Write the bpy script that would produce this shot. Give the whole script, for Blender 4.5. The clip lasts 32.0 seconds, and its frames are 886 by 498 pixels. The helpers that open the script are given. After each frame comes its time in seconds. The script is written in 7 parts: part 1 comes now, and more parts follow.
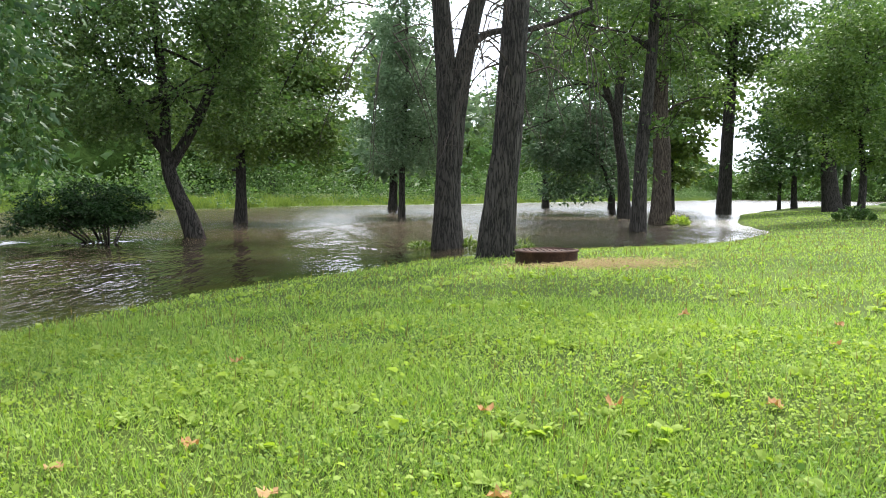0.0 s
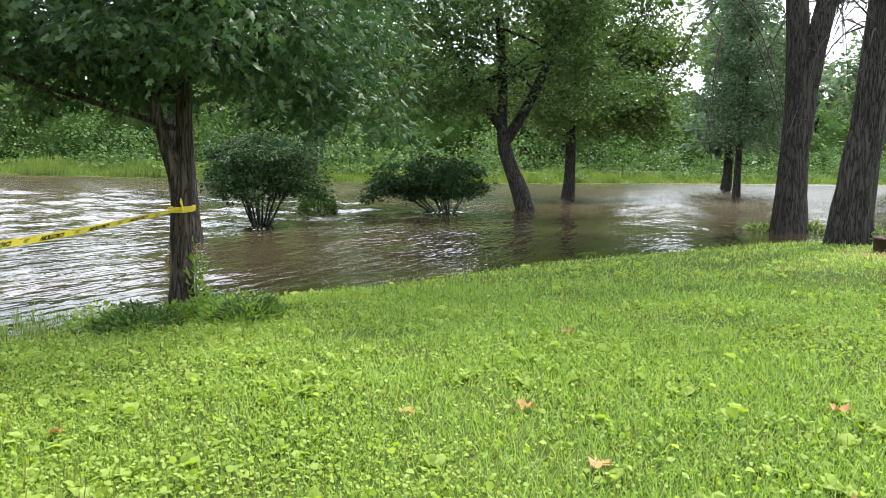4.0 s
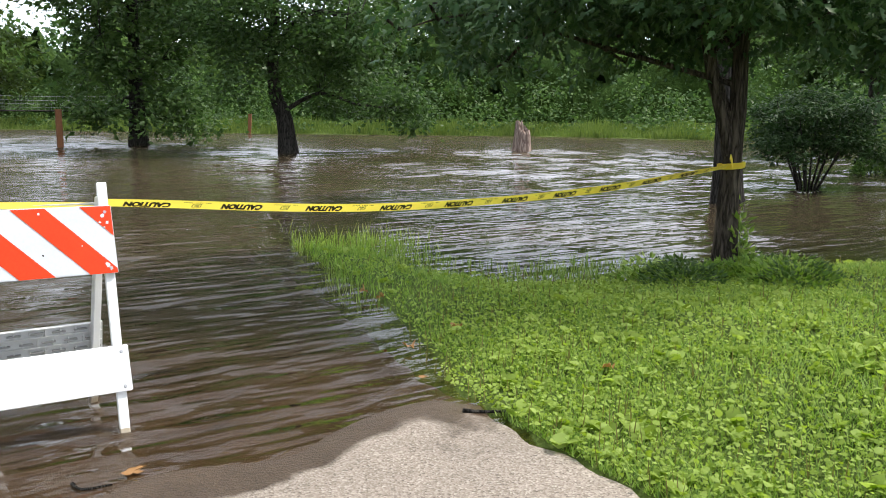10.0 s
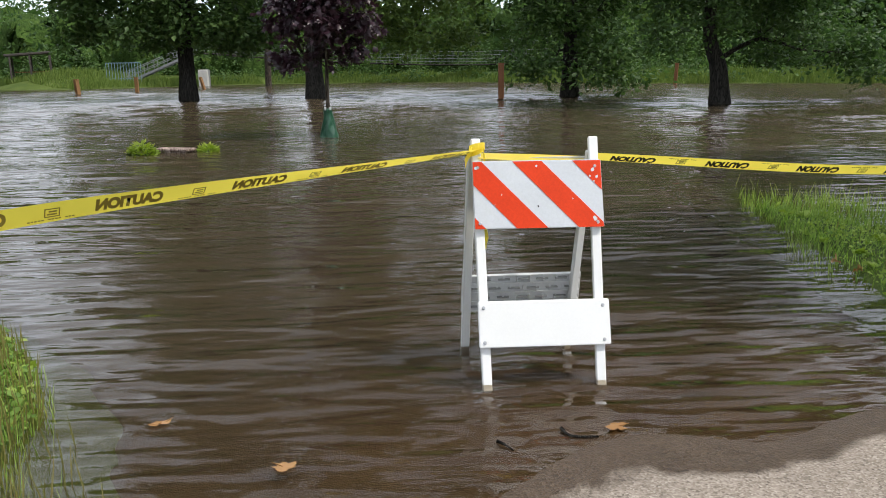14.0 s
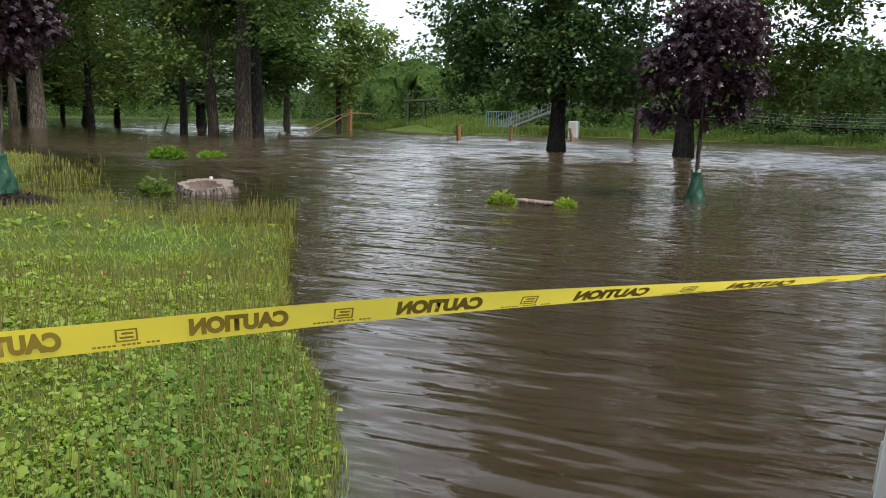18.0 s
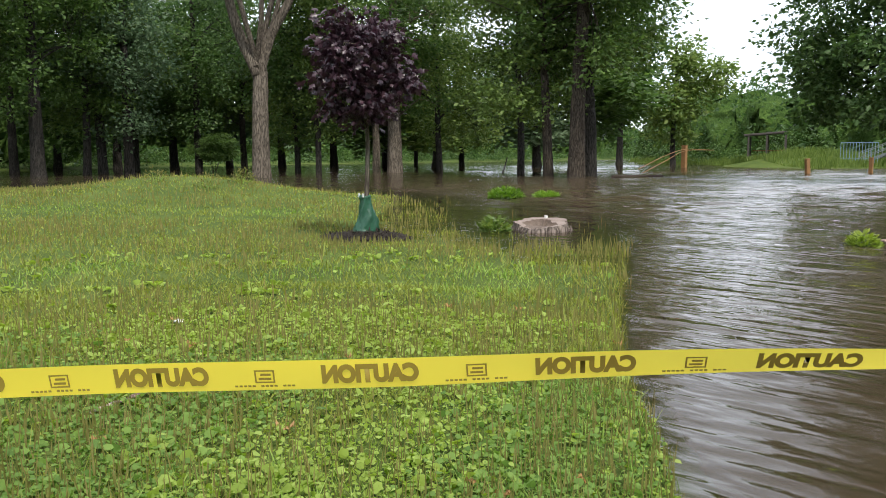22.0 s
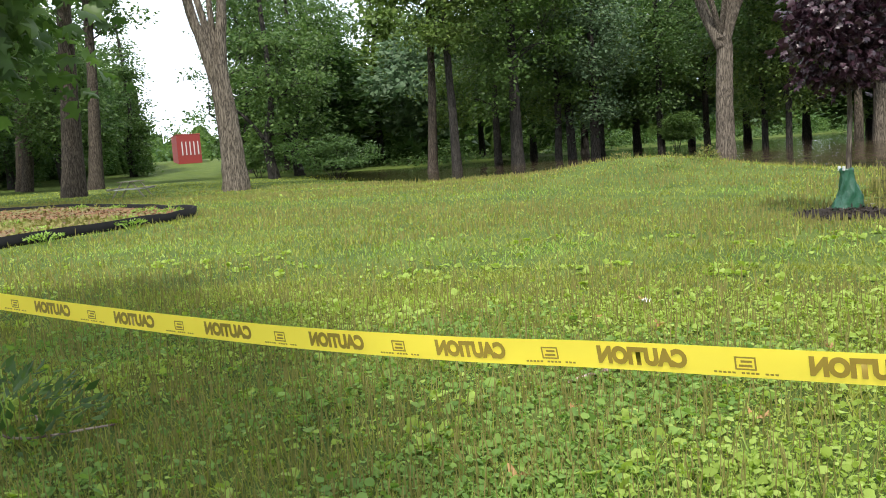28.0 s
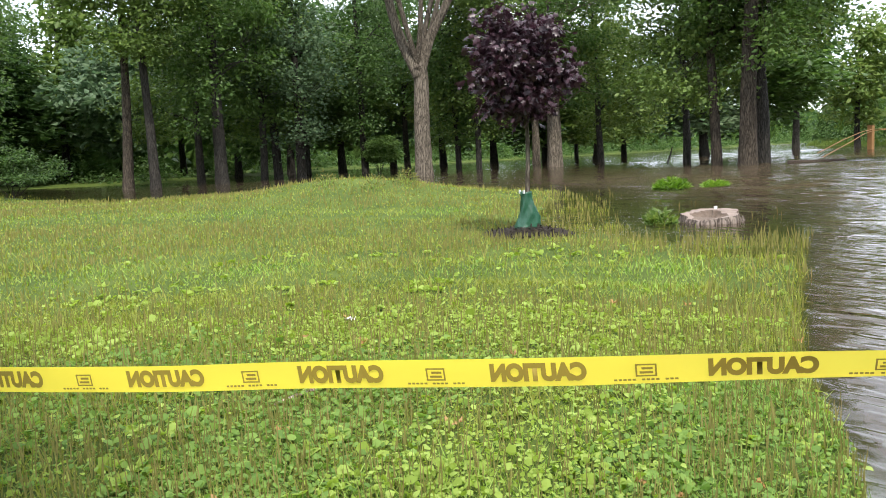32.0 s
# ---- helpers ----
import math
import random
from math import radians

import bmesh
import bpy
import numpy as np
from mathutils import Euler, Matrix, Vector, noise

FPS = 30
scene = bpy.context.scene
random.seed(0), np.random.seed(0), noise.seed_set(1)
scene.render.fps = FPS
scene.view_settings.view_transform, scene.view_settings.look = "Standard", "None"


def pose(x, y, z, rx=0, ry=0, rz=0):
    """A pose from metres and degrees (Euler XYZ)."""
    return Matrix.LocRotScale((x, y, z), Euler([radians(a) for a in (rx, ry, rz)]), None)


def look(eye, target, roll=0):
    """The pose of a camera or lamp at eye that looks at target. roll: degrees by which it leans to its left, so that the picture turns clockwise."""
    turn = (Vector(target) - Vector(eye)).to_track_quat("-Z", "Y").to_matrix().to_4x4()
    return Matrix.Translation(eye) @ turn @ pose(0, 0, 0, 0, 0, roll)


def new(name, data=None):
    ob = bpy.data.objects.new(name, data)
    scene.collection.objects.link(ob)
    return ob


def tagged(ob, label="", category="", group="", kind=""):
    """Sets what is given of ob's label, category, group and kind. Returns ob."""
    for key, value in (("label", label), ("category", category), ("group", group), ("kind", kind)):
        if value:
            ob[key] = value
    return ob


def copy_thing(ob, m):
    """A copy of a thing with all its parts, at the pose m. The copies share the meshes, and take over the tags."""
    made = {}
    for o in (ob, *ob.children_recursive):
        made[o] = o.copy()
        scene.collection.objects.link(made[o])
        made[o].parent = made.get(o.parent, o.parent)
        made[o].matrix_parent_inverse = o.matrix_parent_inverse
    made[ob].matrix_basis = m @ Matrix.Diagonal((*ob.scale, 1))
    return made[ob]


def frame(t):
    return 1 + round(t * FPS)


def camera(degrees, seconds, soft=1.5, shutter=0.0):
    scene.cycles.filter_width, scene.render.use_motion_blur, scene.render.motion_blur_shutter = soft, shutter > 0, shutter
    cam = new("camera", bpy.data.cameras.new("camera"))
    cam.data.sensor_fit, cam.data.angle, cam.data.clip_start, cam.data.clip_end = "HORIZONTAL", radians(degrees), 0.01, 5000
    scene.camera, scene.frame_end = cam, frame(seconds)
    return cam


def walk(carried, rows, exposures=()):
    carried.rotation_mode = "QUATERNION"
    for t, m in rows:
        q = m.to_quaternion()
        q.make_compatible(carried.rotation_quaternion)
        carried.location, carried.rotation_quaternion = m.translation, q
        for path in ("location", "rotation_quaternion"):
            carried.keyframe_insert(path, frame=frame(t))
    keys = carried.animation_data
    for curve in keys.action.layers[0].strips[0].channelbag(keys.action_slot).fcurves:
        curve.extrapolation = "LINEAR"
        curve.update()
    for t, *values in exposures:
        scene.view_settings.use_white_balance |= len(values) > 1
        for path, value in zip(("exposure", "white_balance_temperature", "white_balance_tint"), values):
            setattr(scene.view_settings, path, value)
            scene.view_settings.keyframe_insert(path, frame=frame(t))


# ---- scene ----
cam = camera(57.0, 32.0, soft=0.95)
PATH = [
    (0, (-0.492, -0.097, 1.492), (-0.442, 1.897, 1.352), 0.7),
    (0.5, (-0.494, -0.099, 1.492), (-0.536, 1.896, 1.354), 0.6),
    (1, (-0.504, -0.102, 1.49), (-0.649, 1.887, 1.343), 0.6),
    (1.5, (-0.522, -0.091, 1.483), (-0.77, 1.886, 1.317), 0.7),
    (2, (-0.532, -0.096, 1.483), (-0.868, 1.867, 1.301), 1.0),
    (2.5, (-0.544, -0.104, 1.485), (-0.976, 1.839, 1.296), 1.1),
    (3, (-0.555, -0.102, 1.484), (-1.1, 1.812, 1.288), 1.2),
    (3.5, (-0.564, -0.107, 1.481), (-1.203, 1.777, 1.278), 1.3),
    (5.5, (-0.621, -0.061, 1.448), (-1.56, 1.689, 1.206), 2.0),
    (6, (-0.633, -0.068, 1.444), (-1.674, 1.622, 1.198), 1.8),
    (6.5, (-0.641, -0.068, 1.442), (-1.759, 1.571, 1.195), 1.6),
    (7, (-0.644, -0.074, 1.44), (-1.828, 1.519, 1.195), 1.4),
    (7.5, (-0.651, -0.081, 1.438), (-1.917, 1.447, 1.189), 1.1),
    (8, (-0.655, -0.095, 1.441), (-2.007, 1.358, 1.191), 0.8),
    (8.5, (-0.657, -0.114, 1.441), (-2.091, 1.258, 1.195), 0.5),
    (9, (-0.657, -0.123, 1.439), (-2.157, 1.172, 1.174), 0.5),
    (9.5, (-0.687, -0.117, 1.421), (-2.266, 1.075, 1.128), 0.6),
    (10, (-0.701, -0.126, 1.411), (-2.362, 0.939, 1.088), 0.4),
    (10.5, (-0.702, -0.143, 1.41), (-2.425, 0.809, 1.058), 0.1),
    (11, (-0.707, -0.148, 1.406), (-2.471, 0.716, 1.029), -0.3),
    (11.5, (-0.72, -0.166, 1.405), (-2.523, 0.605, 1.014), -0.4),
    (12, (-0.741, -0.189, 1.406), (-2.576, 0.502, 1.014), -0.4),
    (12.5, (-0.774, -0.231, 1.412), (-2.649, 0.332, 1.002), -0.5),
    (13, (-0.831, -0.281, 1.414), (-2.739, 0.133, 0.983), -0.7),
    (13.5, (-0.903, -0.35, 1.422), (-2.836, -0.075, 0.99), -1.0),
    (14, (-0.96, -0.4, 1.423), (-2.907, -0.265, 0.987), -0.9),
    (14.5, (-1.014, -0.399, 1.425), (-2.969, -0.431, 1.002), -0.6),
    (15, (-1.117, -0.361, 1.424), (-3.067, -0.595, 1.045), -0.3),
    (15.5, (-1.191, -0.355, 1.425), (-3.121, -0.73, 1.057), -0.3),
    (17.5, (-1.711, -0.57, 1.485), (-3.61, -1.102, 1.148), 1.5),
    (18, (-1.817, -0.533, 1.478), (-3.665, -1.228, 1.16), 1.7),
    (18.5, (-1.853, -0.556, 1.473), (-3.651, -1.374, 1.158), 1.4),
    (19, (-1.859, -0.576, 1.467), (-3.591, -1.524, 1.147), 0.9),
    (19.5, (-1.866, -0.593, 1.461), (-3.546, -1.63, 1.142), 0.6),
    (20, (-1.869, -0.601, 1.461), (-3.518, -1.695, 1.168), 0.4),
    (20.5, (-1.863, -0.602, 1.463), (-3.481, -1.747, 1.194), 0.0),
    (21, (-1.859, -0.601, 1.467), (-3.435, -1.806, 1.218), -0.2),
    (21.5, (-1.849, -0.601, 1.471), (-3.362, -1.888, 1.231), -0.1),
    (22, (-1.853, -0.608, 1.472), (-3.289, -1.98, 1.237), -0.2),
    (22.5, (-1.833, -0.603, 1.478), (-3.187, -2.057, 1.246), -0.2),
    (23, (-1.816, -0.607, 1.482), (-3.091, -2.132, 1.256), -0.3),
    (23.5, (-1.809, -0.611, 1.483), (-3.005, -2.198, 1.26), -0.4),
    (24, (-1.809, -0.607, 1.482), (-2.937, -2.244, 1.262), -0.5),
    (24.5, (-1.819, -0.623, 1.482), (-2.873, -2.309, 1.264), -0.8),
    (25, (-1.82, -0.638, 1.479), (-2.789, -2.373, 1.255), -1.2),
    (25.5, (-1.809, -0.626, 1.476), (-2.683, -2.41, 1.246), -1.6),
    (27.5, (-1.819, -0.619, 1.482), (-2.388, -2.52, 1.231), -3.6),
    (28, (-1.819, -0.624, 1.482), (-2.314, -2.546, 1.239), -4.1),
    (28.5, (-1.819, -0.624, 1.482), (-2.277, -2.556, 1.246), -4.3),
    (29, (-1.819, -0.623, 1.482), (-2.279, -2.557, 1.258), -4.4),
    (29.5, (-1.819, -0.622, 1.482), (-2.322, -2.546, 1.266), -4.2),
    (30, (-1.819, -0.623, 1.482), (-2.385, -2.529, 1.265), -3.8),
    (30.5, (-1.819, -0.622, 1.482), (-2.484, -2.495, 1.26), -3.5),
    (31, (-1.809, -0.586, 1.49), (-2.641, -2.392, 1.269), -3.3),
    (31.5, (-1.815, -0.585, 1.491), (-2.801, -2.311, 1.267), -3.2),
    (32, (-1.832, -0.596, 1.487), (-2.969, -2.225, 1.251), -2.7),
]
walk(cam, [(t, look(eye, target, roll)) for t, eye, target, roll in PATH],
     exposures=((0, .86), (3, .98), (6, 1.02), (7.5, .86), (9, .58), (11, .17), (13, -.04), (16, -.18), (19, -.12), (21, .08), (23, .27), (25, .52), (28, .54), (30, .54), (32, .65)))

# ---------------------------------------------------------------- light
SUN_DIR = Vector((0.28, 0.62, 1.0)).normalized()          # towards the sun
world = bpy.data.worlds.new("sky")
scene.world = world
world.use_nodes = True
wn, wl = world.node_tree.nodes, world.node_tree.links
wn.clear()
w_out = wn.new("ShaderNodeOutputWorld")
w_bg = wn.new("ShaderNodeBackground")
w_sky = wn.new("ShaderNodeTexSky")
w_sky.sky_type, w_sky.sun_disc = "NISHITA", False
w_sky.sun_elevation = math.asin(SUN_DIR.z)
w_sky.sun_rotation = math.atan2(SUN_DIR.x, SUN_DIR.y)
w_co = wn.new("ShaderNodeTexCoord")
w_map = wn.new("ShaderNodeMapping")
w_map.inputs["Scale"].default_value = (1.0, 1.0, 2.4)
w_noise = wn.new("ShaderNodeTexNoise")
w_noise.inputs["Scale"].default_value, w_noise.inputs["Detail"].default_value = 1.7, 7
w_ramp = wn.new("ShaderNodeValToRGB")
w_ramp.color_ramp.elements[0].position, w_ramp.color_ramp.elements[1].position = 0.30, 0.52
w_ramp.color_ramp.elements[0].color = (0.45, 0.45, 0.45, 1)
w_mix = wn.new("ShaderNodeMixRGB")
w_mix.inputs[2].default_value = (9.3, 10.0, 11.2, 1)        # sunlit cloud
wl.new(w_co.outputs["Generated"], w_map.inputs[0])
wl.new(w_map.outputs[0], w_noise.inputs["Vector"])
wl.new(w_noise.outputs["Fac"], w_ramp.inputs[0])
wl.new(w_ramp.outputs[0], w_mix.inputs[0])
wl.new(w_sky.outputs[0], w_mix.inputs[1])
wl.new(w_mix.outputs[0], w_bg.inputs[0])
w_bg.inputs[1].default_value = 0.15
wl.new(w_bg.outputs[0], w_out.inputs[0])
sun = new("sun", bpy.data.lights.new("sun", "SUN"))
sun.data.energy, sun.data.angle, sun.data.color = 4.0, radians(3.0), (1.0, 0.95, 0.86)
sun.matrix_world = look(SUN_DIR * 60, (0, 0, 0))

# ---------------------------------------------------------------- materials
def mat(name, rough=0.8, spec=0.3, metal=0.0):
    m = bpy.data.materials.new(name)
    m.use_nodes = True
    b = m.node_tree.nodes["Principled BSDF"]
    b.inputs["Roughness"].default_value = rough
    b.inputs["Specular IOR Level"].default_value = spec
    b.inputs["Metallic"].default_value = metal
    return m, m.node_tree.nodes, m.node_tree.links, b


def node(nt, kind, **inputs):
    n = nt.new(kind)
    for key, value in inputs.items():
        n.inputs[key.replace("_", " ")].default_value = value
    return n


def ramp(nt, stops):
    r = nt.new("ShaderNodeValToRGB")
    e = r.color_ramp.elements
    while len(e) < len(stops):
        e.new(0.5)
    for el, (p, c) in zip(e, stops):
        el.position, el.color = p, (*c, 1)
    return r


def mottled(name, stops, scale=8, fine=60, rough=0.8, bump=0.3, dist=0.01, spec=0.3, stretch=(1, 1, 1), metal=0.0, mixing=0.5):
    """Two scales of noise through a colour ramp, with relief."""
    m, nt, lk, b = mat(name, rough, spec, metal)
    co = nt.new("ShaderNodeTexCoord")
    mp = nt.new("ShaderNodeMapping")
    mp.inputs["Scale"].default_value = stretch
    lk.new(co.outputs["Object"], mp.inputs[0])
    big = node(nt, "ShaderNodeTexNoise", Scale=scale, Detail=5.0, Roughness=0.6)
    small = node(nt, "ShaderNodeTexNoise", Scale=fine, Detail=6.0, Roughness=0.65)
    for n in (big, small):
        lk.new(mp.outputs[0], n.inputs["Vector"])
    mx = nt.new("ShaderNodeMixRGB")
    mx.inputs[0].default_value = mixing
    lk.new(big.outputs["Fac"], mx.inputs[1])
    lk.new(small.outputs["Fac"], mx.inputs[2])
    r = ramp(nt, stops)
    lk.new(mx.outputs[0], r.inputs[0])
    lk.new(r.outputs[0], b.inputs["Base Color"])
    bp = node(nt, "ShaderNodeBump", Strength=bump, Distance=dist)
    lk.new(mx.outputs[0], bp.inputs["Height"])
    lk.new(bp.outputs[0], b.inputs["Normal"])
    return m


def leafy(name, dark, mid, light, glow=0.35, rough=0.5, spec=0.22, spread=0.56):
    """Leaf: tint varies leaf by leaf and tree by tree; light passes through."""
    m, nt, lk, b = mat(name, rough, spec)
    geo, info = nt.new("ShaderNodeNewGeometry"), nt.new("ShaderNodeObjectInfo")
    stops = [(0.0, dark), (0.5, mid), (1.0, light)]
    r = ramp(nt, stops)
    ad = nt.new("ShaderNodeMath")
    ad.operation = "MULTIPLY_ADD"
    ad.inputs[1].default_value = 0.34
    lk.new(info.outputs["Random"], ad.inputs[0])
    sc = nt.new("ShaderNodeMath")
    sc.operation = "MULTIPLY"
    sc.inputs[1].default_value = spread
    lk.new(geo.outputs["Random Per Island"], sc.inputs[0])
    lk.new(sc.outputs[0], ad.inputs[2])
    lk.new(ad.outputs[0], r.inputs[0])
    lk.new(r.outputs[0], b.inputs["Base Color"])
    tr = nt.new("ShaderNodeBsdfTranslucent")
    hs = node(nt, "ShaderNodeHueSaturation", Saturation=1.15, Value=1.5)
    lk.new(r.outputs[0], hs.inputs["Color"])
    lk.new(hs.outputs[0], tr.inputs[0])
    mx = nt.new("ShaderNodeMixShader")
    mx.inputs[0].default_value = glow
    lk.new(b.outputs[0], mx.inputs[1])
    lk.new(tr.outputs[0], mx.inputs[2])
    lk.new(mx.outputs[0], nt["Material Output"].inputs[0])
    return m


def bark(name, dark, light, scale=9.0, bump=0.9):
    m, nt, lk, b = mat(name, 0.9, 0.15)
    co, mp = nt.new("ShaderNodeTexCoord"), nt.new("ShaderNodeMapping")
    mp.inputs["Scale"].default_value = (1, 1, 0.13)
    lk.new(co.outputs["Object"], mp.inputs[0])
    warp = node(nt, "ShaderNodeTexNoise", Scale=3.0, Detail=3.0)
    lk.new(mp.outputs[0], warp.inputs["Vector"])
    vo = node(nt, "ShaderNodeTexNoise", Scale=scale * 1.7, Detail=3.0, Roughness=0.6)     # wandering upright fissures
    ad = nt.new("ShaderNodeMixRGB")
    ad.inputs[0].default_value = 0.10
    lk.new(mp.outputs[0], ad.inputs[1])
    lk.new(warp.outputs["Color"], ad.inputs[2])
    lk.new(ad.outputs[0], vo.inputs["Vector"])
    mid = nt.new("ShaderNodeMath")
    mid.operation = "SUBTRACT"
    mid.inputs[1].default_value = 0.5
    lk.new(vo.outputs["Fac"], mid.inputs[0])
    fold = nt.new("ShaderNodeMath")
    fold.operation = "ABSOLUTE"
    lk.new(mid.outputs[0], fold.inputs[0])
    deep = nt.new("ShaderNodeMapRange")
    deep.inputs["From Min"].default_value, deep.inputs["From Max"].default_value = 0.0, 0.12
    lk.new(fold.outputs[0], deep.inputs["Value"])
    no = node(nt, "ShaderNodeTexNoise", Scale=scale * 4, Detail=7.0)
    lk.new(mp.outputs[0], no.inputs["Vector"])
    mx = nt.new("ShaderNodeMixRGB")
    mx.inputs[0].default_value = 0.50
    lk.new(deep.outputs[0], mx.inputs[1])
    lk.new(no.outputs["Fac"], mx.inputs[2])
    r = ramp(nt, [(0.26, dark), (0.50, tuple(0.62 * c for c in light)), (0.84, light)])
    lk.new(mx.outputs[0], r.inputs[0])
    lk.new(r.outputs[0], b.inputs["Base Color"])
    bp = node(nt, "ShaderNodeBump", Strength=bump, Distance=0.05)
    lk.new(mx.outputs[0], bp.inputs["Height"])
    lk.new(bp.outputs[0], b.inputs["Normal"])
    return m


def plain(name, colour, rough=0.5, spec=0.4, metal=0.0, vary=0.12):
    lo = tuple(c * (1 - vary) for c in colour)
    return mottled(name, [(0.35, lo), (0.65, colour)], 5, 90, rough, 0.08, 0.003, spec, metal=metal)


M_SOIL = mottled("lawn_soil", [(0.30, (0.030, 0.052, 0.013)), (0.52, (0.072, 0.102, 0.022)), (0.72, (0.122, 0.152, 0.036))], 0.7, 24, 0.95, 0.9, 0.05, 0.1)
M_GRASS = leafy("grass_blade", (0.085, 0.150, 0.027), (0.185, 0.295, 0.056), (0.335, 0.430, 0.115), 0.42, 0.55, 0.25, 0.75)
M_REED = leafy("reed_blade", (0.055, 0.090, 0.020), (0.105, 0.155, 0.036), (0.180, 0.230, 0.062), 0.4, 0.6, 0.2)
M_STALK = leafy("seed_stalk", (0.085, 0.092, 0.022), (0.150, 0.150, 0.042), (0.240, 0.205, 0.078), 0.25, 0.7, 0.2)
M_SEDGE = leafy("sedge_blade", (0.105, 0.132, 0.024), (0.222, 0.250, 0.048), (0.385, 0.385, 0.094), 0.38, 0.55, 0.25)
M_WEED = leafy("weed_leaf", (0.130, 0.190, 0.030), (0.232, 0.315, 0.056), (0.370, 0.465, 0.130), 0.45, 0.65, 0.18, 0.6)
M_CLOVER = leafy("clover_leaf", (0.100, 0.180, 0.040), (0.180, 0.280, 0.064), (0.300, 0.395, 0.110), 0.42, 0.65, 0.2)
M_LEAF = leafy("tree_leaf", (0.038, 0.074, 0.021), (0.082, 0.140, 0.037), (0.165, 0.235, 0.066), 0.42, 0.45)
M_LEAF_Y = leafy("pale_leaf", (0.055, 0.094, 0.024), (0.108, 0.165, 0.040), (0.200, 0.250, 0.070))
M_LEAF_B = leafy("bright_leaf", (0.075, 0.145, 0.026), (0.145, 0.250, 0.042), (0.255, 0.355, 0.075), 0.42)
M_LEAF_D = leafy("dark_leaf", (0.030, 0.062, 0.020), (0.068, 0.122, 0.036), (0.140, 0.205, 0.066), 0.38, 0.45)
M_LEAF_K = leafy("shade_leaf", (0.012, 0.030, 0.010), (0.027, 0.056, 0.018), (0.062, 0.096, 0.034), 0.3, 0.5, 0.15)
M_LEAF_T = leafy("bluish_leaf", (0.018, 0.046, 0.018), (0.043, 0.092, 0.035), (0.105, 0.172, 0.062), 0.26, 0.5, 0.3)
M_LEAF_P = leafy("purple_leaf", (0.016, 0.007, 0.012), (0.034, 0.014, 0.022), (0.070, 0.032, 0.045), 0.22, 0.4, 0.5)
M_LEAF_S = leafy("silvery_leaf", (0.050, 0.092, 0.046), (0.092, 0.146, 0.074), (0.165, 0.218, 0.122))
M_BARK = bark("grey_bark", (0.020, 0.016, 0.012), (0.108, 0.088, 0.068), 10.0, 1.0)
M_BARK_D = bark("dark_bark", (0.012, 0.011, 0.010), (0.066, 0.060, 0.052), 10.0, 1.0)
M_BARK_L = bark("pale_bark", (0.042, 0.034, 0.027), (0.205, 0.172, 0.136), 8.0, 1.0)
M_TWIG = plain("dead_twig", (0.060, 0.050, 0.042), 0.9, 0.1)
M_STUMP = bark("old_stump_wood", (0.055, 0.043, 0.036), (0.27, 0.22, 0.19), 6)
M_WOOD = bark("weathered_wood", (0.15, 0.10, 0.085), (0.44, 0.34, 0.29), 6)
M_WHITE = plain("white_plastic", (0.80, 0.80, 0.80), 0.45, 0.4, vary=0.05)
M_GREYP = plain("grey_plastic", (0.52, 0.53, 0.53), 0.55, 0.3)
M_SHEET_W = plain("reflective_white", (0.60, 0.62, 0.66), 0.3, 0.5, vary=0.14)
M_SHEET_O = plain("reflective_orange", (0.72, 0.050, 0.008), 0.45, 0.2, vary=0.22)
M_STEEL = plain("zinc_steel", (0.5, 0.5, 0.5), 0.35, 0.5, 0.9)
M_INK = plain("black_ink", (0.02, 0.018, 0.012), 0.5, 0.3)
M_INK_B = plain("print_through_tape", (0.30, 0.215, 0.038), 0.4, 0.4)
M_RUST = mottled("rusty_steel", [(0.3, (0.020, 0.013, 0.011)), (0.5, (0.055, 0.030, 0.022)), (0.72, (0.14, 0.075, 0.052))], 4, 40, 0.85, 0.4, 0.01)
M_RED = plain("red_panel", (0.26, 0.032, 0.028), 0.7, vary=0.3)
M_POST = mottled("brown_post", [(0.3, (0.13, 0.055, 0.025)), (0.7, (0.27, 0.12, 0.055))], 3, 30, 0.85, 0.4, 0.01)
M_OCHRE = mottled("ochre_post", [(0.3, (0.15, 0.075, 0.028)), (0.7, (0.27, 0.145, 0.060))], 3, 30, 0.8, 0.3, 0.01)
M_CONC = mottled("concrete", [(0.3, (0.38, 0.37, 0.35)), (0.7, (0.58, 0.57, 0.54))], 2, 30, 0.9, 0.3, 0.01)
M_BLUE = plain("blue_rail", (0.20, 0.30, 0.38), 0.45)
M_GALV = plain("galvanised", (0.27, 0.28, 0.285), 0.5, 0.4, 0.4)
M_EDGE = plain("black_edging", (0.012, 0.012, 0.012), 0.9, 0.12, vary=0.4)
M_MULCH = mottled("mulch", [(0.36, (0.05, 0.028, 0.017)), (0.47, (0.17, 0.10, 0.055)), (0.53, (0.11, 0.13, 0.03)), (0.64, (0.16, 0.20, 0.045))], 0.9, 30, 0.95, 1.0, 0.04)
M_SOILD = mottled("wet_mulch", [(0.3, (0.012, 0.009, 0.007)), (0.7, (0.045, 0.032, 0.024))], 6, 60, 0.8, 1.0, 0.03)
M_DRY = leafy("dry_leaf", (0.20, 0.10, 0.035), (0.36, 0.20, 0.085), (0.48, 0.33, 0.19), 0.2, 0.7, 0.2)
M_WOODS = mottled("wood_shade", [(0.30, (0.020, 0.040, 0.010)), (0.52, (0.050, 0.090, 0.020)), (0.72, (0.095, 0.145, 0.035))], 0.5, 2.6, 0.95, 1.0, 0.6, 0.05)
M_ROOF = plain("dark_roof", (0.06, 0.05, 0.045), 0.8)


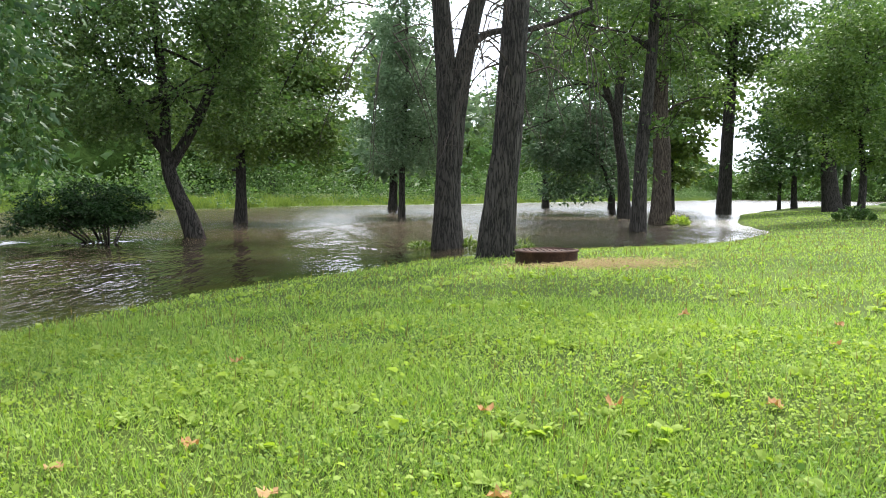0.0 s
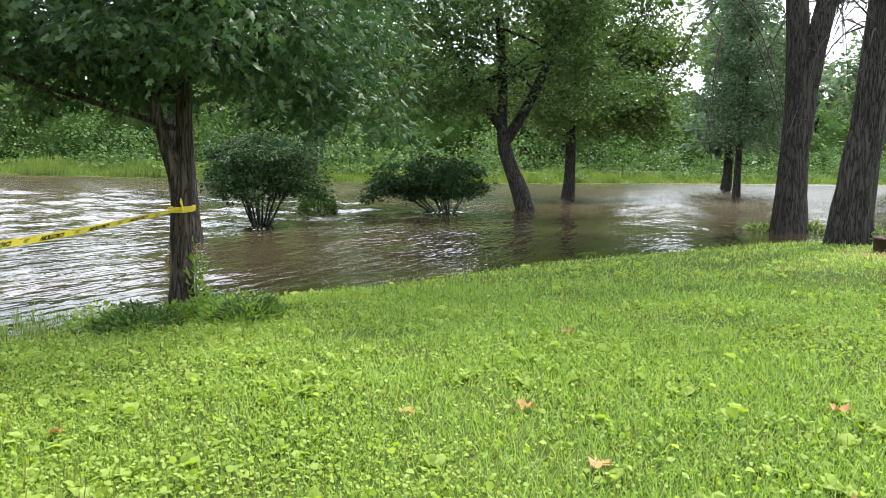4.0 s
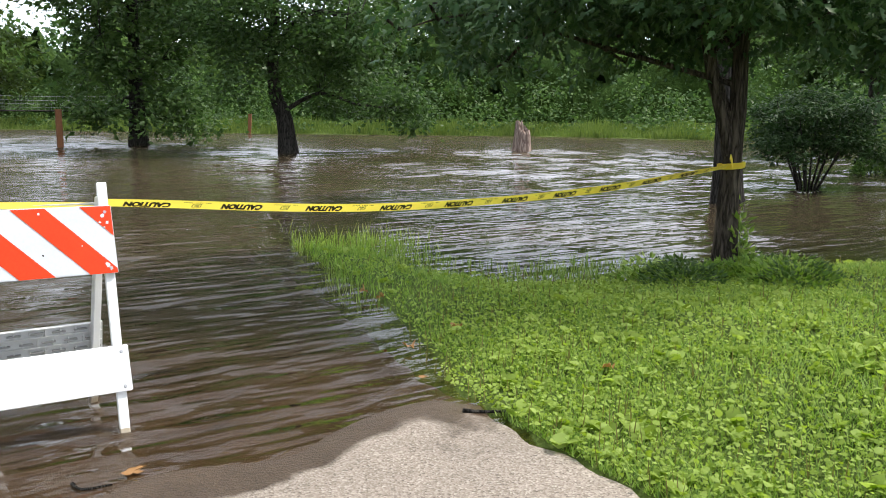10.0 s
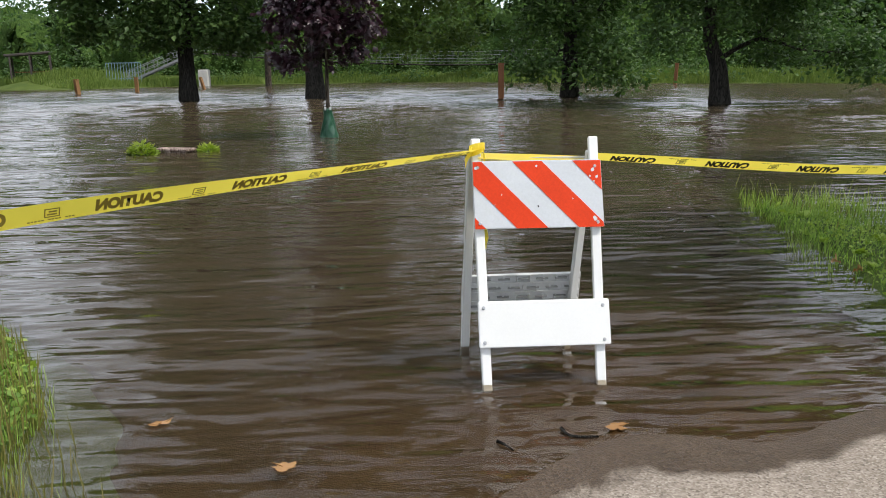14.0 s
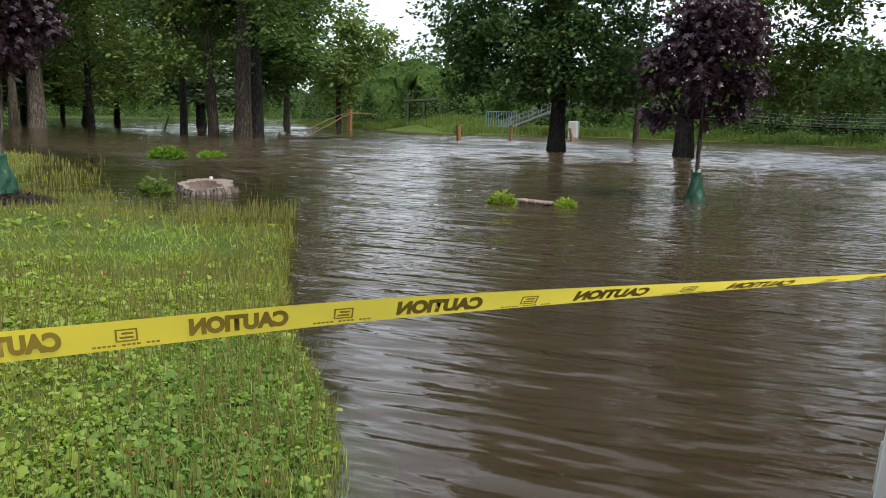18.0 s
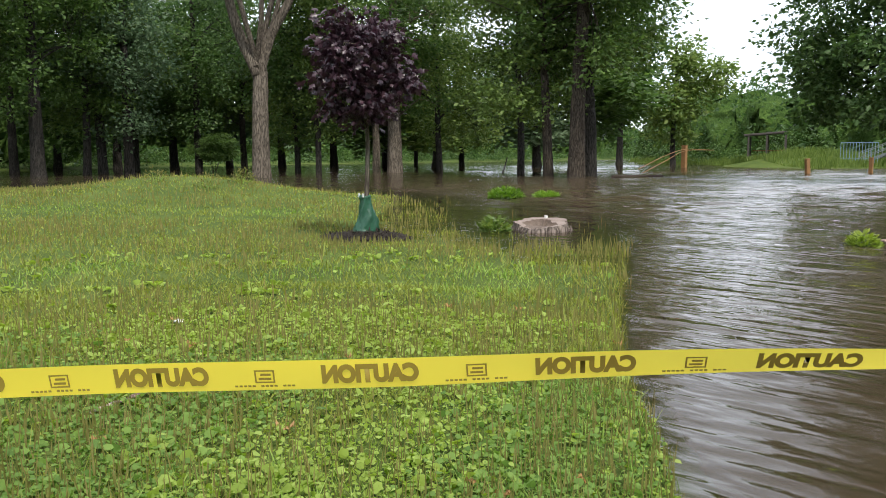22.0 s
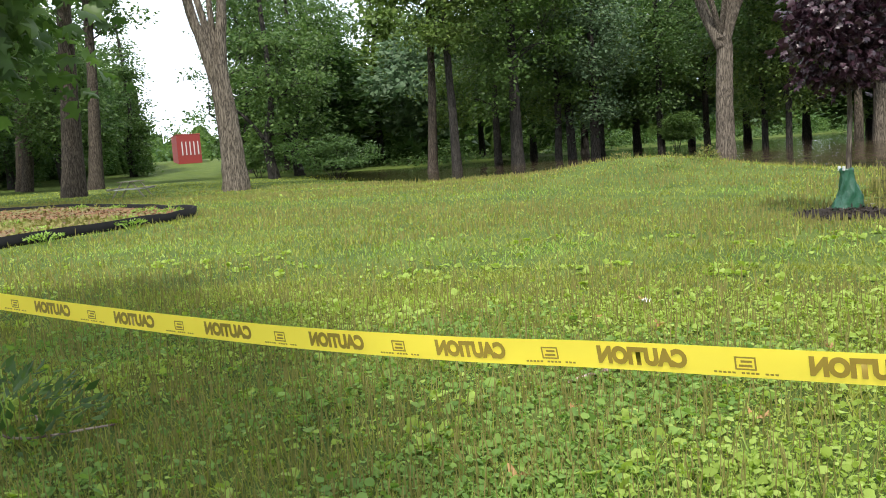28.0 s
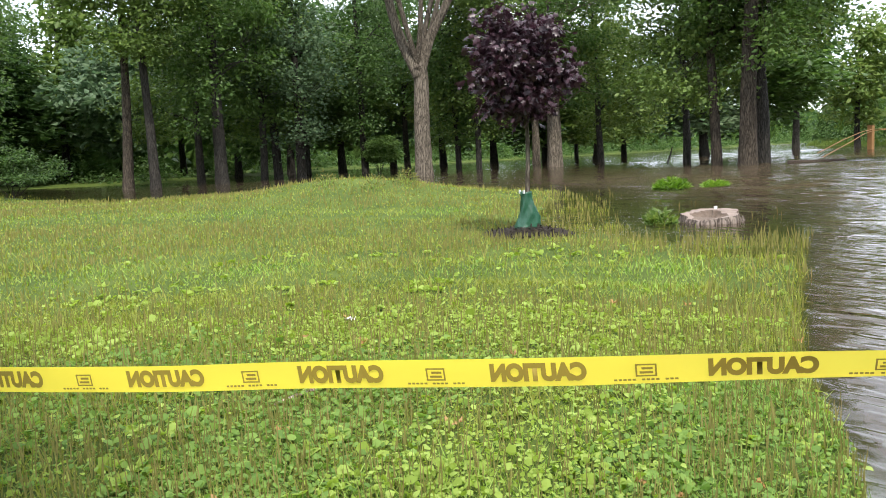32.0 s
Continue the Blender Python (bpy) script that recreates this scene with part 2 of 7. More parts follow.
def pavement_material():
    """Exposed aggregate: pale stones in a cement matrix; darker where the water has soaked it."""
    m, nt, lk, b = mat("aggregate_concrete", 0.85, 0.3)
    co = nt.new("ShaderNodeTexCoord")
    vo = node(nt, "ShaderNodeTexVoronoi", Scale=130.0)
    no = node(nt, "ShaderNodeTexNoise", Scale=2.2, Detail=6.0)
    fi = node(nt, "ShaderNodeTexNoise", Scale=170.0, Detail=3.0)
    for n in (vo, no, fi):
        lk.new(co.outputs["Object"], n.inputs["Vector"])
    st = ramp(nt, [(0.0, (0.125, 0.097, 0.079)), (0.32, (0.285, 0.236, 0.190)), (0.7, (0.39, 0.33, 0.275)), (1.0, (0.54, 0.475, 0.41))])
    lk.new(vo.outputs["Color"], st.inputs[0])
    mu = nt.new("ShaderNodeMixRGB")
    mu.blend_type = "MULTIPLY"
    mu.inputs[0].default_value = 0.55
    lk.new(st.outputs[0], mu.inputs[1])
    lk.new(no.outputs["Fac"], mu.inputs[2])
    se = nt.new("ShaderNodeSeparateXYZ")
    lk.new(co.outputs["Object"], se.inputs[0])
    we = nt.new("ShaderNodeMath")                     # soaked margin along the waterline
    we.operation = "MULTIPLY_ADD"
    we.inputs[1].default_value = 0.02
    lk.new(no.outputs["Fac"], we.inputs[0])
    lk.new(se.outputs["Z"], we.inputs[2])
    rg = nt.new("ShaderNodeMapRange")
    rg.inputs["From Min"].default_value, rg.inputs["From Max"].default_value = 0.0190, 0.0213
    lk.new(we.outputs[0], rg.inputs["Value"])
    wet = nt.new("ShaderNodeMixRGB")
    wet.blend_type = "MULTIPLY"
    wet.inputs[0].default_value = 1.0
    wet.inputs[2].default_value = (0.27, 0.215, 0.165, 1)
    lk.new(mu.outputs[0], wet.inputs[1])
    fin = nt.new("ShaderNodeMixRGB")
    lk.new(rg.outputs[0], fin.inputs[0])
    lk.new(wet.outputs[0], fin.inputs[1])
    lk.new(mu.outputs[0], fin.inputs[2])
    lk.new(fin.outputs[0], b.inputs["Base Color"])
    ro = nt.new("ShaderNodeMapRange")
    ro.inputs["To Min"].default_value, ro.inputs["To Max"].default_value = 0.34, 0.88
    lk.new(rg.outputs[0], ro.inputs["Value"])
    lk.new(ro.outputs[0], b.inputs["Roughness"])
    bp = node(nt, "ShaderNodeBump", Strength=0.5, Distance=0.006)
    lk.new(vo.outputs["Distance"], bp.inputs["Height"])
    lk.new(bp.outputs[0], b.inputs["Normal"])
    return m


def water_material():
    """Muddy flood water: a glossy rippled skin over silt; where it is shallow the bottom shows."""
    m, nt, lk, b = mat("muddy_water", 0.02, 0.5)
    b.inputs["IOR"].default_value = 1.33
    co = nt.new("ShaderNodeTexCoord")
    no = node(nt, "ShaderNodeTexNoise", Scale=0.10, Detail=4.0)
    lk.new(co.outputs["Object"], no.inputs["Vector"])
    r = ramp(nt, [(0.35, (0.048, 0.036, 0.0215)), (0.65, (0.069, 0.052, 0.032))])
    lk.new(no.outputs["Fac"], r.inputs[0])
    lk.new(r.outputs[0], b.inputs["Base Color"])
    heights = []
    near = nt.new("ShaderNodeAttribute")                               # small wavelets in the shallows, longer ones on the river
    near.attribute_name = "wavelets"
    for turn, stretch, scale, amount, fine in ((10, (1, 0.22, 1), 3.2, 0.40, 1.0), (-12, (1, 0.24, 1), 5.2, 0.85, 1.0), (15, (1, 0.28, 1), 8.5, 0.56, 1.0), (-4, (1, 0.4, 1), 15.0, 0.09, 1.0), (40, (1, 0.8, 1), 1.3, 0.22, 0.9)):
        mp = nt.new("ShaderNodeMapping")
        mp.inputs["Rotation"].default_value = (0, 0, radians(turn))
        mp.inputs["Scale"].default_value = stretch
        wv = node(nt, "ShaderNodeTexNoise", Scale=scale, Detail=fine, Roughness=0.45)
        sc = nt.new("ShaderNodeMath")
        sc.operation = "MULTIPLY"
        sc.inputs[1].default_value = amount
        lk.new(co.outputs["Object"], mp.inputs[0])
        lk.new(mp.outputs[0], wv.inputs["Vector"])
        lk.new(wv.outputs["Fac"], sc.inputs[0])
        if scale > 2:
            fade = nt.new("ShaderNodeMath")
            fade.operation = "MULTIPLY"
            lk.new(sc.outputs[0], fade.inputs[0])
            lk.new(near.outputs["Fac"], fade.inputs[1])
            sc = fade
        heights.append(sc)
    swash = nt.new("ShaderNodeTexWave")                                # low crests running in to the shore
    swash.wave_type, swash.bands_direction = "BANDS", "X"
    for key, val in (("Scale", 0.85), ("Distortion", 7.0), ("Detail", 2.0), ("Detail Scale", 0.45)):
        swash.inputs[key].default_value = val
    lk.new(co.outputs["Object"], swash.inputs["Vector"])
    sw = nt.new("ShaderNodeMath")
    sw.operation = "MULTIPLY"
    sw.inputs[1].default_value = 0.085
    lk.new(swash.outputs["Fac"], sw.inputs[0])
    sf = nt.new("ShaderNodeMath")
    sf.operation = "MULTIPLY"
    lk.new(sw.outputs[0], sf.inputs[0])
    lk.new(near.outputs["Fac"], sf.inputs[1])
    heights.append(sf)
    total = heights[0]
    for h in heights[1:]:
        ad = nt.new("ShaderNodeMath")
        lk.new(total.outputs[0], ad.inputs[0])
        lk.new(h.outputs[0], ad.inputs[1])
        total = ad
    lull = node(nt, "ShaderNodeTexNoise", Scale=0.22, Detail=3.0)      # gusts and lulls
    lk.new(co.outputs["Object"], lull.inputs["Vector"])
    gust = nt.new("ShaderNodeMapRange")
    gust.inputs["From Min"].default_value, gust.inputs["From Max"].default_value = 0.35, 0.65
    gust.inputs["To Min"].default_value, gust.inputs["To Max"].default_value = 0.35, 1.15
    lk.new(lull.outputs["Fac"], gust.inputs["Value"])
    reach = nt.new("ShaderNodeAttribute")                              # calm by the shore, choppy in the open
    reach.attribute_name = "open_water"
    for by in (gust.outputs[0], reach.outputs["Fac"]):
        mul = nt.new("ShaderNodeMath")
        mul.operation = "MULTIPLY"
        lk.new(total.outputs[0], mul.inputs[0])
        lk.new(by, mul.inputs[1])
        total = mul
    chop = nt.new("ShaderNodeAttribute")                               # unresolved chop spreads the reflection on the open river
    chop.attribute_name = "chop"
    lk.new(chop.outputs["Fac"], b.inputs["Roughness"])
    bp = node(nt, "ShaderNodeBump", Strength=1.0, Distance=0.10)
    lk.new(total.outputs[0], bp.inputs["Height"])
    lk.new(bp.outputs[0], b.inputs["Normal"])
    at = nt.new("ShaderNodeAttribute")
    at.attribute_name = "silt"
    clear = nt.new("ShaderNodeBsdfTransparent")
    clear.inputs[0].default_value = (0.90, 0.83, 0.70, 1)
    gl = node(nt, "ShaderNodeBsdfGlossy", Roughness=0.03)
    lk.new(bp.outputs[0], gl.inputs["Normal"])
    lk.new(chop.outputs["Fac"], gl.inputs["Roughness"])
    fr = node(nt, "ShaderNodeFresnel", IOR=1.33)
    lk.new(bp.outputs[0], fr.inputs["Normal"])
    thin = nt.new("ShaderNodeMixShader")
    lk.new(fr.outputs[0], thin.inputs[0])
    lk.new(clear.outputs[0], thin.inputs[1])
    lk.new(gl.outputs[0], thin.inputs[2])
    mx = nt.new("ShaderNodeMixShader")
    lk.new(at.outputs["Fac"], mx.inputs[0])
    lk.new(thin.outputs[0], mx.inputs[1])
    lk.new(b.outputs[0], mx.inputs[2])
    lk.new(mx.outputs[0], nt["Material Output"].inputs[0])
    return m


def tape_material():
    m, nt, lk, b = mat("yellow_tape", 0.28, 0.5)
    b.inputs["Base Color"].default_value = (0.93, 0.74, 0.07, 1)
    co = nt.new("ShaderNodeTexCoord")
    no = node(nt, "ShaderNodeTexNoise", Scale=14.0, Detail=3.0)
    lk.new(co.outputs["Object"], no.inputs["Vector"])
    bp = node(nt, "ShaderNodeBump", Strength=0.25, Distance=0.01)
    lk.new(no.outputs["Fac"], bp.inputs["Height"])
    lk.new(bp.outputs[0], b.inputs["Normal"])
    tr = nt.new("ShaderNodeBsdfTranslucent")
    tr.inputs[0].default_value = (0.98, 0.82, 0.11, 1)
    mx = nt.new("ShaderNodeMixShader")
    mx.inputs[0].default_value = 0.5
    lk.new(b.outputs[0], mx.inputs[1])
    lk.new(tr.outputs[0], mx.inputs[2])
    lk.new(mx.outputs[0], nt["Material Output"].inputs[0])
    return m


def bag_material():
    m = mottled("green_bag", [(0.3, (0.008, 0.045, 0.024)), (0.7, (0.024, 0.100, 0.055))], 5, 40, 0.28, 0.5, 0.03, 0.5)
    return m


M_PAVE, M_WATER, M_TAPE, M_BAG = pavement_material(), water_material(), tape_material(), bag_material()

# ---------------------------------------------------------------- mesh helpers
def hang(ob, parent):
    if parent is not None:
        ob.parent = parent
    return ob


def part(name, bm, material, parent=None, label=""):
    """Links a bmesh as one mesh object, under a thing or a part."""
    me = bpy.data.meshes.new(name)
    bm.to_mesh(me)
    bm.free()
    me.materials.append(material)
    ob = hang(new(name, me), parent)
    return tagged(ob, label) if label else ob


def arrays(name, verts, faces, material, parent=None, label="", smooth=False):
    """The same from numpy arrays; faces is (n, 3) or (n, 4)."""
    me = bpy.data.meshes.new(name)
    verts, faces = np.asarray(verts, np.float32), np.asarray(faces, np.int32)
    k = faces.shape[1]
    me.vertices.add(len(verts))
    me.vertices.foreach_set("co", verts.ravel())
    me.loops.add(faces.size)
    me.loops.foreach_set("vertex_index", faces.ravel())
    me.polygons.add(len(faces))
    me.polygons.foreach_set("loop_start", np.arange(0, faces.size, k, dtype=np.int32))
    if smooth:
        me.polygons.foreach_set("use_smooth", np.ones(len(faces), bool))
    me.update(calc_edges=True)
    me.materials.append(material)
    ob = hang(new(name, me), parent)
    return tagged(ob, label) if label else ob


def base(name, x, y, z=0.0, label="", category="", group="", turn=0.0):
    ob = new(name)
    ob.matrix_basis = pose(x, y, z, 0, 0, turn)
    ob.empty_display_size = 0.1
    return tagged(ob, label, category, group)


def box(bm, lo, hi, m=None, bevel=0.0):
    c = [(a + b) / 2 for a, b in zip(lo, hi)]
    s = [max(b - a, 1e-4) for a, b in zip(lo, hi)]
    made = bmesh.ops.create_cube(bm, size=1)["verts"]
    bmesh.ops.scale(bm, vec=s, verts=made)
    bmesh.ops.translate(bm, vec=c, verts=made)
    if bevel:
        edges = {e for v in made for e in v.link_edges}
        made = bmesh.ops.bevel(bm, geom=list(edges), offset=bevel, segments=1, affect="EDGES")["verts"]
    if m is not None:
        bmesh.ops.transform(bm, matrix=m, verts=made)
    return bm


def beam(bm, a, b, w, d=None, up=(0, 0, 1), bevel=0.0):
    """A bar of w x d from a to b."""
    a, b = Vector(a), Vector(b)
    q = (b - a).to_track_quat("Z", "Y")
    m = Matrix.Translation(a) @ q.to_matrix().to_4x4()
    return box(bm, (-w / 2, -(d or w) / 2, 0), (w / 2, (d or w) / 2, (b - a).length), m, bevel)


def tube(points, radii, sides=8, wobble=0.0, rng=None, cap=True):
    """Verts and quads of a round limb along a polyline."""
    p, r = np.asarray(points, float), np.asarray(radii, float)
    t = np.gradient(p, axis=0)
    t /= np.linalg.norm(t, axis=1)[:, None] + 1e-9
    ref = np.where(np.abs(t[:, 2:3]) > 0.9, [[1.0, 0, 0]], [[0, 0, 1.0]])
    u = np.cross(t, ref)
    u /= np.linalg.norm(u, axis=1)[:, None] + 1e-9
    v = np.cross(t, u)
    if np.abs(t[:, 2]).min() > 0.35:                   # upright limbs: one frame, no twist
        u = np.cross(t, [[0, 1.0, 0]])
        u /= np.linalg.norm(u, axis=1)[:, None] + 1e-9
        v = np.cross(t, u)
    a = np.linspace(0, 2 * np.pi, sides, endpoint=False)
    rr = np.repeat(r[:, None], sides, 1)
    if wobble:
        rr = rr * (1 + wobble * (rng.random((1, sides)) - 0.5) + 0.6 * wobble * (rng.random(rr.shape) - 0.5))
    ring = p[:, None] + rr[..., None] * (np.cos(a)[None, :, None] * u[:, None] + np.sin(a)[None, :, None] * v[:, None])
    n = len(p)
    i, j = np.meshgrid(np.arange(n - 1), np.arange(sides), indexing="ij")
    k = (j + 1) % sides
    f = np.stack([i * sides + j, i * sides + k, (i + 1) * sides + k, (i + 1) * sides + j], -1).reshape(-1, 4)
    return ring.reshape(-1, 3), f


def join(pieces):
    vs, fs, n = [], [], 0
    for v, f in pieces:
        vs.append(v)
        fs.append(f + n)
        n += len(v)
    return np.concatenate(vs), np.concatenate(fs)


def smooth_line(pts, n):
    """A soft curve through a few points."""
    p = np.asarray(pts, float)
    if len(p) == 2:
        s = np.linspace(0, 1, n)[:, None]
        return p[0] * (1 - s) + p[1] * s
    q = np.concatenate([[2 * p[0] - p[1]], p, [2 * p[-1] - p[-2]]])
    out = []
    for x in np.linspace(0, len(p) - 1 - 1e-6, n):
        i, f = int(x), x - int(x)
        a, b, c, d = q[i], q[i + 1], q[i + 2], q[i + 3]
        out.append(0.5 * (2 * b + (c - a) * f + (2 * a - 5 * b + 4 * c - d) * f * f + (3 * b - a - 3 * c + d) * f ** 3))
    return np.array(out)


def blades(pos, direction, length, width, normal, fold=0.25, lobes=False):
    """Leaves as folded kites (two triangles each), or lobed ones (six)."""
    n = len(pos)
    d = direction / (np.linalg.norm(direction, axis=1)[:, None] + 1e-9)
    side = np.cross(d, normal)
    side /= np.linalg.norm(side, axis=1)[:, None] + 1e-9
    up = np.cross(side, d)
    L, W = length[:, None], width[:, None]
    if not lobes:
        v = np.stack([pos, pos + d * L * 0.45 + side * W / 2 - up * W * fold, pos + d * L, pos + d * L * 0.45 - side * W / 2 - up * W * fold], 1)
        f = np.array([[0, 1, 2], [0, 2, 3]])
    else:
        v = np.stack([pos, pos + d * L * 0.22 + side * W * 0.42 - up * W * 0.1, pos + d * L * 0.45 + side * W * 0.18,
                      pos + d * L * 0.62 + side * W * 0.5 - up * W * 0.18, pos + d * L * 0.68 + side * W * 0.16, pos + d * L - up * W * 0.15,
                      pos + d * L * 0.68 - side * W * 0.16, pos + d * L * 0.62 - side * W * 0.5 - up * W * 0.18,
                      pos + d * L * 0.45 - side * W * 0.18, pos + d * L * 0.22 - side * W * 0.42 - up * W * 0.1], 1)
        f = np.array([[0, 1, 2], [0, 2, 8], [0, 8, 9], [2, 3, 4], [2, 4, 6], [2, 6, 8], [8, 6, 7], [4, 5, 6]])
    k = v.shape[1]
    faces = (f[None] + (np.arange(n) * k)[:, None, None]).reshape(-1, 3)
    return v.reshape(-1, 3), faces

# ---------------------------------------------------------------- the lie of the land
MAIN_SHORE = np.array([(-9.5, 3.02), (-8.3, 3.72), (-6.8, 3.75), (-6.0, 4.1), (-5.6, 4.8), (-5.5, 6.6), (-4.75, 8.3), (-4.1, 9.9), (-3.24, 12.3),
    (-1.6, 15.1), (-0.6, 17.2), (2.5, 20.2), (6.35, 22.6), (9.5, 25.8), (13.7, 32.5), (16, 42), (24, 62), (45, 100), (80, 140), (300, 320),
    (900, 300), (900, -900), (-900, -900), (-900, -95), (-112, -84), (-66, -88), (-45, -86), (-30, -76), (-20.5, -71), (-17.5, -76), (-13, -82),
    (-8, -80), (-7, -64), (-8.4, -50), (-9.5, -38.5), (-11.2, -36), (-14, -37.5), (-17, -34.5), (-20, -30), (-20.8, -25), (-19.5, -20.5), (-16, -16.5), (-12.6, -13.2), (-11.2, -11.8),
    (-11.3, -10), (-11.3, -8.0), (-10.6, -6.2), (-9.33, -4.85), (-8.0, -4.1), (-7.2, -3.6), (-6.2, -2.93), (-5.3, -2.3), (-4.5, -1.89), (-3.4, -1.4), (-2.7, -0.7), (-3.4, -0.1), (-3.62, 0.6), (-3.85, 2.0), (-4.7, 2.2), (-6.0, 2.52), (-7.6, 2.86)])
WEST_SHORE = np.array([(-106, -63), (-92, -45), (-78, -31), (-74, -26), (-80, -20), (-84, -12), (-82, 0), (-78, 8), (-62, 18), (-53, 28), (-47, 36), (-38, 40), (-24, 48), (-16, 62),
    (-12, 75), (3, 99), (30, 150), (73, 211), (120, 330), (120, 900), (-900, 900), (-900, -66)])
PATH_R = np.array([(-16, 4.3), (-9, 3.02), (-7.58, 2.84), (-5.92, 2.51), (-4.6, 2.18), (-3.56, 2.10), (-2.9, 2.05), (9, 1.9), (60, 1.5)])
PATH_L = np.array([(-16, -8.6), (-9.3, -4.8), (-7.27, -3.6), (-6.22, -2.87), (-5.28, -2.13), (-4.52, -1.71), (-3.3, -1.28), (-1.8, -1.2), (9, -1.1), (60, -1.5)])


def inside_by(x, y, poly):
    """Distance to the outline, positive inside."""
    best, inside = np.full(x.shape, 1e9), np.zeros(x.shape, bool)
    for (ax, ay), (bx, by) in zip(poly, np.roll(poly, -1, 0)):
        dx, dy = bx - ax, by - ay
        s = np.clip(((x - ax) * dx + (y - ay) * dy) / (dx * dx + dy * dy), 0, 1)
        best = np.minimum(best, np.hypot(x - ax - s * dx, y - ay - s * dy))
        crossing = (ay > y) != (by > y)
        inside ^= crossing & (x < (bx - ax) * (y - ay) / (by - ay if by != ay else 1e-9) + ax)
    return np.where(inside, best, -best)


def ripple(x, y, s):
    return np.sin(x * s + 1.3) * np.cos(y * s * 1.17 + 0.4) + 0.5 * np.sin(x * s * 2.3 + y * s * 1.9)


def smoothstep(a, b, x):
    t = np.clip((x - a) / (b - a), 0, 1)
    return t * t * (3 - 2 * t)


def path_height(x, y):
    return 0.035 * (x + 3.93) - 0.006 + 0.030 * np.minimum(0, y - 0.5) + 0.0045 * ripple(x, y, 3.1)


def off_path(x, y):
    """How far a place lies beside the paved path; below zero on it."""
    return np.maximum(y - np.interp(x, *PATH_R.T), np.interp(x, *PATH_L.T) - y)


def ground_height(x, y):
    x, y = np.asarray(x, float), np.asarray(y, float)
    d, dw = inside_by(x, y, MAIN_SHORE), inside_by(x, y, WEST_SHORE)
    south = smoothstep(-0.5, -5, y)
    amp, run = 0.47 - 0.20 * south, 3.6 + 2.2 * south
    land = amp * (1 - np.exp(-np.maximum(d, 0) / run)) + 0.002 * np.clip(d, 0, 200)
    wet = np.maximum(0.075 * np.minimum(d, 0) * (1 - 0.72 * south * smoothstep(-30, -14, x)), -1.2)
    h = np.where(d > 0, land, wet)
    h = np.where(dw > -12, np.maximum(h, np.where(dw > 0, 1.1 * (1 - np.exp(-dw / 5)), 0.1 * dw)), h)
    h = h + 0.60 * np.exp(-(((x + 14.3) / 3.7) ** 2 + ((y + 23.4) / 3.6) ** 2))
    h = h + 0.95 * np.exp(-(((x + 80.5) / 3.6) ** 2 + ((y + 31.5) / 5.0) ** 2))
    h = h + 2.2 * np.exp(-(((y + 135) / 32) ** 2 + ((x - 4) / 40) ** 2))
    h = h + (0.016 * ripple(x, y, 0.55) + 0.008 * ripple(y, x, 1.9)) * smoothstep(0.2, 2.5, d)
    h = h + 0.020 * (ripple(x, y, 1.5) + 0.7 * ripple(y, x, 3.4)) * south * smoothstep(-3.5, -0.5, d) * smoothstep(4.0, 1.0, d)   # ragged drowned margin
    o = off_path(x, y)
    reach = 0.35 + np.clip((x + 4.2) * 0.9, 0, 2.6)
    w = smoothstep(reach, 0, o) * (x > -17) * smoothstep(14, 8, x) + (o < 0) * (x > 8) * 0.0
    return h * (1 - w) + (path_height(x, y) + 0.012) * w


def gz(x, y):
    return float(ground_height(np.array([x]), np.array([y]))[0])


def polar(r0, r1, rings, spokes, cx=-1.2, cy=-0.3):
    r = np.concatenate([[0.0], np.geomspace(r0, r1, rings)])
    a = np.linspace(0, 2 * np.pi, spokes, endpoint=False)
    x, y = cx + r[:, None] * np.cos(a), cy + r[:, None] * np.sin(a)
    i, j = np.meshgrid(np.arange(len(r) - 1), np.arange(spokes), indexing="ij")
    k = (j + 1) % spokes
    f = np.stack([i * spokes + j, (i + 1) * spokes + j, (i + 1) * spokes + k, i * spokes + k], -1).reshape(-1, 4)
    return x.ravel(), y.ravel(), f


gx, gy, gf = polar(0.4, 850, 170, 300)
gh = ground_height(gx, gy)
on = (off_path(gx, gy) < -0.03) & (gx < 13.4) & (gx > -15.9)
ground = arrays("ground", np.stack([gx, gy, gh - 0.05 * on], 1), gf, M_SOIL, smooth=True)
tagged(ground, "park lawn of mown grass and weeds sloping into flood water", "lawn", kind="structure")

def water_sheet():
    """One sheet: fine where the flood is looked at, coarse behind; returns places and quads."""
    step, r = [0.0, 0.5, 1.0, 1.6], 2.0
    while r < 92:
        step.append(r)
        r += 0.026 + 0.0046 * r
    r = np.concatenate([step, np.geomspace(96, 880, 26)])
    a = np.radians(np.concatenate([np.linspace(54, 296, 420), np.linspace(302, 408, 18)]))
    k = len(a)
    x, y = -1.2 + r[:, None] * np.cos(a), -0.3 + r[:, None] * np.sin(a)
    i, j = np.meshgrid(np.arange(len(r) - 1), np.arange(k), indexing="ij")
    q = (j + 1) % k
    return x.ravel(), y.ravel(), np.stack([i * k + j, (i + 1) * k + j, (i + 1) * k + q, i * k + q], -1).reshape(-1, 4)


